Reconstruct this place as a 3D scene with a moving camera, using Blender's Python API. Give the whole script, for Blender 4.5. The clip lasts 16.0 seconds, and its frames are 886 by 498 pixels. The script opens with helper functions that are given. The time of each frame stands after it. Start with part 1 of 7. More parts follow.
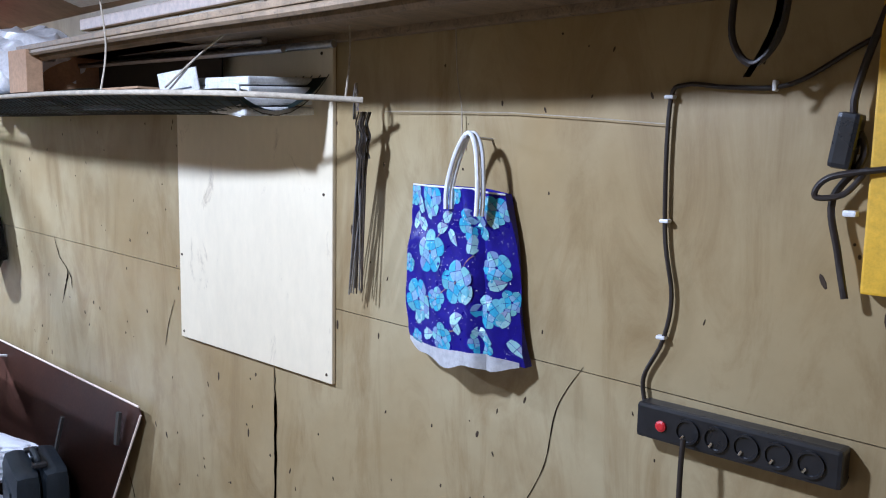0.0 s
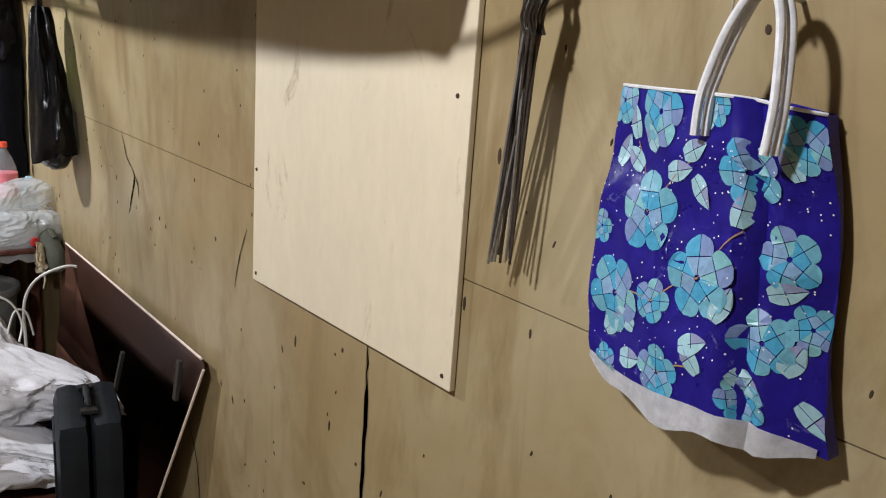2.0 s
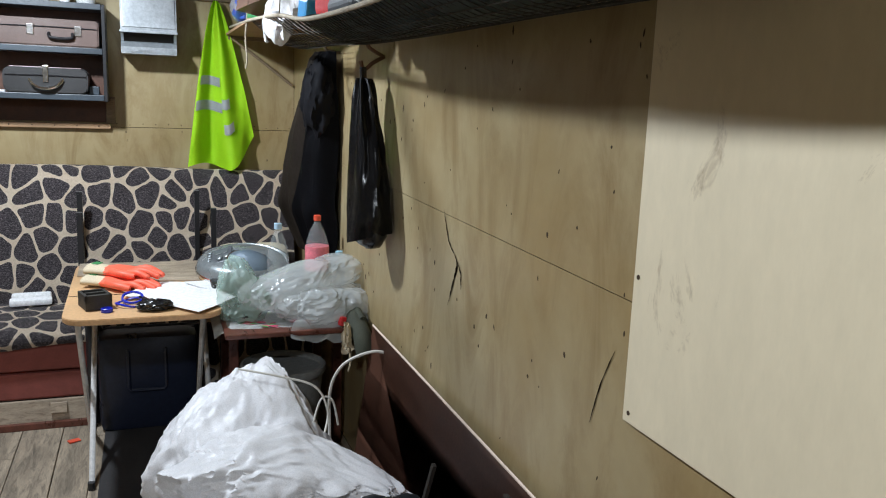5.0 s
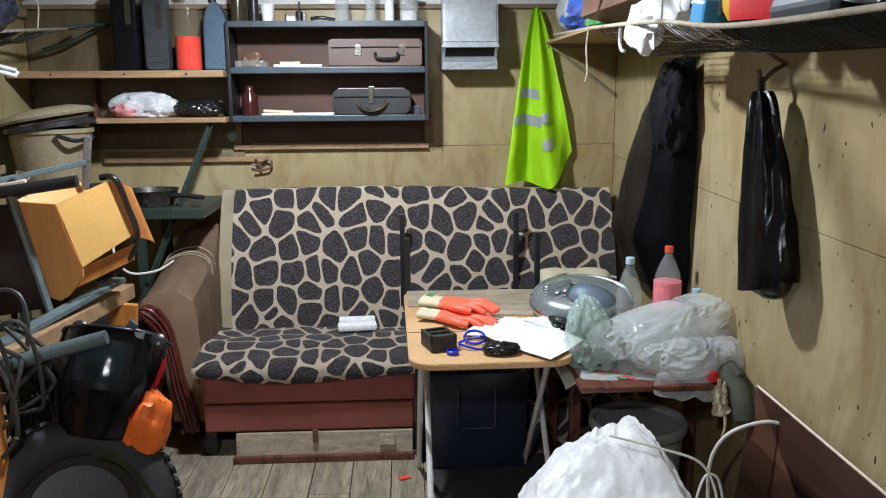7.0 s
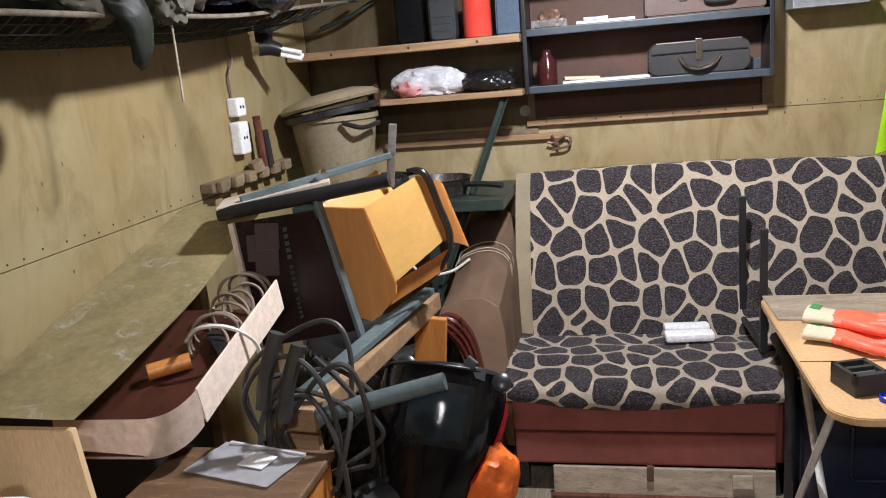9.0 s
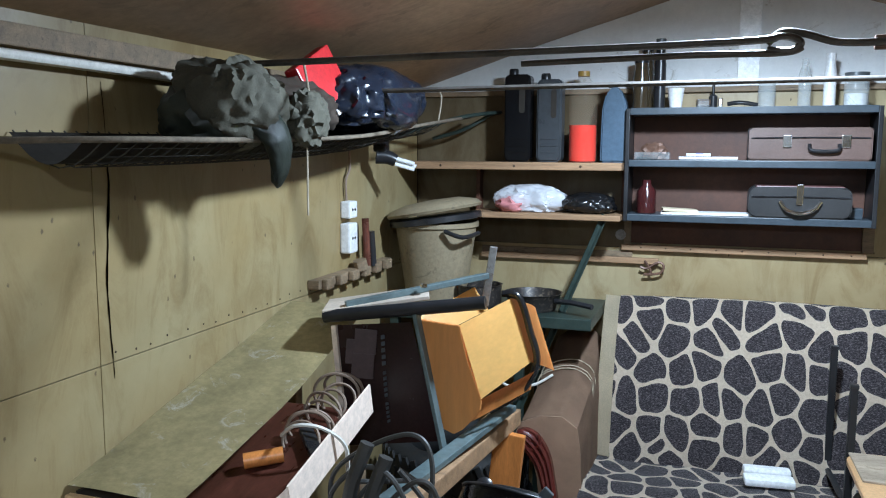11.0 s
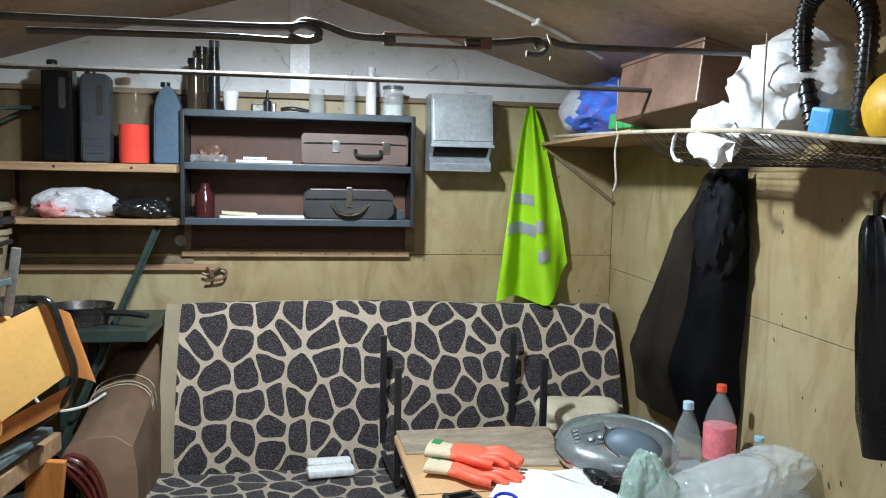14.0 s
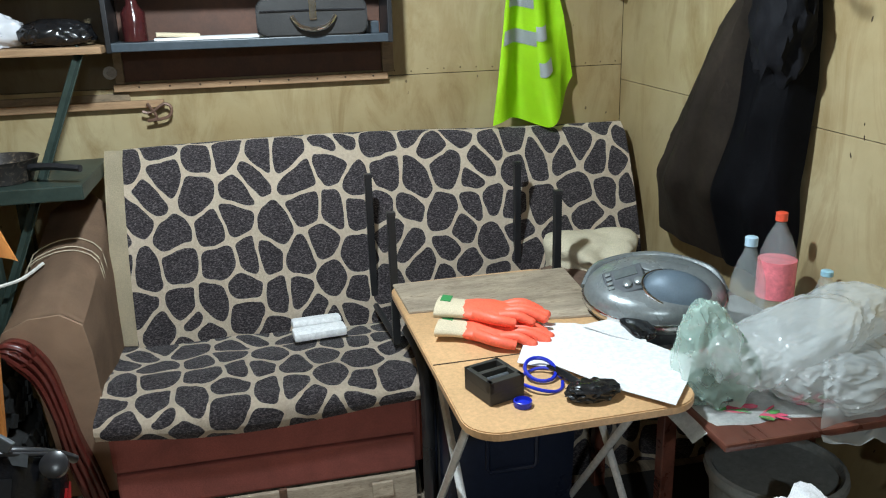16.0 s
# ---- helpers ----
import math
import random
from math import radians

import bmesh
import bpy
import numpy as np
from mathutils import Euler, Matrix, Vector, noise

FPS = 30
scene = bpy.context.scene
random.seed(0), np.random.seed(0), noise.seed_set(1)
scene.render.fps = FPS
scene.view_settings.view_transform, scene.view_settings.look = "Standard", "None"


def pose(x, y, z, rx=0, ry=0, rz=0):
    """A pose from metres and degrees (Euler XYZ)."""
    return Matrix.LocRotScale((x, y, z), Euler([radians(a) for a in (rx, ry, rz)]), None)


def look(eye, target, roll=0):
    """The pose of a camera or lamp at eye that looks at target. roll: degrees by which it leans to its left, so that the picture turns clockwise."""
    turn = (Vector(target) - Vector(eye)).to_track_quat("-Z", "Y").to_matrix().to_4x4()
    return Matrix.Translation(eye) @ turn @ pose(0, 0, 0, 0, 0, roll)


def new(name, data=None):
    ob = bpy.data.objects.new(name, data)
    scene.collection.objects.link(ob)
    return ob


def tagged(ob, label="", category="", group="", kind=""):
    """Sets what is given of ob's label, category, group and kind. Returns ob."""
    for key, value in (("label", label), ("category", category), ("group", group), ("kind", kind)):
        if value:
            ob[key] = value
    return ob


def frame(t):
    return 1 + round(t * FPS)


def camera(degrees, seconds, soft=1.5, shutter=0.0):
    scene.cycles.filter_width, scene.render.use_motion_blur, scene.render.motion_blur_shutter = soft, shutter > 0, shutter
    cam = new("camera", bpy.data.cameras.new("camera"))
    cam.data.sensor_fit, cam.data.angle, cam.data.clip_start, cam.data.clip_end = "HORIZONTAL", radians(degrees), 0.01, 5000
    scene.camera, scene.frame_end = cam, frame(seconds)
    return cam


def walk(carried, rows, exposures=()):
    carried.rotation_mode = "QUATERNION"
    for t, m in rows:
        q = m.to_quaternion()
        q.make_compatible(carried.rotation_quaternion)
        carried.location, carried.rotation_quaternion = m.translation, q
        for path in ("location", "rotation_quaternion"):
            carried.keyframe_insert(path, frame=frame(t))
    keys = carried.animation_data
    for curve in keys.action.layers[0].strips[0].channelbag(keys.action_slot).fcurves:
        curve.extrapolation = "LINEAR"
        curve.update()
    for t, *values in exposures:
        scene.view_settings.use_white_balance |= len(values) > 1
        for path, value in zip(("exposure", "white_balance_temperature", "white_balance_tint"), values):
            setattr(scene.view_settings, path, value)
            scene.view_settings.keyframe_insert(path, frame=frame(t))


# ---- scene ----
cam = camera(57.7, 16.0, soft=1.1)
PATH = [
    (0, (-1.349, -6.033, 1.617), (0.118, -4.696, 1.369), 1.1),
    (0.5, (-1.229, -5.89, 1.566), (0.038, -4.368, 1.28), 1.6),
    (1, (-1.033, -5.731, 1.548), (0.039, -4.083, 1.182), 3.1),
    (1.5, (-0.916, -5.613, 1.54), (0.158, -3.974, 1.137), 3.8),
    (2, (-0.854, -5.405, 1.559), (0.38, -3.904, 1.084), 4.1),
    (2.5, (-0.779, -5.275, 1.571), (0.388, -3.693, 1.201), 4.7),
    (3, (-0.728, -5.194, 1.591), (0.156, -3.432, 1.256), 4.0),
    (3.2, (-0.729, -5.148, 1.567), (0.098, -3.357, 1.235), 4.1),
    (5.3, (-0.827, -4.782, 1.559), (-0.219, -2.915, 1.177), 1.1),
    (5.5, (-0.814, -4.722, 1.562), (-0.317, -2.823, 1.18), 1.3),
    (6, (-0.81, -4.6, 1.573), (-0.569, -2.657, 1.169), 0.7),
    (6.5, (-0.965, -4.472, 1.605), (-0.785, -2.521, 1.203), 0.4),
    (7, (-1.149, -4.356, 1.629), (-1.053, -2.396, 1.241), -0.4),
    (7.5, (-1.219, -4.199, 1.619), (-1.304, -2.233, 1.261), -0.7),
    (8, (-1.264, -4.007, 1.612), (-1.594, -2.072, 1.227), -2.6),
    (8.5, (-1.451, -3.837, 1.602), (-1.858, -1.929, 1.16), -4.2),
    (9, (-1.62, -3.722, 1.641), (-2.063, -1.824, 1.191), -5.0),
    (9.5, (-1.61, -3.746, 1.655), (-2.195, -1.876, 1.255), -1.2),
    (9.7, (-1.603, -3.787, 1.676), (-2.231, -1.926, 1.298), 0.5),
    (11.8, (-1.63, -3.833, 1.805), (-2.238, -1.933, 1.663), -0.8),
    (12, (-1.612, -3.829, 1.802), (-2.103, -1.894, 1.689), -0.9),
    (12.5, (-1.572, -3.802, 1.795), (-1.711, -1.809, 1.701), -1.2),
    (13, (-1.531, -3.797, 1.79), (-1.376, -1.806, 1.68), -1.2),
    (13.5, (-1.507, -3.781, 1.736), (-1.244, -1.803, 1.598), -0.8),
    (14, (-1.489, -3.774, 1.683), (-1.153, -1.809, 1.516), 1.1),
    (14.5, (-1.46, -3.676, 1.631), (-1.102, -1.741, 1.271), 1.9),
    (15, (-1.39, -3.479, 1.603), (-1.03, -1.581, 1.082), -0.3),
    (15.5, (-1.373, -3.343, 1.615), (-1.007, -1.465, 1.031), -1.5),
    (16, (-1.517, -3.251, 1.628), (-1.107, -1.387, 1.031), -1.7),
]
walk(cam, [(t, look(e, g, r)) for t, e, g, r in PATH],
     [(0, 0.8, 5250, 18), (0.5, 0.7, 5550, 18), (1.0, 0.4, 6250, 18), (1.5, 0.25, 6600, 18), (2.2, 0.3, 6800, 16), (3.0, 0.0, 6300, 11), (5.5, -0.05, 6350, 10), (7, 0.0, 6450, 10), (8.5, 0.1, 6850, 18), (9.2, 0.12, 6850, 18), (9.7, 0.1, 6600, 8), (11.8, 0.12, 5250, 5), (12.5, 0.08, 5250, 5), (13.5, 0.0, 6100, 8), (14.5, 0.0, 6300, 3), (16, 0.0, 6350, 3)])

# ---- light ----
world = bpy.data.worlds.new("world")
scene.world = world
world.use_nodes = True
world.node_tree.nodes["Background"].inputs[0].default_value = (0.03, 0.035, 0.045, 1)
world.node_tree.nodes["Background"].inputs[1].default_value = 0.3


def bulb_light(name, x, y, z, watts, colour):
    """A bare bulb whose opaque base keeps its light from going straight up."""
    data = bpy.data.lights.new(name, "SPOT")
    data.spot_size, data.spot_blend = radians(179), 0.5
    data.energy, data.color, data.shadow_soft_size = watts, colour, 0.06
    ob = new(name, data)
    ob.matrix_world = pose(x, y, z)
    return tagged(ob, kind="structure")


bulb_light("bulb_light", -1.53, -1.45, 2.42, 190, (0.90, 1.0, 1.10))
bulb_light("bulb_light", -1.53, -4.6, 2.42, 100, (0.92, 1.0, 1.08))

# ---- materials ----
rnd = random.Random(7)


def nodes_of(name):
    m = bpy.data.materials.new(name)
    m.use_nodes = True
    nt = m.node_tree
    return m, nt, nt.nodes, nt.links, nt.nodes["Principled BSDF"]


def rgba(c):
    return (c[0], c[1], c[2], 1.0)


def noise_node(nt, coord, scale, detail=4.0, rough=0.6, distort=0.0):
    n = nt.nodes.new("ShaderNodeTexNoise")
    n.inputs["Scale"].default_value = scale
    n.inputs["Detail"].default_value = detail
    n.inputs["Roughness"].default_value = rough
    n.inputs["Distortion"].default_value = distort
    nt.links.new(coord, n.inputs["Vector"])
    return n.outputs["Fac"]


def ramp(nt, fac, stops):
    r = nt.nodes.new("ShaderNodeValToRGB")
    els = r.color_ramp.elements
    while len(els) < len(stops):
        els.new(0.5)
    for e, (p, c) in zip(els, stops):
        e.position, e.color = p, rgba(c)
    nt.links.new(fac, r.inputs["Fac"])
    return r.outputs["Color"]


def mixc(nt, fac, a, b, mode="MIX"):
    n = nt.nodes.new("ShaderNodeMix")
    n.data_type, n.blend_type = "RGBA", mode
    for sock, v in ((n.inputs[0], fac), (n.inputs[6], a), (n.inputs[7], b)):
        if isinstance(v, (int, float)):
            sock.default_value = v
        elif isinstance(v, tuple):
            sock.default_value = rgba(v)
        else:
            nt.links.new(v, sock)
    return n.outputs[2]


def coords(nt, kind="Object", stretch=(1, 1, 1)):
    tc = nt.nodes.new("ShaderNodeTexCoord")
    mp = nt.nodes.new("ShaderNodeMapping")
    mp.inputs["Scale"].default_value = stretch
    nt.links.new(tc.outputs[kind], mp.inputs["Vector"])
    return mp.outputs["Vector"]


def bump(nt, bsdf, height, strength, dist=0.01):
    b = nt.nodes.new("ShaderNodeBump")
    b.inputs["Strength"].default_value = strength
    b.inputs["Distance"].default_value = dist
    nt.links.new(height, b.inputs["Height"])
    nt.links.new(b.outputs["Normal"], bsdf.inputs["Normal"])


def surf(name, c, rough=0.6, metal=0.0, vary=0.25, big=3.0, fine=60.0, relief=0.15, stretch=(1, 1, 1), dirt=0.0, dirt_c=(0.05, 0.04, 0.03), spec=0.5, alpha=1.0, trans=0.0, contrast=1.0):
    """A worn surface: broad colour drift, fine grain, relief and optional dirt blotches."""
    m, nt, nd, lk, b = nodes_of(name)
    v = coords(nt, "Object", stretch)
    broad = noise_node(nt, v, big, 5, 0.6, 0.4)
    lo = tuple(x * (1 - vary) for x in c)
    hi = tuple(min(1, x * (1 + vary)) for x in c)
    col = ramp(nt, broad, [(0.3, lo), (0.7, hi)])
    grain = noise_node(nt, v, fine, 3, 0.7)
    g = ramp(nt, grain, [(0.3, (1 - 0.18 * contrast,) * 3), (0.7, (1 + 0.1 * contrast,) * 3)])
    col = mixc(nt, 1.0, col, g, "MULTIPLY")
    if dirt:
        d = noise_node(nt, v, big * 2.7, 8, 0.75, 1.0)
        dm = ramp(nt, d, [(0.62 - 0.2 * dirt, (0, 0, 0)), (0.72, (1, 1, 1))])
        col = mixc(nt, dm, col, dirt_c)
    lk.new(col, b.inputs["Base Color"])
    rr = nd.new("ShaderNodeMapRange")
    rr.inputs["To Min"].default_value, rr.inputs["To Max"].default_value = max(0.03, rough - 0.12), min(1, rough + 0.12)
    lk.new(broad, rr.inputs["Value"])
    lk.new(rr.outputs["Result"], b.inputs["Roughness"])
    b.inputs["Metallic"].default_value = metal
    b.inputs["Specular IOR Level"].default_value = spec
    b.inputs["Alpha"].default_value = alpha
    b.inputs["Transmission Weight"].default_value = trans
    if relief:
        bump(nt, b, grain, relief, 0.004)
    return m


def wall_paint(name, c, vary=0.2, specks=0.5, rough=0.36):
    """Old oil paint on board: drifting colour, long dark runs and small knocked-out specks."""
    m, nt, nd, lk, b = nodes_of(name)
    v = coords(nt)
    broad = noise_node(nt, v, 1.3, 4, 0.55, 0.6)
    lo = tuple(x * (1 - vary) * k for x, k in zip(c, (1.06, 0.95, 0.82)))
    hi = tuple(x * (1 + vary) * k for x, k in zip(c, (0.96, 1.0, 1.12)))
    col = ramp(nt, broad, [(0.30, lo), (0.70, hi)])
    smear = noise_node(nt, coords(nt, "Object", (2.2, 2.2, 0.8)), 2.6, 7, 0.7, 1.2)
    col = mixc(nt, ramp(nt, smear, [(0.46, (0, 0, 0)), (0.70, (0.75, 0.75, 0.75))]), col, tuple(x * k for x, k in zip(c, (0.62, 0.52, 0.42))))
    mid = noise_node(nt, v, 9, 6, 0.7)
    col = mixc(nt, 1.0, col, ramp(nt, mid, [(0.3, (0.93, 0.92, 0.9)), (0.7, (1.04, 1.04, 1.04))]), "MULTIPLY")
    vs = coords(nt, "Object", (17, 17, 10))
    vo = nd.new("ShaderNodeTexVoronoi")
    vo.inputs["Scale"].default_value = 1.0
    lk.new(vs, vo.inputs["Vector"])
    n2 = noise_node(nt, v, 70, 4, 0.8)
    add = nd.new("ShaderNodeMath")
    add.operation = "MULTIPLY_ADD"
    add.inputs[1].default_value = 0.22
    lk.new(n2, add.inputs[0])
    lk.new(vo.outputs["Distance"], add.inputs[2])
    pick = nd.new("ShaderNodeSeparateColor")
    lk.new(vo.outputs["Color"], pick.inputs[0])
    gate = nd.new("ShaderNodeMath")
    gate.operation = "LESS_THAN"
    gate.inputs[1].default_value = specks
    lk.new(pick.outputs[0], gate.inputs[0])
    dot = ramp(nt, add.outputs[0], [(0.150, (1, 1, 1)), (0.185, (0, 0, 0))])
    sz = nd.new("ShaderNodeMath")
    sz.operation = "MULTIPLY"
    lk.new(dot, sz.inputs[0])
    lk.new(gate.outputs[0], sz.inputs[1])
    col = mixc(nt, sz.outputs[0], col, (0.12, 0.085, 0.045))
    lk.new(col, b.inputs["Base Color"])
    b.inputs["Roughness"].default_value = rough
    b.inputs["Specular IOR Level"].default_value = 0.35
    wav = noise_node(nt, v, 5, 3, 0.5)
    bump(nt, b, mixc(nt, 0.3, wav, mid), 0.22, 0.01)
    return m


KHAKI = wall_paint("khaki_oil_paint", (0.37, 0.295, 0.155))
# West wall's khaki: a darker tone with fewer specks.
KHAKI_WEST = wall_paint("khaki_oil_paint_west", (0.29, 0.23, 0.112), 0.14, 0.2)
GABLE = surf("white_gable_paint", (0.72, 0.72, 0.71), 0.6, 0, 0.12, 2.5, 40, 0.05, dirt=0.12, dirt_c=(0.35, 0.31, 0.26), contrast=0.3)
CEIL = surf("stained_ceiling_board", (0.35, 0.235, 0.14), 0.5, 0, 0.45, 1.1, 30, 0.12, dirt=0.4, dirt_c=(0.10, 0.075, 0.05))
# Khaki with the shade of the shelves and net put into a darker colour.
SHADED_KHAKI = wall_paint("shaded_khaki_paint", (0.13, 0.10, 0.055), 0.35, 0.5)
# Near-black for joints, backing and holes, and for insides coloured as shade.
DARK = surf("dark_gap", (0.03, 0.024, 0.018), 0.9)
PLANK = surf("worn_floor_plank", (0.33, 0.265, 0.19), 0.75, 0, 0.4, 3, 70, 0.5, (5, 0.7, 5), 0.8, (0.075, 0.06, 0.045))
MAT_RUB = surf("dark_floor_mat", (0.03, 0.028, 0.028), 0.85, fine=120, relief=0.5)
PLY = surf("pale_plywood", (0.74, 0.645, 0.46), 0.5, 0, 0.05, 2.5, 40, 0.02, (1, 1, 0.4), 0.05, (0.42, 0.33, 0.22), contrast=0.22)
WOOD = surf("raw_shelf_wood", (0.33, 0.20, 0.105), 0.65, 0, 0.3, 5, 60, 0.3, (0.6, 6, 6), 0.2, (0.13, 0.08, 0.045))
WOOD_DK = surf("dark_varnished_wood", (0.13, 0.045, 0.03), 0.3, 0, 0.4, 5, 50, 0.1, (4, 0.7, 4))
WOOD_OR = surf("orange_varnished_wood", (0.60, 0.225, 0.055), 0.38, 0, 0.22, 4, 50, 0.12, (4, 4, 0.6))
PLY_OR = surf("orange_plywood", (0.68, 0.29, 0.08), 0.42, 0, 0.12, 4, 24, 0.03, (4, 4, 0.5), contrast=0.4)
PLY_YEL = surf("yellow_plywood", (0.86, 0.53, 0.17), 0.4, 0, 0.06, 3, 24, 0.02, (3, 0.6, 3), contrast=0.3)
BATTEN = surf("grimy_batten", (0.23, 0.165, 0.10), 0.65, 0, 0.3, 6, 60, 0.25, (1, 4, 4), 0.35)
HARDBD = surf("brown_hardboard", (0.125, 0.055, 0.035), 0.4, 0, 0.25, 4, 80, 0.1)
BACKBD = surf("red_brown_backboard", (0.085, 0.034, 0.018), 0.6, 0, 0.3, 3, 50, 0.15)
SHELF = surf("blue_grey_shelf_paint", (0.046, 0.060, 0.074), 0.4, 0, 0.2, 6, 60, 0.1)
STEEL = surf("dull_steel", (0.38, 0.37, 0.36), 0.4, 0.85, 0.3, 8, 90, 0.15, dirt=0.3, dirt_c=(0.12, 0.08, 0.05))
SKEWER = surf("smoked_steel", (0.12, 0.10, 0.085), 0.35, 0.8, 0.4, 20, 120, 0.2)
GALV = surf("galvanised_sheet", (0.47, 0.50, 0.52), 0.42, 0.55, 0.18, 7, 60, 0.08)
CHROME = surf("bright_chrome", (0.75, 0.74, 0.72), 0.18, 1.0, 0.1)
RUSTY = surf("brown_painted_steel", (0.17, 0.095, 0.065), 0.45, 0.2, 0.3, 6, 60, 0.15, dirt=0.2)
BLACK = surf("black_plastic", (0.018, 0.018, 0.02), 0.3, 0, 0.3, 6, 90, 0.05)
DARK_OLIVE = surf("dark_olive_coated_cloth", (0.034, 0.040, 0.030), 0.5, 0, 0.35, 5, 60, 0.35)
CASE_PL = surf("scuffed_black_case_plastic", (0.014, 0.018, 0.022), 0.45, 0, 0.3, 6, 140, 0.2, spec=0.25)
ARM_RED = surf("glossy_red_carved_wood", (0.105, 0.022, 0.017), 0.22, 0, 0.35, 6, 50, 0.1, (4, 4, 0.8))
CAN_BK = surf("black_canister_plastic", (0.006, 0.006, 0.007), 0.25, 0, 0.2, spec=0.4)
CAN_GR = surf("charcoal_canister_plastic", (0.055, 0.06, 0.066), 0.3, 0.1, 0.15, spec=0.4)
BOX_GR = surf("charcoal_moulded_plastic", (0.032, 0.030, 0.026), 0.55, 0, 0.25, 8, 120, 0.15)
BLACK_M = surf("black_steel_tube", (0.02, 0.02, 0.022), 0.4, 0.2)
RUBBER = surf("tyre_rubber", (0.014, 0.014, 0.014), 0.7, 0, 0.3, 8, 100, 0.3)
NAVY = surf("dark_navy_plastic", (0.02, 0.026, 0.05), 0.3, 0, 0.2)
GREEN_DK = surf("dark_green_painted_steel", (0.032, 0.048, 0.040), 0.42, 0.2, 0.3, 8)
TEAL = surf("grey_green_angle_steel", (0.12, 0.16, 0.165), 0.45, 0.3, 0.3, 8)
SOFA_RED = surf("maroon_upholstery", (0.27, 0.075, 0.058), 0.85, 0, 0.25, 5, 300, 0.4)
SOFA_BR = surf("brown_upholstery", (0.31, 0.195, 0.125), 0.9, 0, 0.25, 5, 350, 0.45)
CREAM = surf("cream_cloth", (0.66, 0.56, 0.39), 0.9, 0, 0.12, 5, 260, 0.4)
CREAM_P = surf("cream_pillow", (0.62, 0.55, 0.40), 0.9, 0, 0.12, 5, 200, 0.35)
LAM = surf("tan_laminate", (0.62, 0.38, 0.19), 0.38, 0, 0.08, 6, 80, 0.04)
LAM_OLD = surf("weathered_board", (0.42, 0.34, 0.25), 0.7, 0, 0.25, 6, 60, 0.2, (1, 4, 4), 0.55, (0.16, 0.11, 0.075))
LEG_W = surf("white_enamel_tube", (0.72, 0.71, 0.69), 0.32, 0, 0.08)
PAPER = surf("white_card", (0.82, 0.82, 0.82), 0.8, 0, 0.03, 4, 60, 0.05)
CARD = surf("cardboard", (0.42, 0.255, 0.14), 0.85, 0, 0.12, 5, 80, 0.1)
NEWS = surf("grey_newsprint", (0.62, 0.61, 0.58), 0.85, 0, 0.2, 12, 140, 0.2)
SACK = surf("white_woven_sack", (0.80, 0.80, 0.82), 0.42, 0, 0.05, 9, 240, 0.2)
WHITE_PL = surf("white_plastic", (0.80, 0.80, 0.80), 0.35, 0, 0.04)
WHITE_BAG = surf("white_carrier_bag", (0.82, 0.82, 0.83), 0.4, 0, 0.04)
RED_PL = surf("red_plastic", (0.62, 0.025, 0.03), 0.35, 0, 0.12)
RED_CAP = surf("orange_red_cap", (0.80, 0.10, 0.05), 0.35, 0, 0.05)
BLUE_PL = surf("blue_plastic", (0.015, 0.03, 0.50), 0.35, 0, 0.1)
BLUEGREY = surf("blue_grey_plastic", (0.07, 0.11, 0.16), 0.4, 0, 0.12)
GREY_PL = surf("grey_plastic", (0.095, 0.105, 0.115), 0.35, 0.1, 0.15)
SILVER = surf("silver_plastic", (0.24, 0.265, 0.27), 0.28, 0.35, 0.1)
SILVER_D = surf("blue_grey_speaker", (0.15, 0.20, 0.25), 0.45, 0.2, 0.1, 6, 300, 0.3)
LCD = surf("grey_display", (0.12, 0.14, 0.14), 0.2)
YELLOW = surf("yellow_board", (0.72, 0.42, 0.02), 0.5, 0, 0.1)
HIVIS = surf("lime_hi_vis_fabric", (0.56, 0.93, 0.015), 0.7, 0, 0.05, 6, 300, 0.2)
REFLECT = surf("silver_reflective_tape", (0.62, 0.64, 0.66), 0.35, 0.25, 0.06, 20, 200, 0.1)
COAT_BR = surf("dark_brown_coat", (0.042, 0.031, 0.023), 0.7, 0, 0.4, 5, 40, 0.5, spec=0.3)
COAT_BK = surf("black_navy_coat", (0.006, 0.006, 0.008), 0.75, 0, 0.3, 5, 40, 0.4, spec=0.15)
BINBAG = surf("black_bin_bag", (0.010, 0.010, 0.011), 0.24, 0, 0.2, 6, 60, 0.1)
OLIVE = surf("olive_cloth", (0.055, 0.06, 0.04), 0.85, 0, 0.3, 6, 220, 0.35)
GREYCLOTH = surf("grey_beige_cloth", (0.085, 0.08, 0.058), 0.9, 0, 0.25, 6, 220, 0.35)
GREEN_TARP = surf("dark_green_tarpaulin", (0.012, 0.028, 0.024), 0.5, 0, 0.3, 5, 60, 0.1)
ORANGE_GL = surf("orange_rubber_glove", (0.95, 0.15, 0.08), 0.5, 0, 0.07, 12, 150, 0.15)
ORANGE = surf("orange_nylon", (0.85, 0.16, 0.02), 0.5, 0, 0.1)
GREEN_PR = surf("green_print", (0.05, 0.30, 0.09), 0.5)
ROPE = surf("beige_rope", (0.42, 0.36, 0.27), 0.85, 0, 0.25, 40, 200, 0.4)
ROPE_D = surf("dirty_rope", (0.15, 0.12, 0.085), 0.9, 0, 0.3, 40, 200, 0.4)
ROD = surf("dark_drawn_steel", (0.115, 0.105, 0.095), 0.48, 0.55, 0.3, 12, 90, 0.15)
NETC = surf("dark_net_cord", (0.045, 0.042, 0.036), 0.8)
CABLE_G = surf("grey_rubber_cable", (0.045, 0.043, 0.04), 0.5, 0, 0.3)
CABLE_W = surf("white_cable", (0.68, 0.66, 0.60), 0.45, 0, 0.1)
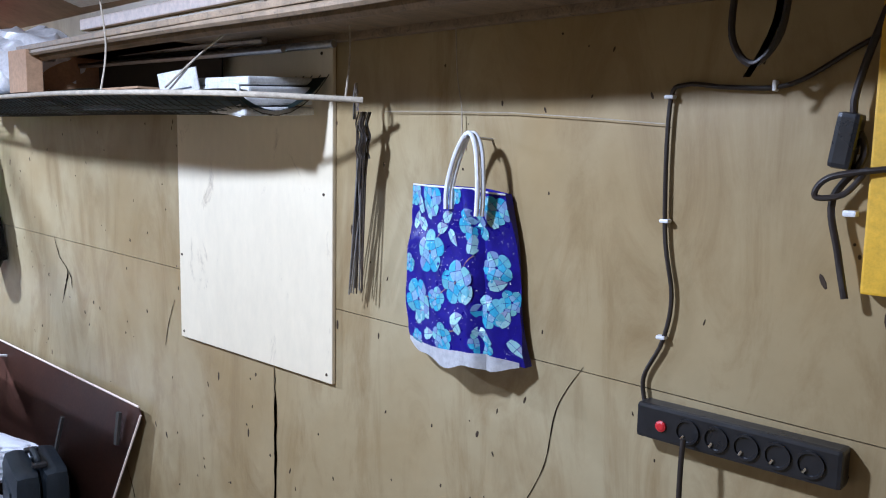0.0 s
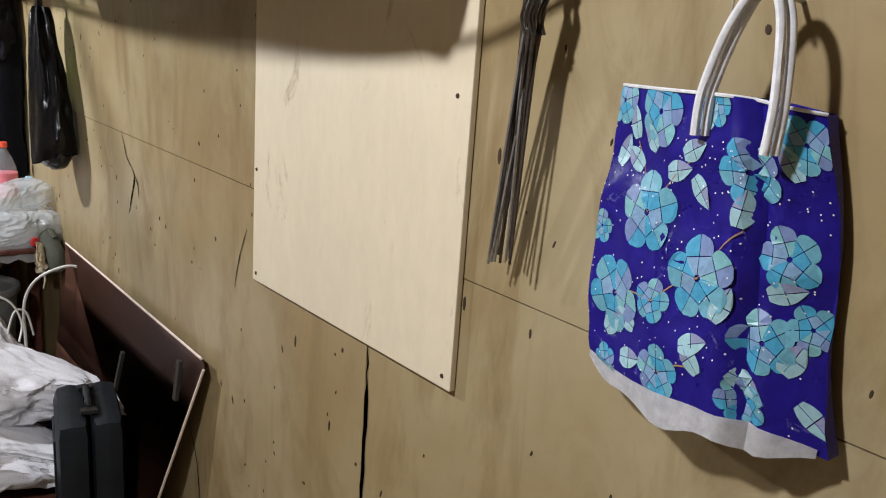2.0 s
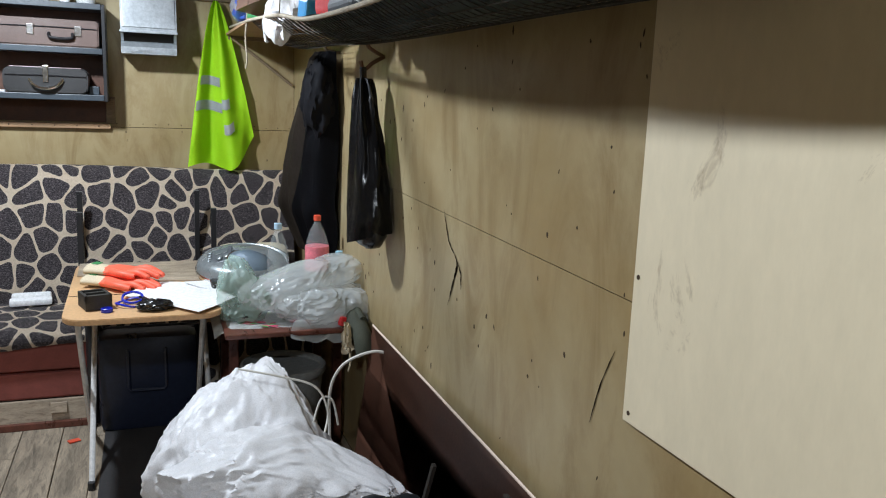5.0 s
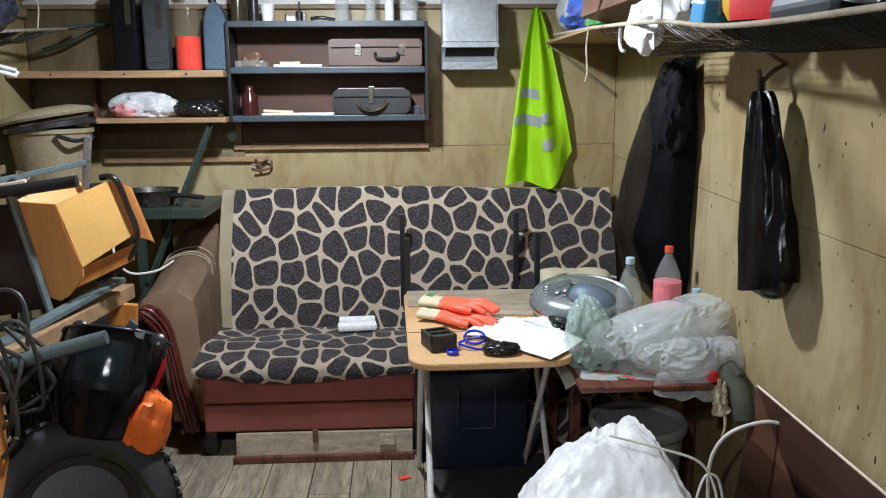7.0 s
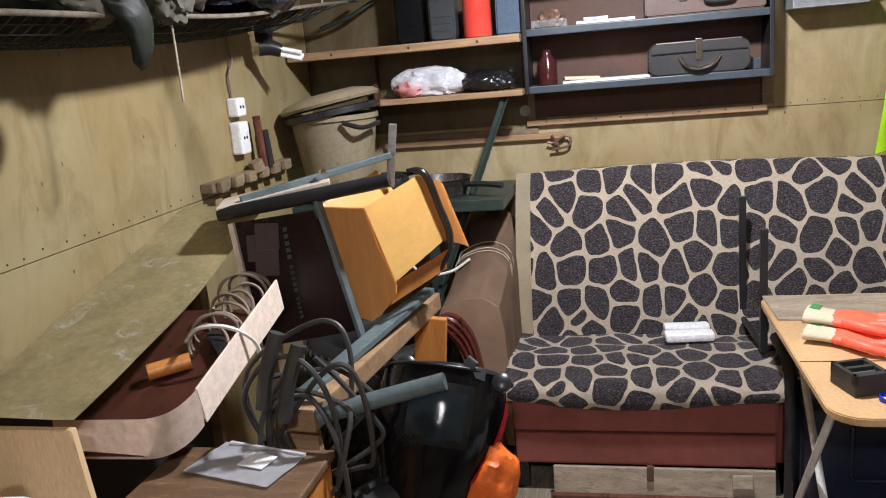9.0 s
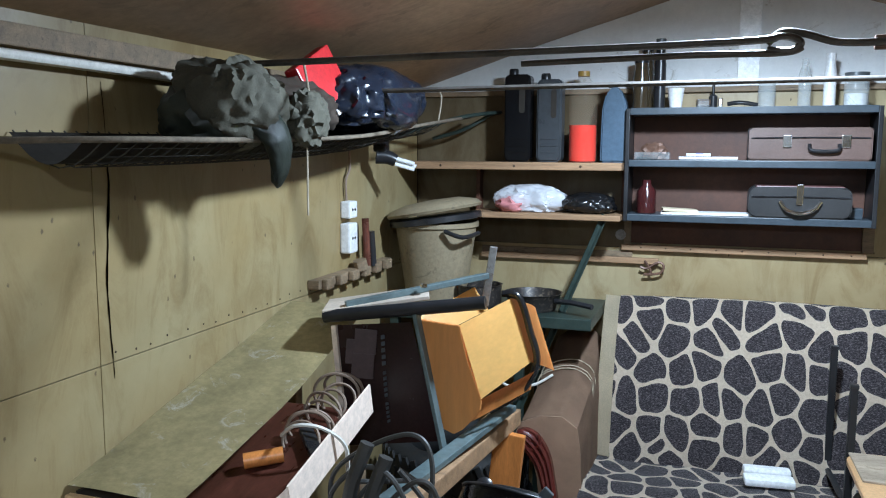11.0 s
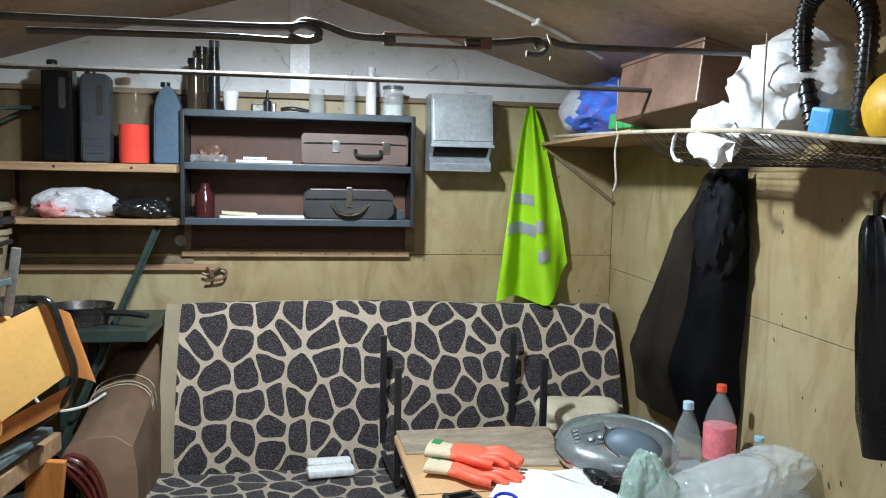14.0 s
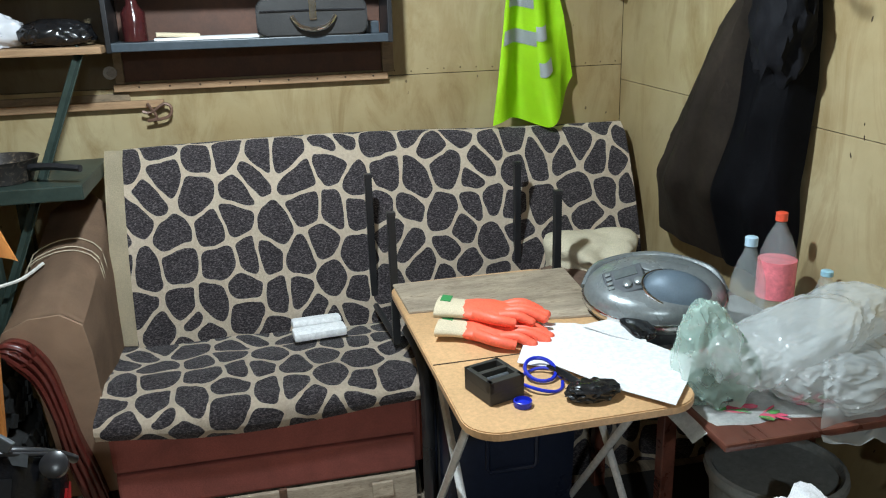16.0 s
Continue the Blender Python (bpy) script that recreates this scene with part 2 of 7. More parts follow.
CABLE_D = surf("dusty_brown_cable", (0.26, 0.19, 0.14), 0.6, 0, 0.2)
CABLE_B = surf("black_brown_cable", (0.03, 0.022, 0.018), 0.45)
BUCKET = surf("beige_bucket_plastic", (0.27, 0.22, 0.14), 0.45, 0, 0.12, 4, 60, 0.08, dirt=0.3)
BIN_G = surf("grey_rubber_bin", (0.20, 0.205, 0.195), 0.6, 0, 0.2, 6, 60, 0.12, dirt=0.2)
LEATHER = surf("brown_leatherette", (0.115, 0.07, 0.055), 0.42, 0, 0.15, 7, 160, 0.2)
LEATHER_B = surf("black_leatherette", (0.030, 0.029, 0.029), 0.4, 0, 0.15, 7, 160, 0.2)
PINK_LB = surf("pink_label", (0.85, 0.22, 0.26), 0.4, 0, 0.12, 30)
PHENOL = surf("dark_phenolic_plywood", (0.045, 0.022, 0.022), 0.25, 0, 0.3, 4, 90, 0.1)
PALE_BAND = surf("pale_laminate_band", (0.88, 0.72, 0.60), 0.45, 0, 0.03, 3, 40, 0.0)
BENCH = surf("dusty_bench_board", (0.47, 0.39, 0.20), 0.5, 0, 0.3, 4, 50, 0.15, dirt=0.22, dirt_c=(0.72, 0.69, 0.60))
CRACK = surf("dark_crack", (0.05, 0.03, 0.015), 0.9)
STITCH = surf("pale_stitching", (0.50, 0.42, 0.30), 0.8)
SPOUT = surf("bottle_amber", (0.05, 0.036, 0.02), 0.12)
CHAR = surf("pan_enamel_burnt", (0.035, 0.03, 0.028), 0.4, 0.3, 0.5, 12, 60, 0.2, dirt=0.4, dirt_c=(0.3, 0.24, 0.17))
RED_LIQ = surf("red_coolant", (0.85, 0.03, 0.02), 0.15, 0, 0.03)


def clear(name, c, rough=0.08, alpha=0.3, relief=0.4, scale=14.0):
    """Thin clear plastic film or bottle wall."""
    m, nt, nd, lk, b = nodes_of(name)
    v = coords(nt)
    n = noise_node(nt, v, scale, 4, 0.6, 0.8)
    b.inputs["Base Color"].default_value = rgba(c)
    b.inputs["Roughness"].default_value = rough
    b.inputs["Specular IOR Level"].default_value = 0.8
    rr = nd.new("ShaderNodeMapRange")
    rr.inputs["To Min"].default_value, rr.inputs["To Max"].default_value = alpha * 0.6, min(1, alpha * 1.5)
    lk.new(n, rr.inputs["Value"])
    lk.new(rr.outputs["Result"], b.inputs["Alpha"])
    bump(nt, b, n, relief, 0.01)
    return m


PET = clear("clear_bottle_plastic", (0.62, 0.68, 0.70), 0.06, 0.17, 0.25, 30)
PET_Y = clear("yellowed_bottle_plastic", (0.50, 0.40, 0.28), 0.08, 0.10, 0.2, 30)
JARG = clear("jar_glass", (0.60, 0.63, 0.62), 0.04, 0.35, 0.05, 6)
FILM = clear("frosted_film", (0.72, 0.76, 0.76), 0.16, 0.42, 0.15, 5)
FILM_G = clear("pale_green_film", (0.58, 0.78, 0.69), 0.18, 0.36, 0.2, 12)
FILM_W = clear("milky_film", (0.74, 0.75, 0.79), 0.22, 0.6, 0.3, 8)


def hide_cloth():
    """Fleece with dark rounded patches between cream lines, like a giraffe's coat."""
    m, nt, nd, lk, b = nodes_of("giraffe_fleece")
    uv = coords(nt, "UV", (9.0, 7.6, 1))
    wob = nd.new("ShaderNodeTexNoise")
    wob.inputs["Scale"].default_value = 1.1
    lk.new(uv, wob.inputs["Vector"])
    warp = nd.new("ShaderNodeMixRGB")
    warp.blend_type = "LINEAR_LIGHT"
    warp.inputs[0].default_value = 0.13
    lk.new(uv, warp.inputs[1])
    lk.new(wob.outputs["Color"], warp.inputs[2])
    near = []
    for feature in ("F1", "SMOOTH_F1"):
        vo = nd.new("ShaderNodeTexVoronoi")
        vo.voronoi_dimensions, vo.feature = "2D", feature
        vo.inputs["Scale"].default_value = 1.0
        vo.inputs["Randomness"].default_value = 0.85
        if feature == "SMOOTH_F1":
            vo.inputs["Smoothness"].default_value = 0.72
        lk.new(warp.outputs[0], vo.inputs["Vector"])
        near.append(vo.outputs["Distance"])
    gap = nd.new("ShaderNodeMath")
    gap.operation = "SUBTRACT"
    lk.new(near[0], gap.inputs[0])
    lk.new(near[1], gap.inputs[1])
    v3 = coords(nt)
    fuzz = noise_node(nt, v3, 170, 3, 0.7)
    fz = nd.new("ShaderNodeMath")
    fz.operation = "MULTIPLY_ADD"
    fz.inputs[1].default_value = 0.010
    lk.new(fuzz, fz.inputs[0])
    lk.new(gap.outputs[0], fz.inputs[2])
    mask = ramp(nt, fz.outputs[0], [(0.047, (1, 1, 1)), (0.053, (0, 0, 0))])
    dark = ramp(nt, noise_node(nt, coords(nt, "Object", (1, 1, 2.2)), 120, 3, 0.75), [(0.36, (0.022, 0.017, 0.021)), (0.52, (0.075, 0.062, 0.068)), (0.66, (0.26, 0.225, 0.225))])
    pale = ramp(nt, noise_node(nt, v3, 90, 4, 0.7), [(0.3, (0.72, 0.59, 0.45)), (0.7, (0.90, 0.78, 0.63))])
    lk.new(mixc(nt, mask, pale, dark), b.inputs["Base Color"])
    b.inputs["Roughness"].default_value = 0.95
    b.inputs["Sheen Weight"].default_value = 0.25
    bump(nt, b, fuzz, 0.7, 0.006)
    return m


GIRAFFE = hide_cloth()


def emitter(name, c, s):
    m, nt, nd, lk, b = nodes_of(name)
    b.inputs["Emission Color"].default_value = rgba(c)
    b.inputs["Emission Strength"].default_value = s
    return m


GLOW = emitter("lit_bulb_glass", (1, 0.96, 0.9), 30)


def island_colours(name, cols, rough=0.35):
    """One of a few flat printed colours for each loose piece of the mesh."""
    m, nt, nd, lk, b = nodes_of(name)
    g = nd.new("ShaderNodeNewGeometry")
    r = nd.new("ShaderNodeValToRGB")
    r.color_ramp.interpolation = "CONSTANT"
    els = r.color_ramp.elements
    while len(els) < len(cols):
        els.new(0.5)
    for i, (e, c) in enumerate(zip(els, cols)):
        e.position, e.color = i / len(cols), rgba(c)
    lk.new(g.outputs["Random Per Island"], r.inputs["Fac"])
    n = noise_node(nt, coords(nt), 120, 3, 0.6)
    lk.new(mixc(nt, 1.0, r.outputs["Color"], ramp(nt, n, [(0.3, (0.85, 0.85, 0.85)), (0.7, (1.1, 1.1, 1.1))]), "MULTIPLY"), b.inputs["Base Color"])
    b.inputs["Roughness"].default_value = rough
    return m


PETALS = island_colours("printed_petals", [(0.14, 0.40, 0.50), (0.20, 0.47, 0.50), (0.19, 0.27, 0.48), (0.22, 0.38, 0.56), (0.06, 0.36, 0.56)])
LEAVES = island_colours("printed_leaves", [(0.27, 0.30, 0.45), (0.30, 0.26, 0.42), (0.33, 0.55, 0.60)])
ROSES = island_colours("printed_roses", [(0.75, 0.18, 0.24), (0.80, 0.35, 0.40), (0.70, 0.10, 0.18), (0.12, 0.33, 0.10)])
BAGBLUE = surf("royal_blue_print", (0.035, 0.022, 0.40), 0.3, 0, 0.15, 9, 60, 0.12, dirt=0.05, dirt_c=(0.45, 0.5, 0.75))
CLOTH_W = surf("white_oilcloth", (0.74, 0.75, 0.73), 0.4, 0, 0.05)

# ---- shape helpers ----


def thing(name, x, y, z, label, category, group=""):
    ob = new(name)
    ob.location = (x, y, z)
    ob.empty_display_size = 0.05
    return tagged(ob, label, category, group)


def smooth_mesh(me):
    for p in me.polygons:
        p.use_smooth = True


def part(name, bm, material, parent=None, label="", smooth=False, kind=""):
    """Links a bmesh, given in world metres, as one mesh under a thing or a part."""
    root = parent
    while root is not None and root.parent is not None:
        root = root.parent
    if root is not None:
        bmesh.ops.translate(bm, verts=bm.verts, vec=-Vector(root.location))
    me = bpy.data.meshes.new(name)
    bm.to_mesh(me)
    bm.free()
    me.materials.append(material)
    if smooth:
        smooth_mesh(me)
        me.set_sharp_from_angle(angle=radians(45))
    ob = new(name, me)
    ob.parent = parent
    return tagged(ob, label, kind=kind)


def single(name, bm, material, label, category, smooth=False, kind="", group=""):
    """A thing of one mesh, with its origin at the middle of its base."""
    vs = [v.co for v in bm.verts]
    base = Vector(((min(v.x for v in vs) + max(v.x for v in vs)) / 2, (min(v.y for v in vs) + max(v.y for v in vs)) / 2, min(v.z for v in vs)))
    bmesh.ops.translate(bm, verts=bm.verts, vec=-base)
    ob = part(name, bm, material, None, label, smooth)
    ob.location = base
    return tagged(ob, label, category, group, kind)


def B():
    return bmesh.new()


def box(x0, x1, y0, y1, z0, z1, bev=0.004, bm=None):
    own = bmesh.new()
    m = Matrix.LocRotScale(((x0 + x1) / 2, (y0 + y1) / 2, (z0 + z1) / 2), None, (abs(x1 - x0), abs(y1 - y0), abs(z1 - z0)))
    bmesh.ops.create_cube(own, size=1, matrix=m)
    if bev:
        bmesh.ops.bevel(own, geom=own.edges, offset=min(bev, 0.45 * min(abs(x1 - x0), abs(y1 - y0), abs(z1 - z0))), segments=2, affect="EDGES", profile=0.6)
    return join(bm, own)


def join(bm, own):
    if bm is None:
        return own
    me = bpy.data.meshes.new("tmp")
    own.to_mesh(me)
    own.free()
    bm.from_mesh(me)
    bpy.data.meshes.remove(me)
    return bm


def tbox(m, sx, sy, sz, bev=0.004, bm=None):
    """A bevelled box of that size about the pose m."""
    own = box(-sx / 2, sx / 2, -sy / 2, sy / 2, -sz / 2, sz / 2, bev)
    bmesh.ops.transform(own, matrix=m, verts=own.verts)
    return join(bm, own)


def curve_pts(pts, n=6):
    """Points on a smooth line through pts."""
    P = [Vector(p) for p in pts]
    if len(P) < 3:
        return P
    out = []
    for i in range(len(P) - 1):
        a, b, c, d = P[max(0, i - 1)], P[i], P[i + 1], P[min(len(P) - 1, i + 2)]
        for k in range(n):
            t = k / n
            out.append(0.5 * ((2 * b) + (c - a) * t + (2 * a - 5 * b + 4 * c - d) * t * t + (3 * b - a - 3 * c + d) * t ** 3))
    return out + [P[-1]]


def tube(pts, r, seg=8, bm=None, n=6, taper=None):
    """A round bar along a smooth line; n=0 keeps the corners."""
    P = curve_pts(pts, n) if n else [Vector(p) for p in pts]
    bm = bm or bmesh.new()
    rings, up = [], None
    for i, p in enumerate(P):
        d = (P[min(i + 1, len(P) - 1)] - P[max(i - 1, 0)]).normalized()
        if up is None:
            up = d.orthogonal().normalized()
        up = (up - d * up.dot(d))
        up = up.normalized() if up.length > 1e-6 else d.orthogonal().normalized()
        side = d.cross(up)
        rr = r * (1 if taper is None else 1 + (taper - 1) * i / max(1, len(P) - 1))
        rings.append([bm.verts.new(p + rr * (math.cos(a) * up + math.sin(a) * side)) for a in (2 * math.pi * k / seg for k in range(seg))])
    for a, b in zip(rings, rings[1:]):
        for k in range(seg):
            bm.faces.new((a[k], a[(k + 1) % seg], b[(k + 1) % seg], b[k]))
    bm.faces.new(rings[0][::-1])
    bm.faces.new(rings[-1])
    return bm


def lathe(profile, m=Matrix(), seg=20, bm=None, squash=1.0):
    """Turns (radius, height) pairs about z and puts the shape at the pose m."""
    own = bmesh.new()
    rings = []
    for r, z in profile:
        rings.append([own.verts.new((r * math.cos(2 * math.pi * k / seg), squash * r * math.sin(2 * math.pi * k / seg), z)) for k in range(seg)])
    for a, b in zip(rings, rings[1:]):
        for k in range(seg):
            own.faces.new((a[k], a[(k + 1) % seg], b[(k + 1) % seg], b[k]))
    if profile[0][0] > 1e-4:
        own.faces.new(rings[0][::-1])
    if profile[-1][0] > 1e-4:
        own.faces.new(rings[-1])
    bmesh.ops.remove_doubles(own, verts=own.verts, dist=1e-5)
    bmesh.ops.transform(own, matrix=m, verts=own.verts)
    return join(bm, own)


def sheet(f, nu, nv, thick=0.003, bm=None, uvscale=None):
    """A cloth or board from f(u, v), both 0 to 1, with thickness and, if asked, metric UVs."""
    own = bmesh.new()
    g = [[own.verts.new(f(i / nu, j / nv)) for j in range(nv + 1)] for i in range(nu + 1)]
    uv = own.loops.layers.uv.new("UVMap") if uvscale else None
    for i in range(nu):
        for j in range(nv):
            fc = own.faces.new((g[i][j], g[i + 1][j], g[i + 1][j + 1], g[i][j + 1]))
            if uv:
                for lp, (a, b) in zip(fc.loops, ((i, j), (i + 1, j), (i + 1, j + 1), (i, j + 1))):
                    lp[uv].uv = (a / nu * uvscale[0], b / nv * uvscale[1])
    if thick:
        bmesh.ops.solidify(own, geom=own.faces[:], thickness=thick)
    return join(bm, own)


def fold(p, freq, seed=0.0):
    """Sharp-creased noise, about -1 to 1."""
    q = Vector(p) * freq + Vector((seed, seed * 1.7, -seed))
    return 1 - 2.2 * abs(noise.noise(q)) - 1.1 * abs(noise.noise(q * 2.1 + Vector((3, 1, 2)))) * 0.6


def lump(c, rad, seed=0.0, amp=0.12, freq=5.0, sub=4, flat=None, shape=None, bm=None):
    """A crumpled, creased lump about c; flat: the height below which it is pressed flat."""
    own = bmesh.new()
    bmesh.ops.create_icosphere(own, subdivisions=sub, radius=1)
    C = Vector(c)
    for v in own.verts:
        d = v.co.normalized()
        k = 1 + amp * fold(d, freq * 0.35, seed) + amp * 0.5 * fold(d, freq, seed + 9)
        p = Vector((d.x * rad[0], d.y * rad[1], d.z * rad[2])) * k
        if shape:
            p = shape(p)
        p += C
        if flat is not None and p.z < flat:
            p.z = flat + 0.02 * (p.z - flat)
        v.co = p
    return join(bm, own)


def slack(c, rad, seed, shape=None, flat=None, crease=1.0, sub=6):
    """A slack film bag or woven sack: broad billows between a few sharp crests, with fine crinkles."""
    own = bmesh.new()
    bmesh.ops.create_icosphere(own, subdivisions=sub, radius=1)
    C, off = Vector(c), Vector((seed, seed * 1.7, -seed))
    for v in own.verts:
        d = v.co.normalized()
        w = Vector((d.x * rad[0], d.y * rad[1], d.z * rad[2])) * (1.02 / max(rad)) + off
        w += Vector((noise.noise(w * 1.3), noise.noise(w * 1.3 + off), noise.noise(w * 1.3 - off))) * 0.35
        k = 1 + 0.16 * noise.noise(w * 0.7) + crease * (0.30 * (0.22 - abs(noise.noise(w * 1.15))) + 0.15 * (0.2 - abs(noise.noise(w * Vector((2.6, 2.6, 1.7)) + off))) + 0.11 * (0.2 - abs(noise.noise(w * 5.5))) + 0.05 * (0.2 - abs(noise.noise(w * 12 - off))))
        p = Vector((math.copysign(abs(d.x) ** 0.85, d.x) * rad[0], math.copysign(abs(d.y) ** 0.85, d.y) * rad[1], math.copysign(abs(d.z) ** 0.85, d.z) * rad[2])) * k
        if shape:
            p = shape(p)
        p += C
        if flat is not None and p.z < flat:
            p.z = flat + 0.02 * (p.z - flat)
        v.co = p
    return own


def prism(poly, m, depth, bev=0.0, bm=None):
    """A flat outline in x, y pushed out along z, at the pose m."""
    own = bmesh.new()
    fc = own.faces.new([own.verts.new((x, y, 0)) for x, y in poly])
    ex = bmesh.ops.extrude_face_region(own, geom=[fc])
    bmesh.ops.translate(own, verts=[g for g in ex["geom"] if isinstance(g, bmesh.types.BMVert)], vec=(0, 0, depth))
    bmesh.ops.recalc_face_normals(own, faces=own.faces)
    if bev:
        bmesh.ops.bevel(own, geom=own.edges, offset=bev, segments=2, affect="EDGES")
    bmesh.ops.transform(own, matrix=m, verts=own.verts)
    return join(bm, own)


def rrect(w, h, r, n=6):
    """A rectangle's outline with rounded corners, about the origin."""
    out = []
    for cx, cy, a0 in ((w / 2 - r, h / 2 - r, 0), (-w / 2 + r, h / 2 - r, 90), (-w / 2 + r, -h / 2 + r, 180), (w / 2 - r, -h / 2 + r, 270)):
        for k in range(n + 1):
            a = radians(a0 + 90 * k / n)
            out.append((cx + r * math.cos(a), cy + r * math.sin(a)))
    return out


# ---- the room ----
W, FRONT, EAVE, RIDGE = 3.07, -7.6, 2.09, 2.57
floor = single("floor", box(-W - 0.1, 0.1, FRONT - 0.1, 0.1, -0.12, -0.022, 0), DARK, "dark subfloor under worn wooden planks", "floor", kind="structure")
wall_east = single("wall_east", box(0.012, 0.12, FRONT, 0.1, -0.1, EAVE, 0), DARK, "khaki oil-painted board wall with cracks and nail marks", "wall", kind="structure")
wall_west = single("wall_west", box(-W - 0.12, -W - 0.012, FRONT, 0.1, -0.1, EAVE, 0), DARK, "khaki oil-painted board wall with tarred seams", "wall", kind="structure")
wall_north = single("wall_north", box(-W - 0.12, 0.12, 0.012, 0.12, -0.1, RIDGE + 0.1, 0), DARK, "khaki board back wall under a white gable", "wall", kind="structure")
wall_south = single("wall_south", box(-W - 0.12, 0.12, FRONT - 0.1, FRONT, -0.1, RIDGE + 0.1, 0), KHAKI, "plain khaki end wall", "wall", kind="structure")
bm = B()
for s in (0, 1):
    xs = (0.12, -W / 2) if s == 0 else (-W - 0.12, -W / 2)
    zs = (EAVE - 0.12 * (RIDGE - EAVE) / (W / 2), RIDGE)
    own = bmesh.new()
    vs = [own.verts.new((x, y, z + dz)) for dz in (0, 0.06) for (x, z) in zip(xs, zs) for y in (FRONT - 0.1, 0.12)]
    for q in ((0, 1, 3, 2), (4, 6, 7, 5), (0, 4, 5, 1), (2, 3, 7, 6), (0, 2, 6, 4), (1, 5, 7, 3)):
        own.faces.new([vs[i] for i in q])
    bmesh.ops.recalc_face_normals(own, faces=own.faces)
    bmesh.ops.subdivide_edges(own, edges=own.edges, cuts=6, use_grid_fill=True)
    for v in own.verts:
        v.co.z += 0.018 * noise.noise(v.co * 1.3) - 0.006
    join(bm, own)
single("ceiling", bm, CEIL, "smoke-stained brown board ceiling with two slopes", "ceiling", smooth=True, kind="structure")


def panel(wall, axis, at, a0, a1, z0, z1, material, tilt=0.0, gap=0.0012):
    """One painted wall board, 12 mm thick, on the room's side of a wall."""
    s = 0.012
    if axis == "x":
        bm = box(at, at + (s if at > -1 else -s), a0 + gap, a1 - gap, z0 + gap, z1 - gap, 0.0015)
    else:
        bm = box(a0 + gap, a1 - gap, at, at + s, z0 + gap, z1 - gap, 0.0015)
    return part("panel", bm, material, wall)


def seam_z(y):
    """The east wall's long board seam, which falls a little towards the front."""
    return 1.235 + 0.018 * (y + 2.1)


for edges, low in (([0.0, -1.21, -3.66, FRONT], False), ([0.0, -1.24, -4.15, FRONT], True)):
    for a, b in zip(edges, edges[1:]):
        b, a = b + 0.0012, a - 0.0012
        outline = [(b, 0.0), (a, 0.0), (a, seam_z(a) - 0.0012), (b, seam_z(b) - 0.0012)] if low else [(b, seam_z(b) + 0.0012), (a, seam_z(a) + 0.0012), (a, EAVE), (b, EAVE)]
        part("panel", prism(outline, pose(0, 0, 0, 90, 0, 90), 0.012), KHAKI, wall_east)
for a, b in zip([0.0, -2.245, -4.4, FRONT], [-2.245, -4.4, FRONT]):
    panel(wall_west, "x", -W, b, a, 1.242, EAVE, KHAKI_WEST)
    panel(wall_west, "x", -W, b, a, 0, 1.242, KHAKI_WEST)
# The upper-left board is coloured darker for the shade round the plank shelves.
for a, b, z0, z1, mt in ((-W, 0, 0, 1.335, KHAKI), (-W, -1.95, 1.335, 2.07, SHADED_KHAKI), (-1.95, -1.2, 1.335, 2.07, KHAKI), (-1.2, 0, 1.335, 2.07, KHAKI)):
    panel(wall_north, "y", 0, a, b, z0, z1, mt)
# white gable above the eaves line
own = bmesh.new()
g0 = [(-W, 2.07), (0, 2.07), (0, EAVE), (-W / 2, RIDGE), (-W, EAVE)]
fr = [own.verts.new((x, 0.002, z)) for x, z in g0]
bk = [own.verts.new((x, 0.012, z)) for x, z in g0]
own.faces.new(fr)
own.faces.new(bk[::-1])
for i in range(5):
    own.faces.new((fr[i], bk[i], bk[(i + 1) % 5], fr[(i + 1) % 5]))
bmesh.ops.recalc_face_normals(own, faces=own.faces)
part("gable_board", own, GABLE, wall_north)
part("batten", box(-1.565, -1.475, -0.012, 0.002, 2.07, 2.52, 0.002), WHITE_PL, wall_north, "white gable centre strip")
part("batten", box(-W, 0, -0.022, 0.0, 2.045, 2.068, 0.003), BATTEN, wall_north, "grimy timber rail")
part("batten", box(-0.03, 0.0, FRONT, -0.02, 1.875, 1.925, 0.004), BATTEN, wall_east, "grimy timber rail")
part("batten", box(-0.022, 0.0, FRONT, -3.0, 2.02, 2.06, 0.004), PALE_BAND, wall_east)
part("batten", box(-W, -W + 0.03, FRONT, -0.02, 2.0, 2.05, 0.004), BATTEN, wall_west, "grimy timber rail")
part("pipe", tube([(-W + 0.03, FRONT, 1.985), (-W + 0.03, -4, 1.985), (-W + 0.03, -0.9, 1.975)], 0.013, 8, n=2), CABLE_W, wall_west, smooth=True)
part("ledge", box(-0.355, -0.031, FRONT, -3.3, 1.892, 1.908, 0.003), BATTEN, wall_east, "narrow timber ledge")
part("ridge_batten", tbox(pose(-W / 2, FRONT / 2, RIDGE - 0.035), 0.10, -FRONT, 0.025, 0.003), BATTEN, wall_north)


def crack(wall, pts, w, x, seed):
    """A thin split in the board that swells and thins along its length."""
    P = curve_pts(pts, 8)
    own = bmesh.new()
    r = random.Random(seed)
    L, R = [], []
    for i, p in enumerate(P):
        k = w * (0.25 + r.random()) * math.sin(math.pi * (i + 0.4) / len(P)) + 0.0006
        j = (r.random() - 0.5) * w * 0.8
        L.append(own.verts.new((x, p.y + j - k, p.z)))
        R.append(own.verts.new((x, p.y + j + k, p.z)))
    for i in range(len(P) - 1):
        own.faces.new((L[i], R[i], R[i + 1], L[i + 1]))
    bmesh.ops.solidify(own, geom=own.faces[:], thickness=0.002)
    part("crack", own, CRACK, wall)


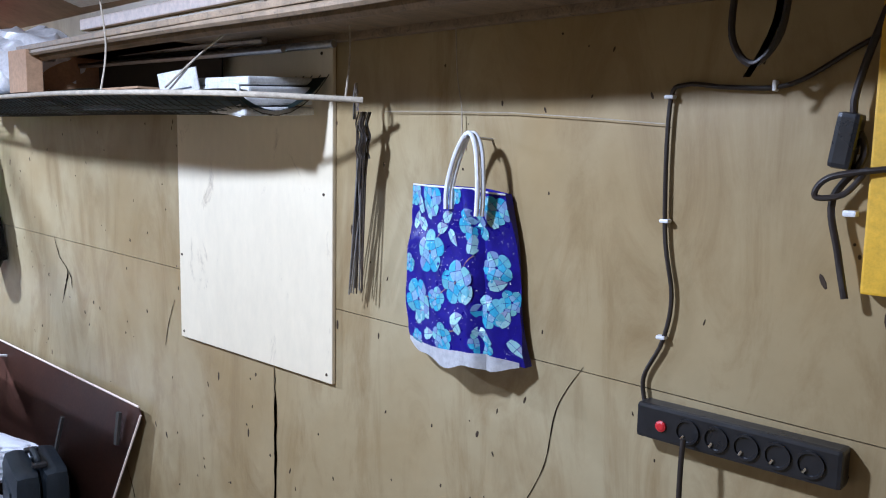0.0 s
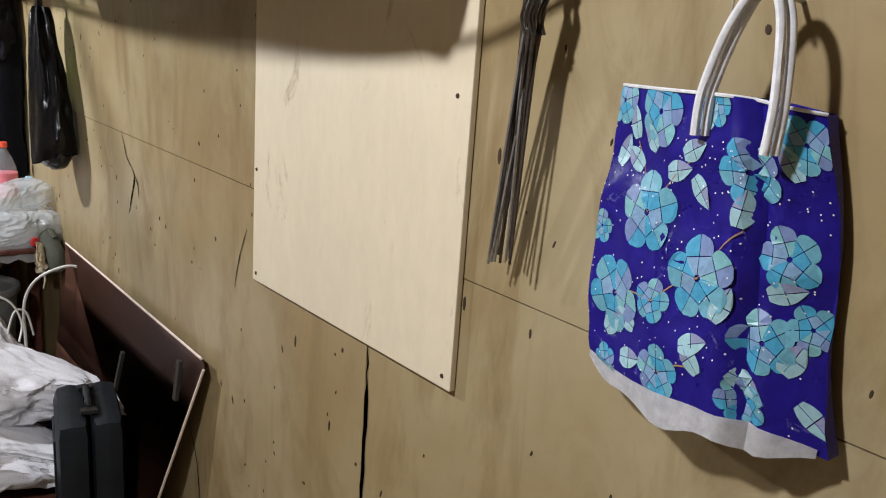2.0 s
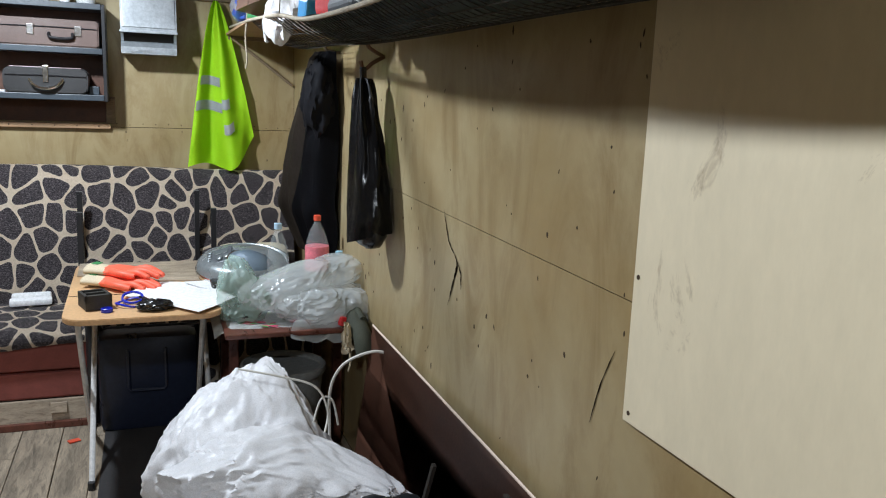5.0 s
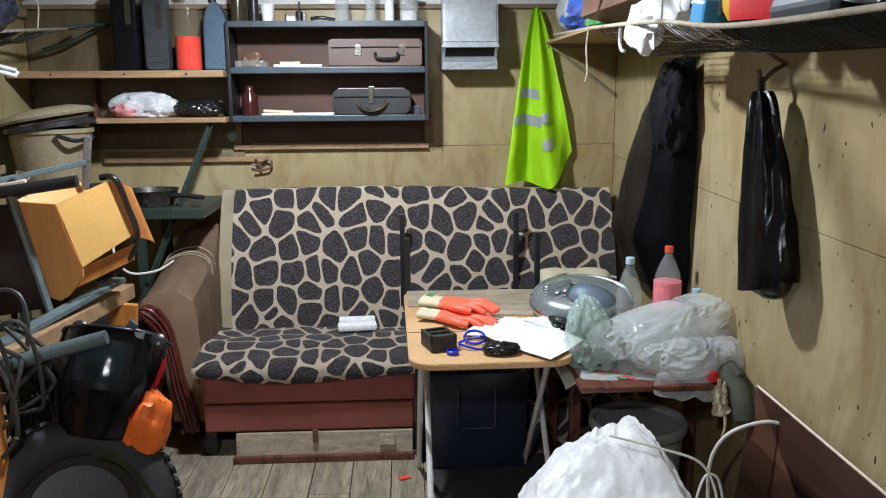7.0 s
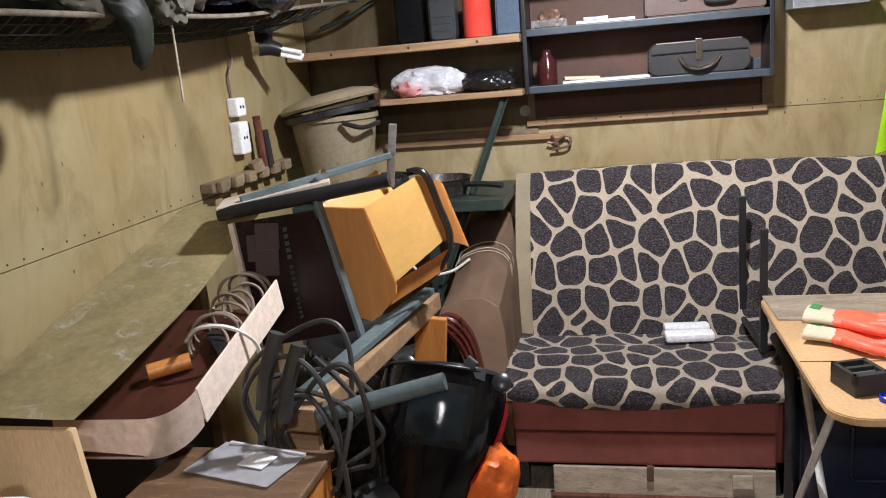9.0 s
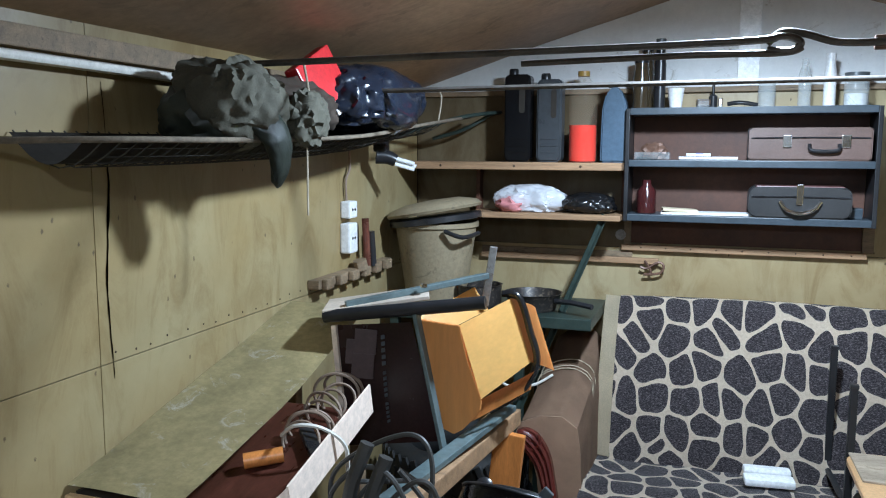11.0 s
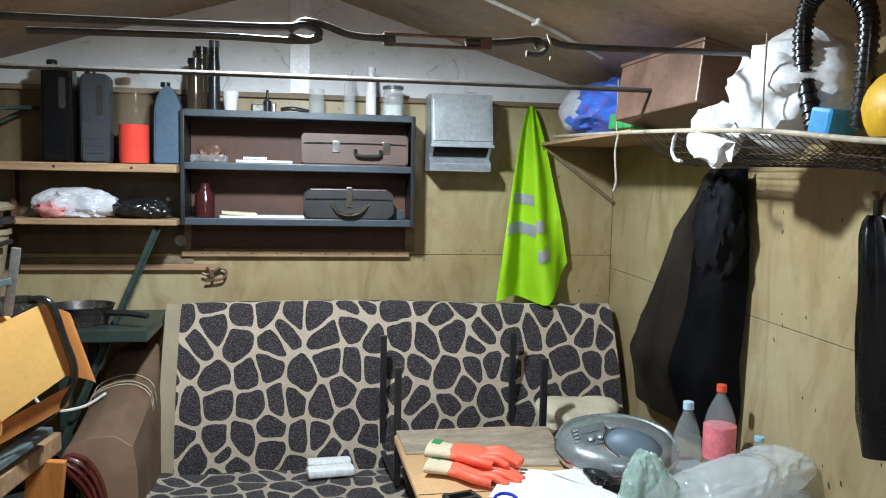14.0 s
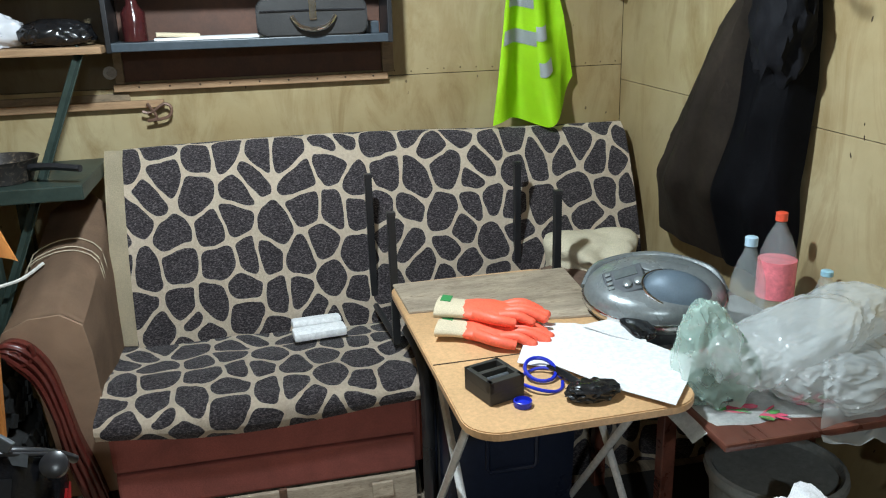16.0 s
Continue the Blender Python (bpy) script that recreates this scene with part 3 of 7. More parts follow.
crack(wall_east, [(0, -2.64, 1.235), (0, -2.69, 1.15), (0, -2.76, 1.10), (0, -2.73, 1.02), (0, -2.70, 0.96)], 0.006, -0.0015, 1)
crack(wall_east, [(0, -2.75, 1.11), (0, -2.79, 1.08), (0, -2.80, 1.03)], 0.004, -0.0015, 2)
crack(wall_east, [(0, -4.155, 0.98), (0, -4.158, 0.78), (0, -4.15, 0.5)], 0.006, -0.0015, 3)
crack(wall_east, [(0, -3.60, 1.10), (0, -3.56, 1.02), (0, -3.53, 0.93)], 0.0016, -0.0015, 4)
crack(wall_east, [(0, -3.22, 0.42), (0, -3.28, 0.3), (0, -3.30, 0.15)], 0.003, -0.0015, 5)
crack(wall_east, [(0, -5.19, 1.19), (0, -5.13, 1.09), (0, -5.10, 0.95), (0, -5.02, 0.8)], 0.0009, -0.0012, 6)
crack(wall_west, [(0, -2.2, 1.95), (0, -2.19, 1.7), (0, -2.21, 1.45), (0, -2.2, 1.2)], 0.004, -W + 0.0015, 7)
for i in range(250):
    yy, zz = rnd.uniform(-5.9, -1.4), rnd.uniform(0.4, 1.85)
    r_ = rnd.choice((0.0018, 0.0022, 0.0026, 0.003, 0.0045))
    part("scar", lathe([(r_, 0), (0.7 * r_, 0.001), (0.0, 0.001)], pose(0, yy, zz, 0, -90, 0) @ pose(0, 0, 0, 0, 0, rnd.uniform(-25, 25)) @ Matrix.Diagonal((rnd.uniform(1.0, 3.6), 1, 1, 1)), 7), CRACK, wall_east)

for i in range(30):
    part("nail", lathe([(0.0035, 0), (0.0025, 0.0015), (0, 0.0015)], pose(-W, -2.2 + 0.075 * i + 0.012 * rnd.uniform(-1, 1), 1.262 + 0.006 * rnd.uniform(-1, 1), 0, 90, 0), 7), CRACK, wall_west)
for i in range(15):
    part("nail", lathe([(0.003, 0), (0.002, 0.0015), (0, 0.0015)], pose(-0.98 + 0.068 * i, 0, 1.352 + 0.005 * rnd.uniform(-1, 1), 90, 0, 0), 7), CRACK, wall_north)

# ---- ceiling lamps and wiring ----


def ceiling_bulb(x, y, z):
    lamp = thing("ceiling_lamp", x, y, z + 0.04, "bare white bulb in a lampholder under the ridge", "lamp", "ceiling lamps")
    part("lampholder", lathe([(0.035, 0.135), (0.035, 0.10), (0.022, 0.09), (0.022, 0.045)], pose(x, y, z)), WHITE_PL, lamp, smooth=True)
    gl = part("bulb", lathe([(0.0, -0.035), (0.018, -0.03), (0.03, -0.012), (0.033, 0.005), (0.028, 0.025), (0.015, 0.048), (0.014, 0.055)], pose(x, y, z)), GLOW, lamp, "lit bulb", smooth=True)
    gl.visible_shadow = False


ceiling_bulb(-W / 2, -1.45, 2.42)
ceiling_bulb(-W / 2, -4.6, 2.42)


def ceil_z(x):
    return RIDGE - (RIDGE - EAVE) * abs(x + W / 2) / (W / 2)


wire = thing("ceiling_cable", -1.2, -1.0, 2.4, "white twin cable clipped along the ceiling", "cable")
wp = [(-1.5, -1.4), (-1.3, -1.02), (-0.974, -0.92), (-0.66, -0.86), (-0.35, -0.72)]
part("cable", tube([(x, y, ceil_z(x) - 0.022) for x, y in wp], 0.0075, 8), CABLE_W, wire, smooth=True)
for x, y in wp[1:4]:
    part("clip", tbox(pose(x, y, ceil_z(x) - 0.024, 0, 17, 20), 0.012, 0.04, 0.024, 0.003), WHITE_PL, wire)

# ---- tie rods with a turnbuckle ----
rod = thing("tie_rod", -1.5, -1.81, 2.03, "steel tie rod with hooks and a turnbuckle spanning the room", "tie rod")
part("bar", tube([(-W, -1.84, 2.02), (-2.4, -1.84, 2.025), (-1.62, -1.815, 2.035), (-1.50, -1.81, 2.045), (-1.46, -1.81, 2.03), (-1.48, -1.81, 2.012), (-1.53, -1.81, 2.015)], 0.009, 8), ROD, rod, smooth=True)
part("bar", tube([(-2.1, -1.83, 2.0), (-1.7, -1.82, 2.008), (-1.5, -1.81, 2.008), (-1.455, -1.81, 2.02)], 0.008, 8), ROD, rod, smooth=True)
part("hook", tube([(-1.53, -1.80, 2.03), (-1.50, -1.80, 2.055), (-1.45, -1.795, 2.05), (-1.38, -1.79, 2.03), (-1.28, -1.785, 2.028)], 0.009, 8), ROD, rod, smooth=True)
tb = B()
for dz in (-0.012, 0.012):
    tbox(pose(-1.17, -1.775, 2.028 + dz), 0.24, 0.016, 0.007, 0.002, tb)
for dx in (-0.12, 0.12):
    tbox(pose(-1.17 + dx, -1.775, 2.028), 0.03, 0.022, 0.032, 0.004, tb)
part("turnbuckle", tb, RUSTY, rod, "brown turnbuckle body")
part("hook", tube([(-1.10, -1.775, 2.028), (-1.0, -1.77, 2.035), (-0.92, -1.765, 2.045), (-0.885, -1.76, 2.03), (-0.905, -1.76, 2.012), (-0.94, -1.76, 2.012)], 0.009, 8), ROD, rod, smooth=True)
part("bar", tube([(-0.92, -1.77, 2.03), (-0.88, -1.765, 2.045), (-0.8, -1.76, 2.035), (-0.4, -1.75, 2.04), (0.0, -1.74, 2.045)], 0.009, 8), ROD, rod, smooth=True)
part("string_tie", tube([(-0.89, -1.775, 2.06), (-0.88, -1.785, 2.02), (-0.885, -1.78, 1.985)], 0.003, 6), ROPE, rod)
rod2 = thing("curtain_bar", -1.5, -1.3, 1.98, "thin steel bar spanning between the side walls", "bar")
part("bar", tube([(-W, -1.35, 1.975), (-1.6, -1.32, 1.985), (0, -1.28, 1.99)], 0.008, 8), ROD, rod2, smooth=True)

# ---- plywood sheet, bag, skewers, power strip on the east wall ----
pan = thing("plywood_sheet", -0.007, -4.02, 1.0, "pale plywood sheet screwed to the wall", "board")
part("sheet", box(-0.014, -0.002, -4.428, -3.662, 0.991, 1.872, 0.002), PLY, pan)
for y, z in ((-4.393, 1.492), (-4.405, 1.013), (-4.385, 1.852), (-3.676, 1.262), (-3.68, 1.01), (-3.68, 1.84)):
    part("screw", lathe([(0.0045, 0), (0.004, 0.0015), (0.0, 0.0015)], pose(-0.014, y, z, 0, -90, 0), 10), CRACK, pan)

bag = thing("carrier_bag", -0.05, -4.92, 1.16, "blue floral printed carrier bag with white handles hanging on the wall", "bag")


def bag_xyz(u, v, off=0.0):
    """The bag's front: u from its back edge to its front edge, v from bottom to top."""
    yl, yr = -4.748 + 0.010 * math.sin(3 * v), -5.072 + 0.066 * v + 0.006 * math.sin(7 * v)
    y = yl + (yr - yl) * u
    side = max(0.0, (u - 0.72) / 0.28)
    x = -0.042 - 0.036 * math.sin(1.57 * min(1.0, u / 0.72)) - 0.008 * math.sin(5 * v + 2 * u) + 0.014 * math.exp(-((u - 0.76) / 0.035) ** 2) + 0.055 * side - 0.007 * fold((u * 2, v * 2.5, 0), 1.5, 4)
    z0 = 1.180 - 0.006 * math.sin(6 * u) - 0.012 * side
    z1 = 1.535 - 0.012 * max(0, u - 0.7) * 3
    return Vector((x - off, y, z0 + (z1 - z0) * v))


def bag_back(u, v):
    p = bag_xyz(u, v)
    return Vector((-0.012 - 0.006 * math.sin(4 * v), p.y, p.z))


bb = sheet(lambda u, v: bag_xyz(u, v), 26, 30, 0.0015)
sheet(lambda u, v: bag_back(u, v), 4, 10, 0.0015, bb)
sheet(lambda u, v: bag_xyz(1, v).lerp(bag_back(1, v), u), 4, 16, 0.0015, bb)
sheet(lambda u, v: bag_xyz(0, v).lerp(bag_back(0, v), u), 4, 16, 0.0015, bb)
part("body", bb, BAGBLUE, bag, "royal blue film", smooth=True)
part("rim", tube([bag_xyz(k / 12, 1.0) + Vector((-0.001, 0, 0)) for k in range(13)], 0.0022, 6, n=2), WHITE_BAG, bag, "white top edge", smooth=True)
part("hem", sheet(lambda u, v: bag_xyz(0.97 * u, 0.0, 0.003) + Vector((0, 0, 0.008 - v * (0.010 + 0.026 * math.sin(2.9 * u) + 0.006 * math.sin(17 * u)))), 24, 3, 0.002), WHITE_BAG, bag, "white crumpled bottom hem", smooth=True)


def patch(bm, cu, cv, ang, pts):
    """A printed patch, given along and across a petal's axis, laid on the bag."""
    ring = []
    for a, b in pts:
        u, v = cu + (a * math.cos(ang) - b * math.sin(ang)) / 0.33, cv + (a * math.sin(ang) + b * math.cos(ang)) / 0.345
        ring.append(bag_xyz(min(1.0, max(0.0, u)), min(0.995, max(0.012, v)), 0.0016))
    bm.faces.new([bm.verts.new(p) for p in ring])


def petal(bm, cu, cv, ang, ln, wd, round_tip=True):
    """One petal of four printed cells with dark lines between them."""
    def half(t):
        return wd * (math.sin(math.pi * (0.06 + 0.93 * t) ** (1.9 if round_tip else 0.9)) ** (0.55 if round_tip else 0.9))
    for t0, t1 in ((0.08, 0.485), (0.51, 1.0)):
        for sd in (-1, 1):
            ts = [t0 + (t1 - t0) * k / 5 for k in range(6)]
            outer = [(ln * t, sd * half(t)) for t in ts]
            inner = [(ln * t, sd * 0.0004) for t in ts[::-1]]
            patch(bm, cu, cv, ang, outer + inner if sd > 0 else (outer + inner)[::-1])


for cu, cv, s in ((0.29, 0.60, 1.1), (0.58, 0.43, 1.1), (0.16, 0.29, 1.1), (0.42, 0.09, 0.75), (0.30, 0.93, 0.95), (0.04, 0.95, 0.7), (0.73, 0.78, 0.85), (0.86, 0.55, 0.8), (0.82, 0.28, 0.8), (0.38, 0.32, 0.6), (0.93, 0.90, 0.7), (0.12, 0.03, 0.5), (0.95, 0.36, 0.6), (0.60, 0.97, 0.55), (0.03, 0.50, 0.5), (0.76, 0.08, 0.6)):
    fb_ = B()
    a0, n5 = rnd.uniform(0, 6), 5
    for k in range(n5):
        petal(fb_, cu, cv, a0 + k * 6.283 / n5, 0.043 * s, 0.0185 * s)
    part("flower", fb_, PETALS, bag, "turquoise flower print")
for cu, cv, an in ((0.44, 0.80, 0.4), (0.50, 0.75, -0.9), (0.16, 0.82, 1.9), (0.22, 0.73, 2.6), (0.10, 0.13, 0.8), (0.52, 0.88, 0.9), (0.66, 0.30, 1.2), (0.72, 0.17, -0.6), (0.92, 0.14, -0.7), (0.70, 0.60, 1.4), (0.9, 0.78, 2), (0.30, 0.80, 2.4), (0.36, 0.74, 0.2), (0.06, 0.72, 1.2), (0.30, 0.20, 2.8), (0.52, 0.20, 0.3), (0.62, 0.12, 2.2), (0.80, 0.42, 0.4), (0.88, 0.20, 1.1), (0.78, 0.90, 0.6), (0.20, 0.08, 0.2)):
    lb_ = B()
    petal(lb_, cu, cv, an, 0.045, 0.012, False)
    part("leaf", lb_, LEAVES, bag, "mauve leaf print")
stems = B()
for (u0, v0), (u1, v1) in (((0.29, 0.60), (0.16, 0.82)), ((0.29, 0.60), (0.50, 0.80)), ((0.58, 0.43), (0.38, 0.32)), ((0.16, 0.29), (0.38, 0.32)), ((0.58, 0.43), (0.72, 0.60)), ((0.42, 0.09), (0.62, 0.14))):
    ring_ = [(u0 + (u1 - u0) * k / 8, v0 + (v1 - v0) * k / 8 + 0.02 * math.sin(3.14 * k / 8)) for k in range(9)]
    for (a0_, b0_), (a1_, b1_) in zip(ring_, ring_[1:]):
        stems.faces.new([stems.verts.new(bag_xyz(a_, b_ + d_, 0.0012)) for a_, b_, d_ in ((a0_, b0_, -0.003), (a1_, b1_, -0.003), (a1_, b1_, 0.003), (a0_, b0_, 0.003))])
part("stem_print", stems, CARD, bag, "thin brown stem print", kind="stuff")
dots = B()
for k in range(240):
    cu, cv = rnd.random(), rnd.random() * 0.9
    patch(dots, cu, cv, 0, [(0.0011 * math.cos(a), 0.0011 * math.sin(a)) for a in (0, 1.26, 2.5, 3.77, 5.0)])
part("dot_print", dots, PAPER, bag, "white speck print", kind="stuff")
for off, dy in ((-0.086, 0.0), (-0.074, -0.005)):
    part("handle", tube([(off, -4.888 + dy, 1.49), (off, -4.89 + dy, 1.54), (off + 0.004, -4.910 + dy, 1.61), (off + 0.006, -4.940, 1.65), (off + 0.004, -4.963 + dy, 1.62), (off, -4.974 + dy, 1.54), (off, -4.972 + dy, 1.48)], 0.0052, 8), WHITE_PL, bag, "white plastic loop handle", smooth=True)
part("nail", tube([(0, -4.94, 1.638), (-0.09, -4.94, 1.642)], 0.003, 6, n=0), STEEL, bag)

sk = thing("skewers", -0.075, -4.6, 1.24, "bundle of smoked steel skewers hanging from a wire hook", "skewers")
for i in range(12):
    t = i / 11
    y0, x0 = -4.61 + 0.014 * rnd.uniform(-1, 1), -0.075 + 0.012 * rnd.uniform(-1, 1)
    y1, x1 = -4.525 - 0.06 * t + 0.01 * rnd.uniform(-1, 1), -0.03 - 0.03 * rnd.random()
    zb = 1.245 + 0.03 * rnd.random() + 0.02 * t
    s = B()
    tube([(x0, y0, 1.62 + 0.05 * rnd.random()), (x1, y1, zb)], 0.0032, 5, s, n=0, taper=0.7)
    tw = [(x0 + 0.0035 * math.cos(a), y0 + 0.0035 * math.sin(a), 1.59 + 0.012 * k) for k, a in enumerate([j * 1.3 for j in range(10)])]
    tube(tw, 0.002, 5, s, n=3)
    part("skewer", s, SKEWER if i % 3 else STEEL, sk, smooth=True)
part("hook", tube([(-0.1, -4.62, 1.70), (-0.11, -4.63, 1.735), (-0.10, -4.615, 1.76), (-0.09, -4.60, 1.74), (-0.10, -4.61, 1.68)], 0.004, 6), CHROME, sk, smooth=True)

ps = thing("power_strip", -0.02, -5.51, 1.1, "black power strip with red switch and sockets on the wall", "power strip")
part("body", box(-0.045, -0.002, -5.69, -5.335, 1.098, 1.163, 0.007), BLACK, ps)
part("switch", lathe([(0.010, 0), (0.010, 0.004), (0.006, 0.006), (0, 0.006)], pose(-0.045, -5.385, 1.128, 0, -90, 0), 14), RED_PL, ps, "red rocker switch")
for i in range(5):
    y = -5.435 - 0.052 * i
    s = part("socket", lathe([(0.0225, 0), (0.0225, 0.005), (0.0185, 0.005), (0.0175, 0.0008), (0, 0.0008)], pose(-0.045, y, 1.13, 0, -90, 0), 20), BLACK, ps, smooth=True)
    part("contact", tbox(pose(-0.049, y + 0.008, 1.118, 30, 0, 0), 0.002, 0.004, 0.012, 0.001), CHROME, s)
part("plug_cable", tube([(-0.07, -5.44, 1.125), (-0.075, -5.44, 1.06), (-0.06, -5.435, 0.9), (-0.03, -5.43, 0.6), (-0.03, -5.43, 0.02)], 0.005, 8), CABLE_B, ps, smooth=True)
cb = thing("wall_cable", -0.01, -5.4, 1.15, "dark mains cable clipped to the wall", "cable")
part("cable", tube([(-0.012, -5.82, 1.86), (-0.012, -5.67, 1.79), (-0.012, -5.56, 1.73), (-0.012, -5.46, 1.728), (-0.012, -5.38, 1.735), (-0.012, -5.352, 1.70), (-0.012, -5.355, 1.48), (-0.012, -5.375, 1.36), (-0.012, -5.362, 1.275), (-0.012, -5.328, 1.20), (-0.02, -5.34, 1.145)], 0.0042, 8), CABLE_B, cb, smooth=True)
for y, z, r in ((-5.535, 1.728, 0), (-5.352, 1.715, 90), (-5.355, 1.495, 90), (-5.36, 1.282, 90)):
    part("clip", tbox(pose(-0.012, y, z, r, 0, 0), 0.016, 0.007, 0.018, 0.003), WHITE_PL, cb)
hang = thing("hanging_cable", -0.1, -5.55, 1.75, "black looped cable with a white tag hanging from above", "cable")
part("cable", tube([(-0.1, -5.50, 1.90), (-0.1, -5.495, 1.80), (-0.1, -5.53, 1.755), (-0.1, -5.57, 1.80), (-0.1, -5.58, 1.90)], 0.006, 8), CABLE_B, hang, smooth=True)
part("tag", sheet(lambda u, v: Vector((-0.105, -5.53 - 0.045 * math.sin(2.2 * u) + 0.012 * v, 1.735 + 0.16 * u)), 8, 2, 0.002), WHITE_PL, hang, "white plastic tag")
yb = thing("yellow_board", -0.03, -5.9, 1.4, "yellow painted board fixed to the wall", "board")
part("board", box(-0.035, -0.004, -6.25, -5.69, 1.41, 1.95, 0.004), YELLOW, yb)
part("plate", box(-0.038, -0.035, -6.0, -5.735, 1.45, 1.6, 0.002), WHITE_PL, yb)
adp = thing("charger", -0.045, -5.66, 1.4, "black charger with coiled cable hanging on the wall", "charger")
part("cable", tube([(-0.03, -5.70, 1.85), (-0.03, -5.66, 1.70), (-0.03, -5.68, 1.62), (-0.03, -5.64, 1.55), (-0.035, -5.655, 1.47), (-0.035, -5.67, 1.40)], 0.006, 8), CABLE_B, adp, smooth=True)
part("cable", tube([(-0.04, -5.72, 1.60), (-0.05, -5.64, 1.585), (-0.05, -5.62, 1.555), (-0.045, -5.66, 1.56), (-0.04, -5.69, 1.60)], 0.005, 8), CABLE_B, adp, smooth=True)
part("body", tbox(pose(-0.035, -5.655, 1.64, 8, 0, 0), 0.035, 0.035, 0.085, 0.008), BLACK, adp)
for z in (1.615, 1.53):
    part("clip", tbox(pose(-0.02, -5.665, z), 0.02, 0.02, 0.01, 0.003), WHITE_PL, adp)
ln = thing("string_line", -0.01, -5.0, 1.7, "thin string stretched along the wall with loose ends", "string")
part("string", tube([(-0.012, -4.62, 1.702), (-0.012, -5.0, 1.693), (-0.012, -5.345, 1.668)], 0.001, 5, n=2), ROPE, ln)
part("string", tube([(-0.012, -4.84, 1.88), (-0.016, -4.85, 1.78), (-0.012, -4.862, 1.70), (-0.014, -4.865, 1.62)], 0.0015, 6), ROPE, ln)

# ---- hammock shelf of netting along the east wall ----
net = thing("net_shelf", -0.22, -2.5, 1.7, "rope-edged net shelf slung along the wall below the eaves", "net shelf")
EDGE = [(-0.385, -0.25, 1.895), (-0.385, -1.2, 1.862), (-0.38, -1.9, 1.825), (-0.375, -2.4, 1.775), (-0.37, -3.0, 1.757), (-0.38, -3.6, 1.752), (-0.375, -4.05, 1.742), (-0.30, -4.42, 1.732), (-0.11, -4.65, 1.722)]
part("rope", tube(EDGE, 0.007, 8, n=8), ROPE, net, "twisted beige rope", smooth=True)
EC = curve_pts(EDGE, 10)


def edge_at(y):
    return min(EC, key=lambda p: abs(p.y - y))


def net_bed(y, s):
    """The sagging bed of the net: s from the wall to the rope."""
    e = edge_at(y)
    x = -0.012 + (e.x + 0.012) * s
    sag = 0.075 * min(1, abs(e.x) / 0.3) * math.sin(math.pi * min(1, s * 1.02)) ** 0.8
    return Vector((x, y, 1.80 + (e.z - 1.80) * s - sag))


nb = B()
ys = [-1.15 - 0.034 * i for i in range(97)]
for i, y in enumerate(ys):
    tube([net_bed(y, s / 7) for s in range(8)], 0.0014, 4, nb, n=0)
for s in range(1, 13):
    tube([net_bed(y, s / 13) for y in ys[::4]], 0.0014, 4, nb, n=0)
part("netting", nb, NETC, net, "dark knotted netting")
part("tarpaulin", sheet(lambda u, v: net_bed(-2.3 - 2.12 * u, 0.05 + 0.93 * v) + Vector((0, 0, 0.006 + 0.006 * math.sin(20 * u))), 40, 10, 0.003), GREEN_TARP, net, "dark green liner sheet", smooth=True)
for y0, y1, dx in ((-0.99, -0.99, 0.0), (-1.93, -1.93, 0.0), (-3.93, -3.88, 0.02), (-4.62, -4.58, 0.02)):
    e = edge_at(y0)
    part("hanger_string", tube([(e.x, y0, e.z - 0.005), (e.x + dx + 0.005, y0 + 0.012, (e.z + 2.0) / 2), (e.x + dx, y1, min(2.06, ceil_z(e.x) - 0.01))], 0.0025, 6), ROPE, net)
part("hanger_string", tube([(-0.28, -4.08, 1.76), (-0.26, -4.25, 1.85), (-0.2, -4.4, 1.95), (-0.18, -4.5, 2.05)], 0.003, 6), ROPE, net)
part("loose_string", tube([edge_at(-1.0) + Vector((0, 0, 0)), (-0.39, -0.995, 1.80), (-0.385, -1.0, 1.70), (-0.39, -0.99, 1.66)], 0.004, 6), ROPE, net)
sh = thing("corner_shelf", -0.2, -0.6, 1.85, "plywood corner shelf on a wooden bracket", "shelf")
part("board", box(-0.39, -0.005, -1.12, -0.03, 1.862, 1.876, 0.002), CARD, sh)
part("bracket", tube([(-0.37, -0.05, 1.855), (-0.18, -0.05, 1.72), (-0.02, -0.05, 1.60)], 0.008, 6, n=0), BATTEN, sh)
part("rail", box(-0.38, -0.005, -0.06, -0.03, 1.84, 1.861, 0.002), BATTEN, sh)
shk = thing("ceiling_hook", -0.3, -1.42, 1.79, "white plastic hook hanging from the net rope", "hook")
part("hook", tube([(-0.37, -1.44, 1.85), (-0.36, -1.40, 1.82), (-0.355, -1.385, 1.79), (-0.355, -1.41, 1.765), (-0.355, -1.45, 1.76)], 0.006, 8), WHITE_PL, shk, smooth=True)

# things lying on the east net shelf
bp = thing("plastic_bag", -0.24, -0.45, 1.876, "crumpled blue and purple printed plastic bag", "bag")
part("bag", lump((-0.22, -0.55, 1.985), (0.15, 0.36, 0.115), 3, 0.22, 5, 4, 1.878), surf("blue_purple_print", (0.05, 0.16, 0.62), 0.35, 0, 0.3, 9, 60, 0.1, dirt=0.55, dirt_c=(0.40, 0.02, 0.22)), bp, smooth=True)
part("white_patch", lump((-0.33, -0.40, 2.0), (0.06, 0.17, 0.085), 5, 0.18, 5, 3, 1.885), FILM_W, bp, "milky film patch", smooth=True)
bp2 = single("food_pack", tbox(pose(-0.30, -0.93, 1.91, 0, 8, 15), 0.12, 0.14, 0.06, 0.012), GREEN_PR, "green and white packet on the corner shelf", "packet")
bx = thing("metal_box", -0.26, -1.29, 1.87, "brown painted metal box tilted on the net shelf", "box")
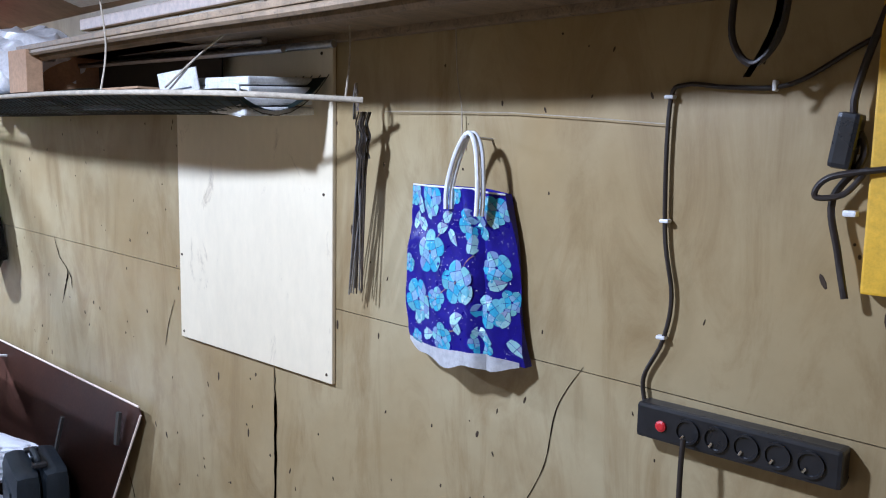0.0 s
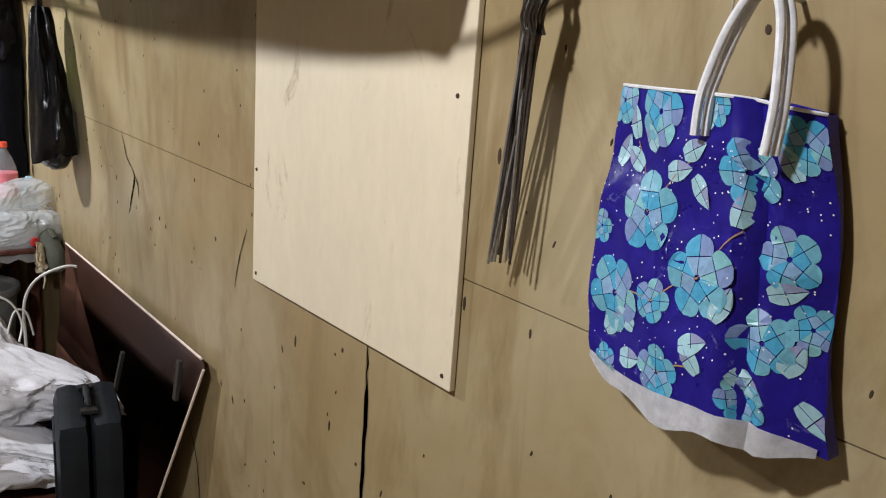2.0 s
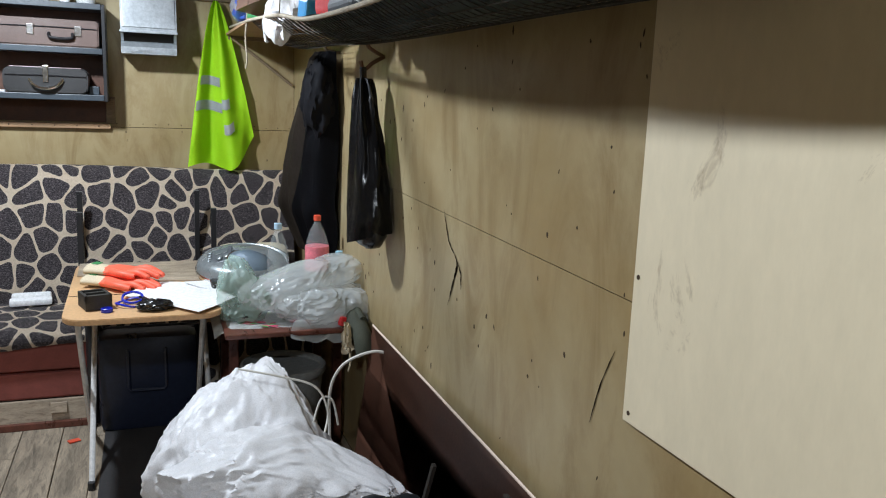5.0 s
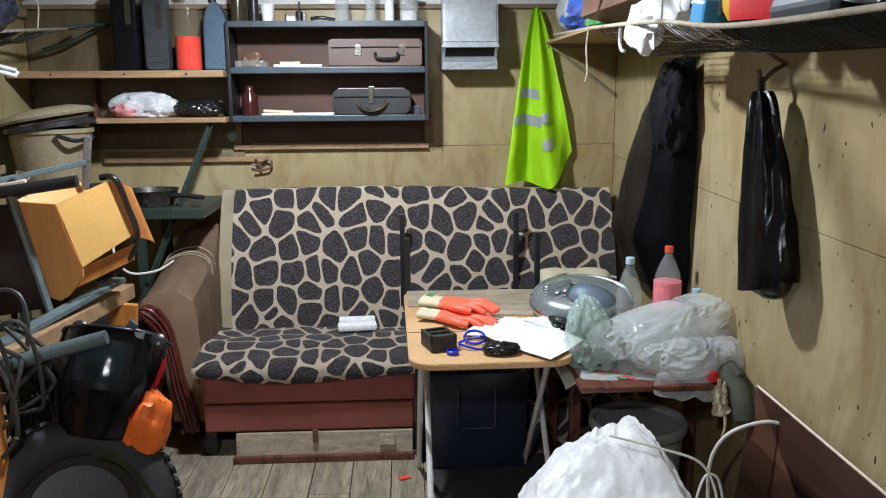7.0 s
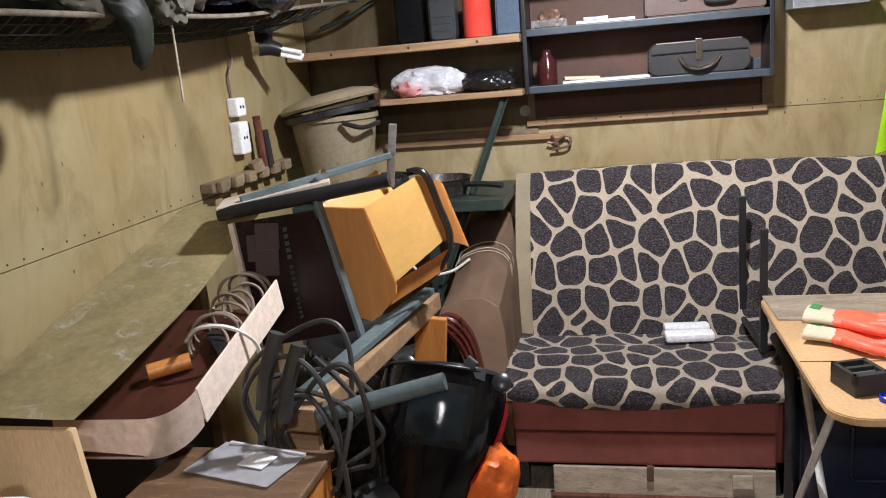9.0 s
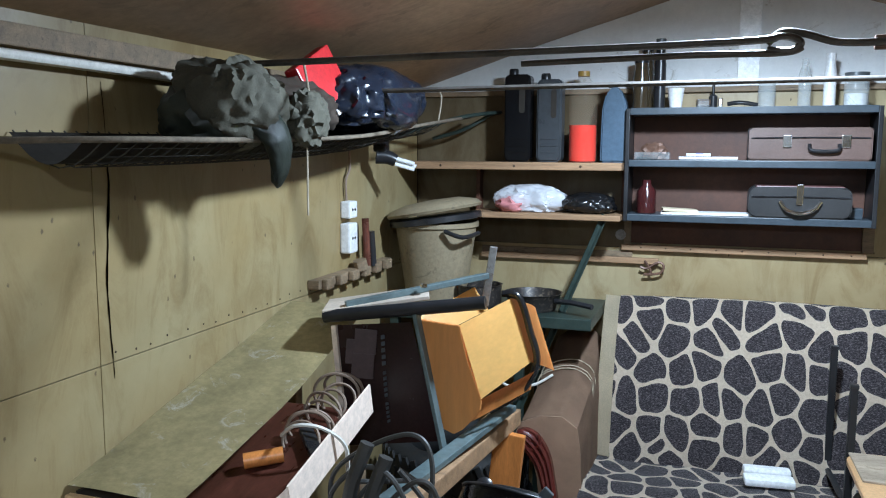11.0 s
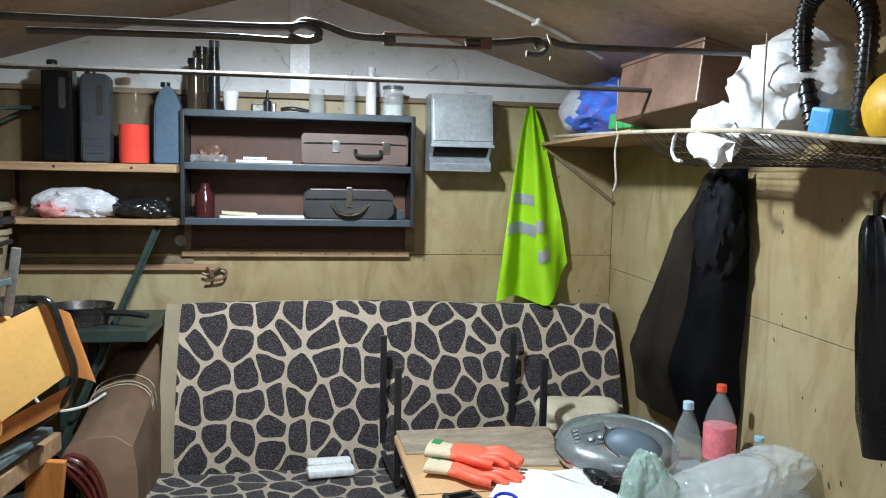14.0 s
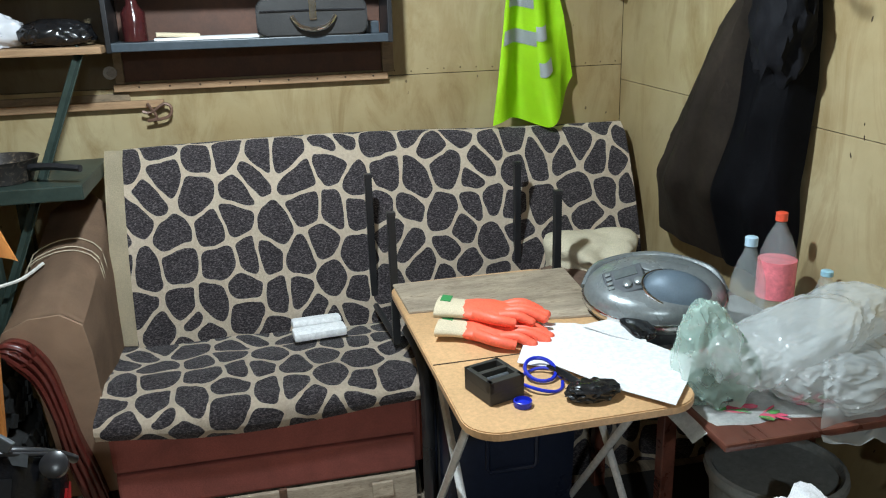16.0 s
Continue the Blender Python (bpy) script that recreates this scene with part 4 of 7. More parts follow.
part("box", tbox(pose(-0.24, -1.28, 1.985, -4, 10, 12), 0.30, 0.42, 0.19, 0.006), RUSTY, bx)
part("lid_lip", tbox(pose(-0.24, -1.28, 1.985, -4, 10, 12) @ Matrix.Translation((0, 0, 0.097)), 0.31, 0.43, 0.012, 0.004), RUSTY, bx)
wb = thing("plastic_bag", -0.22, -1.8, 1.79, "full white carrier bag tied on the net shelf", "bag")
part("bag", lump((-0.22, -1.82, 1.935), (0.14, 0.19, 0.14), 8, 0.16, 4, 4), WHITE_BAG, wb, smooth=True)
part("knot", lump((-0.33, -1.60, 1.83), (0.045, 0.10, 0.075), 9, 0.35, 6, 3), WHITE_BAG, wb, smooth=True)
hs = thing("vacuum_hose", -0.25, -2.07, 1.82, "looped black ribbed vacuum hose on the net shelf", "hose")
P = curve_pts([(-0.30, -2.02, 1.83), (-0.30, -1.96, 2.0), (-0.30, -1.97, 2.12), (-0.29, -2.06, 2.15), (-0.27, -2.14, 2.08), (-0.27, -2.15, 1.95), (-0.27, -2.14, 1.82)], 16)
hb = tube(P, 0.020, 10, n=0)
for p, q in zip(P[::2], P[1::2]):
    tube([p, p + (q - p).normalized() * 0.006], 0.024, 10, hb, n=0)
part("hose", hb, BLACK, hs, smooth=True)
yl = single("yellow_helmet", lump((-0.2, -2.24, 1.86), (0.11, 0.12, 0.10), 2, 0.03, 3, 3), YELLOW, "yellow plastic hard shell on the net shelf", "helmet", smooth=True)
bl = single("blue_packet", tbox(pose(-0.28, -2.06, 1.835, 10, 0, 20), 0.1, 0.06, 0.07, 0.01), surf("sky_blue_plastic", (0.05, 0.32, 0.65), 0.35), "sky blue plastic packet", "packet")
rd = thing("fuel_can", -0.2, -2.5, 1.74, "red plastic canister lying on the net shelf", "canister")
part("body", tbox(pose(-0.20, -2.52, 1.865, 0, 0, 3), 0.24, 0.50, 0.20, 0.05), RED_PL, rd, smooth=True)
part("grip_pad", tbox(pose(-0.30, -2.68, 1.795, 0, 0, 3), 0.08, 0.24, 0.05, 0.02), GREY_PL, rd, "grey pad")
wb2 = single("plastic_bag", lump((-0.22, -3.02, 1.87), (0.14, 0.24, 0.115), 13, 0.24, 5, 4), WHITE_BAG, "crumpled white plastic bags on the net shelf", "bag", smooth=True)
cd = thing("cardboard_box", -0.2, -3.6, 1.73, "open cardboard box lying on its side on the net", "box")
part("panel", tbox(pose(-0.19, -3.62, 1.762, 0, 0, 2), 0.26, 0.72, 0.006, 0.001), CARD, cd)
part("panel", tbox(pose(-0.19, -3.62, 1.895, 0, 0, 2), 0.26, 0.72, 0.006, 0.001), CARD, cd)
part("panel", tbox(pose(-0.19, -3.26, 1.828, 0, 0, 2), 0.26, 0.006, 0.13, 0.001), CARD, cd)
# The back is near-black: the shade inside the open box, put in colour.
part("panel", tbox(pose(-0.06, -3.62, 1.828, 0, 0, 2), 0.006, 0.72, 0.13, 0.001), DARK, cd)
part("flap", tbox(pose(-0.34, -3.33, 1.83, 0, 0, 2), 0.05, 0.13, 0.13, 0.002), CARD, cd)
for k, (x_, z_) in enumerate(((-0.345, 1.885), (-0.31, 1.876))):
    part("split_pole", tube([(x_, FRONT + 0.1, z_), (x_ + 0.006, -5.9, z_ + 0.004), (x_ - 0.008, -4.9, z_ - 0.006), (x_ + 0.004, -4.2, z_ + 0.003), (x_, -3.35, z_)], 0.010 + 0.004 * k, 7, n=6), BATTEN, wall_east, "rough split pole under the ledge", smooth=True)
nw = thing("newspaper", -0.2, -4.25, 1.70, "folded grey newspaper bundle sagging in the net", "newspaper")
for i in range(4):
    part("sheet", tbox(pose(-0.150 + 0.006 * i, -4.21 + 0.010 * (i % 2), 1.712 + 0.022 * i, 4 - i, -3, 1.5 * i - 3), 0.20, 0.40 - 0.02 * i, 0.020, 0.006), NEWS, nw)
part("flap", tbox(pose(-0.262, -4.12, 1.752, -4, -8, 4), 0.004, 0.17, 0.10, 0.001), NEWS, nw)
part("flap", tbox(pose(-0.250, -4.30, 1.728, 6, -6, -5), 0.004, 0.17, 0.075, 0.001), NEWS, nw)
for k in range(6):
    part("print_bar", tbox(pose(-0.2655, -4.12 + 0.008 * (k % 2), 1.715 + 0.013 * k, -4, -8, 4), 0.001, 0.13 - 0.02 * (k % 3), 0.004, 0), GREY_PL, nw)
pp = thing("steel_pipes", -0.1, -4.0, 1.85, "thin steel pipes resting along the wall rail", "pipes")
for i, (x, z) in enumerate(((-0.08, 1.862), (-0.14, 1.85), (-0.11, 1.885))):
    part("pipe", tube([(x, -3.1 - 0.1 * i, z + 0.02), (x + 0.01, -4.5 + 0.12 * i, z)], 0.010 - 0.002 * (i % 2), 8, n=0), STEEL, pp, smooth=True)
lamp_box = thing("strip_light", -0.42, -4.6, 2.02, "white plastic strip light housing under the eaves", "light fitting")
part("housing", tbox(pose(-0.36, -4.2, 2.02, 0, 15, 4), 0.11, 0.9, 0.05, 0.006), WHITE_PL, lamp_box)

# ---- hanging clothes ----
vest = thing("hi_vis_vest", -0.45, -0.06, 1.13, "lime hi-vis vest with silver bands hanging on a nail", "vest")


def vest_xyz(u, v):
    """v from the hem up to the nail."""
    half = 0.012 + 0.175 * (1 - v) ** 0.75
    z0 = 1.13 + 0.16 * max(0, (u - 0.6) / 0.4) ** 1.5 + 0.02 * math.sin(7 * u)
    x = -0.447 + half * (2 * u - 1) + 0.02 * (1 - v)
    y = -0.05 - (0.045 * (1 - v) + 0.012) * (1 + math.sin(10.5 * u + 0.9 + 0.8 * v)) - 0.02 * fold((u, v, 0), 2.2, 5) * (1 - v)
    return Vector((x, y, z0 + (2.045 - z0) * v))


part("fabric", sheet(vest_xyz, 40, 40, 0.006), HIVIS, vest, smooth=True)
for v0, v1, u0, u1 in ((0.335, 0.395, 0.02, 0.54), (0.36, 0.42, 0.54, 0.70), (0.49, 0.545, 0.06, 0.52), (0.21, 0.27, 0.56, 0.74)):
    part("reflective_band", sheet(lambda u, v, a=v0, b=v1, c=u0, d=u1: vest_xyz(c + (d - c) * u, a + (b - a) * v) + Vector((0, -0.008, 0)), 16, 3, 0.001), REFLECT, vest, "silver reflective band", smooth=True)
part("nail", tube([(-0.447, 0, 2.04), (-0.447, -0.06, 2.05)], 0.003, 6, n=0), STEEL, vest)

coat = thing("winter_coats", -0.12, -1.0, 0.72, "dark brown and black winter coats hanging on the wall", "coat")


def coat_xyz(u, v, yc, half0, half1, dep, seed):
    half = half1 + (half0 - half1) * (1 - v) ** 0.7
    a = math.pi * u
    y = yc[0] + (yc[1] - yc[0]) * v + half * math.cos(a)
    x = -0.012 - (dep * (0.35 + 0.65 * (1 - v) ** 0.5)) * math.sin(a) ** 0.7 - 0.026 * fold((u * 1.9, v * 1.1, 0), 1.9, seed) - 0.010 * math.sin(9 * math.pi * u + 3 * v) * (1 - v)
    x *= min(1, 0.45 + 2.2 * v)
    return Vector((min(-0.006, x), y, 0.78 + (1.745 - 0.78) * v))


part("brown_coat", sheet(lambda u, v: coat_xyz(u, v, (-0.78, -1.15), 0.29, 0.03, 0.20, 2), 36, 30, 0.01), COAT_BR, coat, "dark brown leather coat", smooth=True)
part("black_coat", sheet(lambda u, v: coat_xyz(u, v, (-1.05, -1.215), 0.215, 0.06, 0.17, 6), 36, 30, 0.01), COAT_BK, coat, "black coat", smooth=True)
part("hood", lump((-0.095, -1.225, 1.53), (0.07, 0.085, 0.16), 4, 0.22, 5, 4), COAT_BK, coat, "black hood", smooth=True)
part("peg", tube([(0, -1.22, 1.745), (-0.06, -1.22, 1.75), (-0.075, -1.22, 1.78)], 0.007, 6), BATTEN, coat)

bbag = thing("bin_bag", -0.08, -2.1, 1.04, "black bin bag hanging from a metal coat hook", "bag")


def bin_xyz(u, v):
    half = 0.012 + 0.110 * (1 - v) ** 0.55 * (1 - 0.35 * max(0, 0.12 - v) / 0.12)
    a = 2 * math.pi * u
    crease = 0.012 * math.sin(13 * a * 0.5 + 2 * v) * (0.3 + 0.7 * v) + 0.012 * fold((math.cos(a), math.sin(a), v * 2), 1.4, 3)
    y = -1.985 - 0.13 * (1 - v) + (half + crease) * math.cos(a)
    x = -0.085 + (0.02 + 0.055 * (1 - v) ** 0.6 + crease * 0.5) * math.sin(a)
    zb = 1.035 + 0.05 * (0.5 - 0.5 * math.cos(a + 0.6))
    return Vector((min(-0.006, x), y, zb + (1.62 - zb) * v))


bbm = sheet(bin_xyz, 48, 34, 0.002)
lump((-0.085, -2.115, 1.075), (0.05, 0.09, 0.05), 6, 0.1, 4, 3, None, None, bbm)
part("bag", bbm, BINBAG, bbag, smooth=True)
part("hook", tube([(-0.004, -1.955, 1.70), (-0.05, -1.965, 1.675), (-0.085, -1.98, 1.65), (-0.10, -1.985, 1.68)], 0.008, 6), RUSTY, bbag, "rusty coat hook", smooth=True)
part("hook_arm", tube([(-0.004, -1.955, 1.70), (-0.06, -1.955, 1.73), (-0.08, -1.955, 1.77)], 0.007, 6), RUSTY, bbag, smooth=True)
part("tie", tube([(-0.085, -1.98, 1.60), (-0.09, -1.985, 1.66)], 0.012, 6, n=0), BINBAG, bbag)
# ---- shelves on the back wall ----
un = thing("shelf_unit", -1.515, -0.1, 1.34, "blue-grey metal wall shelf unit with red-brown back", "shelf")
for z in (1.495, 1.733, 1.957):
    part("shelf", box(-2.0, -1.03, -0.21, -0.012, z - 0.017, z + 0.013, 0.003), SHELF, un)
for x0, x1 in ((-2.018, -2.0), (-1.03, -1.012)):
    part("side_panel", box(x0, x1, -0.205, -0.002, 1.475, 1.968, 0.003), BLACK_M, un)
part("back_panel", box(-1.998, -1.032, -0.011, -0.002, 1.36, 1.95, 0), BACKBD, un)
part("bottom_rail", box(-2.04, -1.01, -0.03, -0.002, 1.325, 1.352, 0.003), WOOD, un)
part("side_rail", box(-2.03, -1.999, -0.026, -0.002, 1.353, 1.474, 0.003), BATTEN, un)
part("side_rail", box(-1.031, -0.985, -0.026, -0.002, 1.353, 1.5, 0.003), BATTEN, un)
for i in range(9):
    part("nail", lathe([(0.004, 0), (0.003, 0.002), (0, 0.002)], pose(-1.95 + 0.11 * i, -0.03, 1.34, 90, 0, 0), 8), CRACK, un)
rl = thing("wall_rail", -2.3, -0.02, 1.25, "wooden wall rail with a metal bracket", "rail")
part("rail", box(-2.72, -1.87, -0.028, -0.002, 1.262, 1.29, 0.004), WOOD, rl)
part("upper_rail", box(-2.72, -1.99, -0.014, -0.002, 1.29, 1.318, 0.003), BATTEN, rl)
part("bracket", tube([(-1.93, -0.035, 1.28), (-1.90, -0.035, 1.225), (-1.935, -0.035, 1.215), (-1.86, -0.035, 1.225), (-1.845, -0.035, 1.26), (-1.87, -0.035, 1.275), (-1.92, -0.035, 1.245), (-1.95, -0.035, 1.25)], 0.006, 6, n=3), RUSTY, rl, "rusty bent bracket")
part("ring", lathe([(0.024, 0), (0.024, 0.008), (0.012, 0.008), (0.012, 0)], pose(-2.044, -0.03, 1.397, 90, 0, 0), 18), STEEL, rl, "steel washer")

ws = thing("plank_shelf", -2.52, -0.14, 1.47, "two raw wooden plank shelves on the back wall", "shelf")
part("upper_plank", box(-W + 0.01, -2.022, -0.275, -0.004, 1.698, 1.732, 0.004), WOOD, ws)
part("lower_plank", box(-2.72, -2.022, -0.28, -0.004, 1.478, 1.503, 0.004), WOOD, ws)
part("upright", box(-2.045, -2.023, -0.05, -0.004, 1.504, 1.697, 0.002), BACKBD, ws)
part("upright", box(-2.74, -2.72, -0.06, -0.004, 1.45, 1.697, 0.002), BACKBD, ws)
for i, x in enumerate((-2.85, -2.5, -2.2)):
    part("screw", lathe([(0.006, 0), (0.004, 0.002), (0, 0.002)], pose(x, -0.276, 1.715, 90, 0, 0), 8), CRACK, ws)


def canister(name, x0, x1, z1, material, label, spout=True, y=-0.14, dep=0.085):
    c = thing(name, (x0 + x1) / 2, y, 1.732, label, "canister", "bottles on the plank shelf")
    z0, xm, w = 1.733, (x0 + x1) / 2, x1 - x0
    b = prism(rrect(w, z1 - z0 - 0.02, 0.025, 5), pose(xm, y + dep / 2, (z0 + z1 - 0.02) / 2, 90, 0, 0), dep, 0.008)
    part("body", b, material, c, smooth=True)
    part("handle_slot", prism(rrect(w * 0.22, 0.13, 0.012, 4), pose(xm + w * 0.18, y - dep / 2 + 0.004, z1 - 0.13, 90, 0, 0), 0.006), DARK, c)
    part("cap", lathe([(0.022, 0), (0.022, 0.022), (0.018, 0.028), (0, 0.028)], pose(xm - w * 0.22, y, z1 - 0.02)), BLACK, c, smooth=True)
    for k in range(3):
        part("rib", box(x0 + 0.02, x1 - 0.02, y - dep / 2 - 0.003, y - dep / 2 + 0.002, z0 + 0.04 + 0.03 * k, z0 + 0.048 + 0.03 * k, 0.002), material, c)


canister("oil_canister", -2.572, -2.45, 2.15, CAN_BK, "tall black oil canister on a plank shelf")
canister("oil_canister", -2.42, -2.305, 2.125, CAN_GR, "tall dark grey oil canister on a plank shelf")
jb = thing("coolant_bottle", -2.215, -0.14, 1.732, "clear ribbed bottle half full of red coolant", "bottle", "bottles on the plank shelf")
rib = [(0.0, 0.0), (0.062, 0.002), (0.066, 0.012)]
for k in range(9):
    rib += [(0.066, 0.03 + k * 0.03), (0.0635, 0.042 + k * 0.03)]
part("wall", lathe(rib + [(0.064, 0.31), (0.05, 0.35), (0.026, 0.375), (0.025, 0.385)], pose(-2.215, -0.14, 1.733), 24), PET_Y, jb, smooth=True)
part("liquid", lathe([(0.0, 0.003), (0.059, 0.004), (0.061, 0.02), (0.061, 0.165), (0.0, 0.165)], pose(-2.215, -0.14, 1.733), 24), RED_LIQ, jb, "red liquid", smooth=True)
part("cap", lathe([(0.027, 0.382), (0.027, 0.405), (0.0, 0.407)], pose(-2.215, -0.14, 1.733)), surf("ochre_cap", (0.35, 0.22, 0.05), 0.4), jb, smooth=True)
bs = thing("spray_canister", -2.07, -0.14, 1.732, "blue-grey wedge-shaped plastic canister", "canister", "bottles on the plank shelf")
part("body", prism([(-0.058, 0), (0.058, 0), (0.06, 0.02), (0.05, 0.26), (0.02, 0.325), (-0.01, 0.335), (-0.04, 0.30), (-0.056, 0.24), (-0.06, 0.02)], pose(-2.07, -0.10, 1.733, 90, 0, 0), 0.08, 0.008), BLUEGREY, bs, smooth=True)
part("cap", lathe([(0.02, 0), (0.02, 0.02), (0, 0.022)], pose(-2.085, -0.14, 2.062)), BLACK, bs, smooth=True)
pk = thing("plastic_bag", -2.45, -0.15, 1.503, "crumpled white plastic bag with red print", "bag")
part("bag", slack((-2.45, -0.16, 1.562), (0.165, 0.10, 0.07), 21, None, 1.505, 1.1, 5), FILM_W, pk, smooth=True)
part("print", lump((-2.52, -0.19, 1.538), (0.075, 0.075, 0.04), 22, 0.2, 5, 3, 1.505), surf("pink_print", (0.5, 0.2, 0.2), 0.4), pk, smooth=True)
pk2 = single("folded_bag", slack((-2.18, -0.16, 1.548), (0.125, 0.10, 0.05), 31, None, 1.505, 1.0, 5), BINBAG, "folded black plastic bags on the lower plank", "bag", smooth=True)


def suitcase(z, x0, x1, h, mat_, label, roundc):
    s = thing("suitcase", (x0 + x1) / 2, -0.13, z, label, "suitcase")
    xm, w, y0 = (x0 + x1) / 2, x1 - x0, -0.215
    part("body", prism(rrect(w, h, roundc, 6), pose(xm, -0.03, z + h / 2, 90, 0, 0), 0.185, 0.006), mat_, s, smooth=True)
    part("lid_seam", prism(rrect(w + 0.004, h + 0.003, roundc, 6), pose(xm, -0.118, z + h / 2, 90, 0, 0), 0.004), BLACK, s)
    part("piping", tube([(x0 + 0.01, y0 - 0.003, z + h * 0.68), (xm, y0 - 0.004, z + h * 0.70), (x1 - 0.01, y0 - 0.003, z + h * 0.68)], 0.003, 6, n=2), BLACK, s)
    return s, xm, w, y0


s1, xm, w, y0 = suitcase(1.747, -1.51, -1.045, 0.135, LEATHER, "brown leatherette suitcase with chrome locks", 0.012)
for dx in (-0.085, 0.135):
    lk_ = part("lock", box(xm + dx - 0.017, xm + dx + 0.017, y0 - 0.008, y0, 1.80, 1.852, 0.003), CHROME, s1, "chrome lock")
part("handle", tube([(xm - 0.0, y0 - 0.004, 1.812), (xm + 0.005, y0 - 0.02, 1.79), (xm + 0.055, y0 - 0.022, 1.785), (xm + 0.105, y0 - 0.02, 1.79), (xm + 0.11, y0 - 0.004, 1.812)], 0.008, 8), BLACK, s1, smooth=True)
s2, xm, w, y0 = suitcase(1.508, -1.50, -1.105, 0.13, LEATHER_B, "small black leatherette suitcase with chrome clasp", 0.035)
part("lock", box(xm - 0.013, xm + 0.013, y0 - 0.008, y0, 1.565, 1.65, 0.003), CHROME, s2, "chrome clasp")
part("handle", tube([(xm - 0.075, y0 - 0.005, 1.578), (xm - 0.05, y0 - 0.02, 1.545), (xm, y0 - 0.024, 1.532), (xm + 0.05, y0 - 0.02, 1.545), (xm + 0.08, y0 - 0.005, 1.578)], 0.009, 8), CHROME, s2, smooth=True)
part("lid", box(xm - 0.17, xm + 0.17, -0.20, -0.04, 1.632, 1.642, 0.004), surf("maroon_lid", (0.12, 0.05, 0.045), 0.4), s2)


def jar(name, x, y, z, r, h, material, cap, label, cat="bottle", neck=None, shelfgroup="small bottles on the shelf unit"):
    j = thing(name, x, y, z, label, cat, shelfgroup)
    nk = neck or r * 0.8
    part("glass", lathe([(0, 0), (r, 0.002), (r, h * 0.62), (nk, h * 0.8), (nk, h * 0.93)], pose(x, y, z), 16), material, j, smooth=True)
    if cap:
        part("cap", lathe([(nk * 1.1, h * 0.9), (nk * 1.1, h), (0, h * 1.005)], pose(x, y, z), 14), cap, j, smooth=True)
    return j


jar("bottle", -1.965, -0.12, 1.97, 0.036, 0.22, SPOUT, BLACK, "dark amber bottle on the top shelf")
jar("aerosol_can", -1.885, -0.12, 1.97, 0.025, 0.30, BLACK, GREY_PL, "tall black aerosol can with grey cap", "can")
jar("bottle", -1.945, -0.06, 1.97, 0.03, 0.28, SPOUT, BLACK, "tall dark amber bottle behind others")
cup = single("plastic_cup", lathe([(0, 0), (0.026, 0.001), (0.036, 0.085), (0.033, 0.085), (0.024, 0.004), (0, 0.004)], pose(-1.815, -0.13, 1.97), 18), WHITE_PL, "white disposable plastic cup", "cup", smooth=True)
tl = thing("hose_clamps", -1.63, -0.13, 1.97, "small metal valves and a black hose end", "fittings")
part("valve", tbox(pose(-1.70, -0.13, 1.99, 0, 0, 10), 0.06, 0.03, 0.035, 0.008), CHROME, tl)
part("valve", lathe([(0.018, 0), (0.018, 0.05), (0.006, 0.06), (0.006, 0.10)], pose(-1.66, -0.11, 1.97)), BLACK, tl, smooth=True)
part("valve", tbox(pose(-1.63, -0.14, 1.99, 0, 0, 0), 0.02, 0.03, 0.04, 0.005), CHROME, tl)
part("hose_end", tube([(-1.60, -0.13, 1.985), (-1.55, -0.14, 1.99), (-1.48, -0.13, 1.98)], 0.009, 8), BLACK, tl, smooth=True)
jar("drinking_glass", -1.445, -0.10, 1.97, 0.036, 0.12, JARG, None, "brown tinted drinking glass", "glass", 0.034)
jar("bottle", -1.30, -0.12, 1.97, 0.026, 0.21, JARG, None, "slim clear bottle without a cap", "bottle", 0.014)
jar("tube_bottle", -1.205, -0.12, 1.97, 0.024, 0.215, WHITE_PL, WHITE_PL, "white plastic bottle with white cap", "bottle", 0.018)
jj = jar("glass_jar", -1.105, -0.12, 1.97, 0.048, 0.135, JARG, GREY_PL, "glass jar half full of white powder", "jar", 0.043)
part("powder", lathe([(0, 0.003), (0.044, 0.004), (0.044, 0.05), (0, 0.052)], pose(-1.105, -0.12, 1.97), 16), PAPER, jj, "white powder", smooth=True)
tr = thing("parts_tray", -1.90, -0.14, 1.746, "clear plastic tray with small parts", "tray")
part("tray", box(-1.98, -1.83, -0.19, -0.09, 1.747, 1.78, 0.006), PET, tr)
part("parts", lump((-1.90, -0.14, 1.78), (0.05, 0.035, 0.035), 3, 0.3, 8, 3, 1.75), RUSTY, tr)
pn = thing("marker_pens", -1.68, -0.16, 1.746, "white and blue pens lying on the shelf", "pens")
part("pen", tube([(-1.79, -0.17, 1.754), (-1.55, -0.16, 1.754)], 0.007, 8, n=0), WHITE_PL, pn)
part("pen", tube([(-1.76, -0.15, 1.768), (-1.66, -0.155, 1.768)], 0.007, 8, n=0), WHITE_PL, pn)
part("cap", tube([(-1.72, -0.15, 1.768), (-1.69, -0.15, 1.768)], 0.0085, 8, n=0), BLUE_PL, pn)
dk = jar("flask", -1.925, -0.13, 1.508, 0.042, 0.16, surf("dark_red_glass", (0.05, 0.012, 0.012), 0.12), None, "small dark red bottle wrapped in film", "bottle", 0.02)
pp_ = thing("papers", -1.68, -0.13, 1.508, "thin stack of papers and a folded napkin", "papers")
part("paper", tbox(pose(-1.66, -0.13, 1.514, 0, 0, 3), 0.40, 0.12, 0.010, 0.002), PAPER, pp_)
part("napkin", tbox(pose(-1.78, -0.15, 1.527, 0, 3, 8), 0.15, 0.09, 0.014, 0.005), CREAM, pp_)
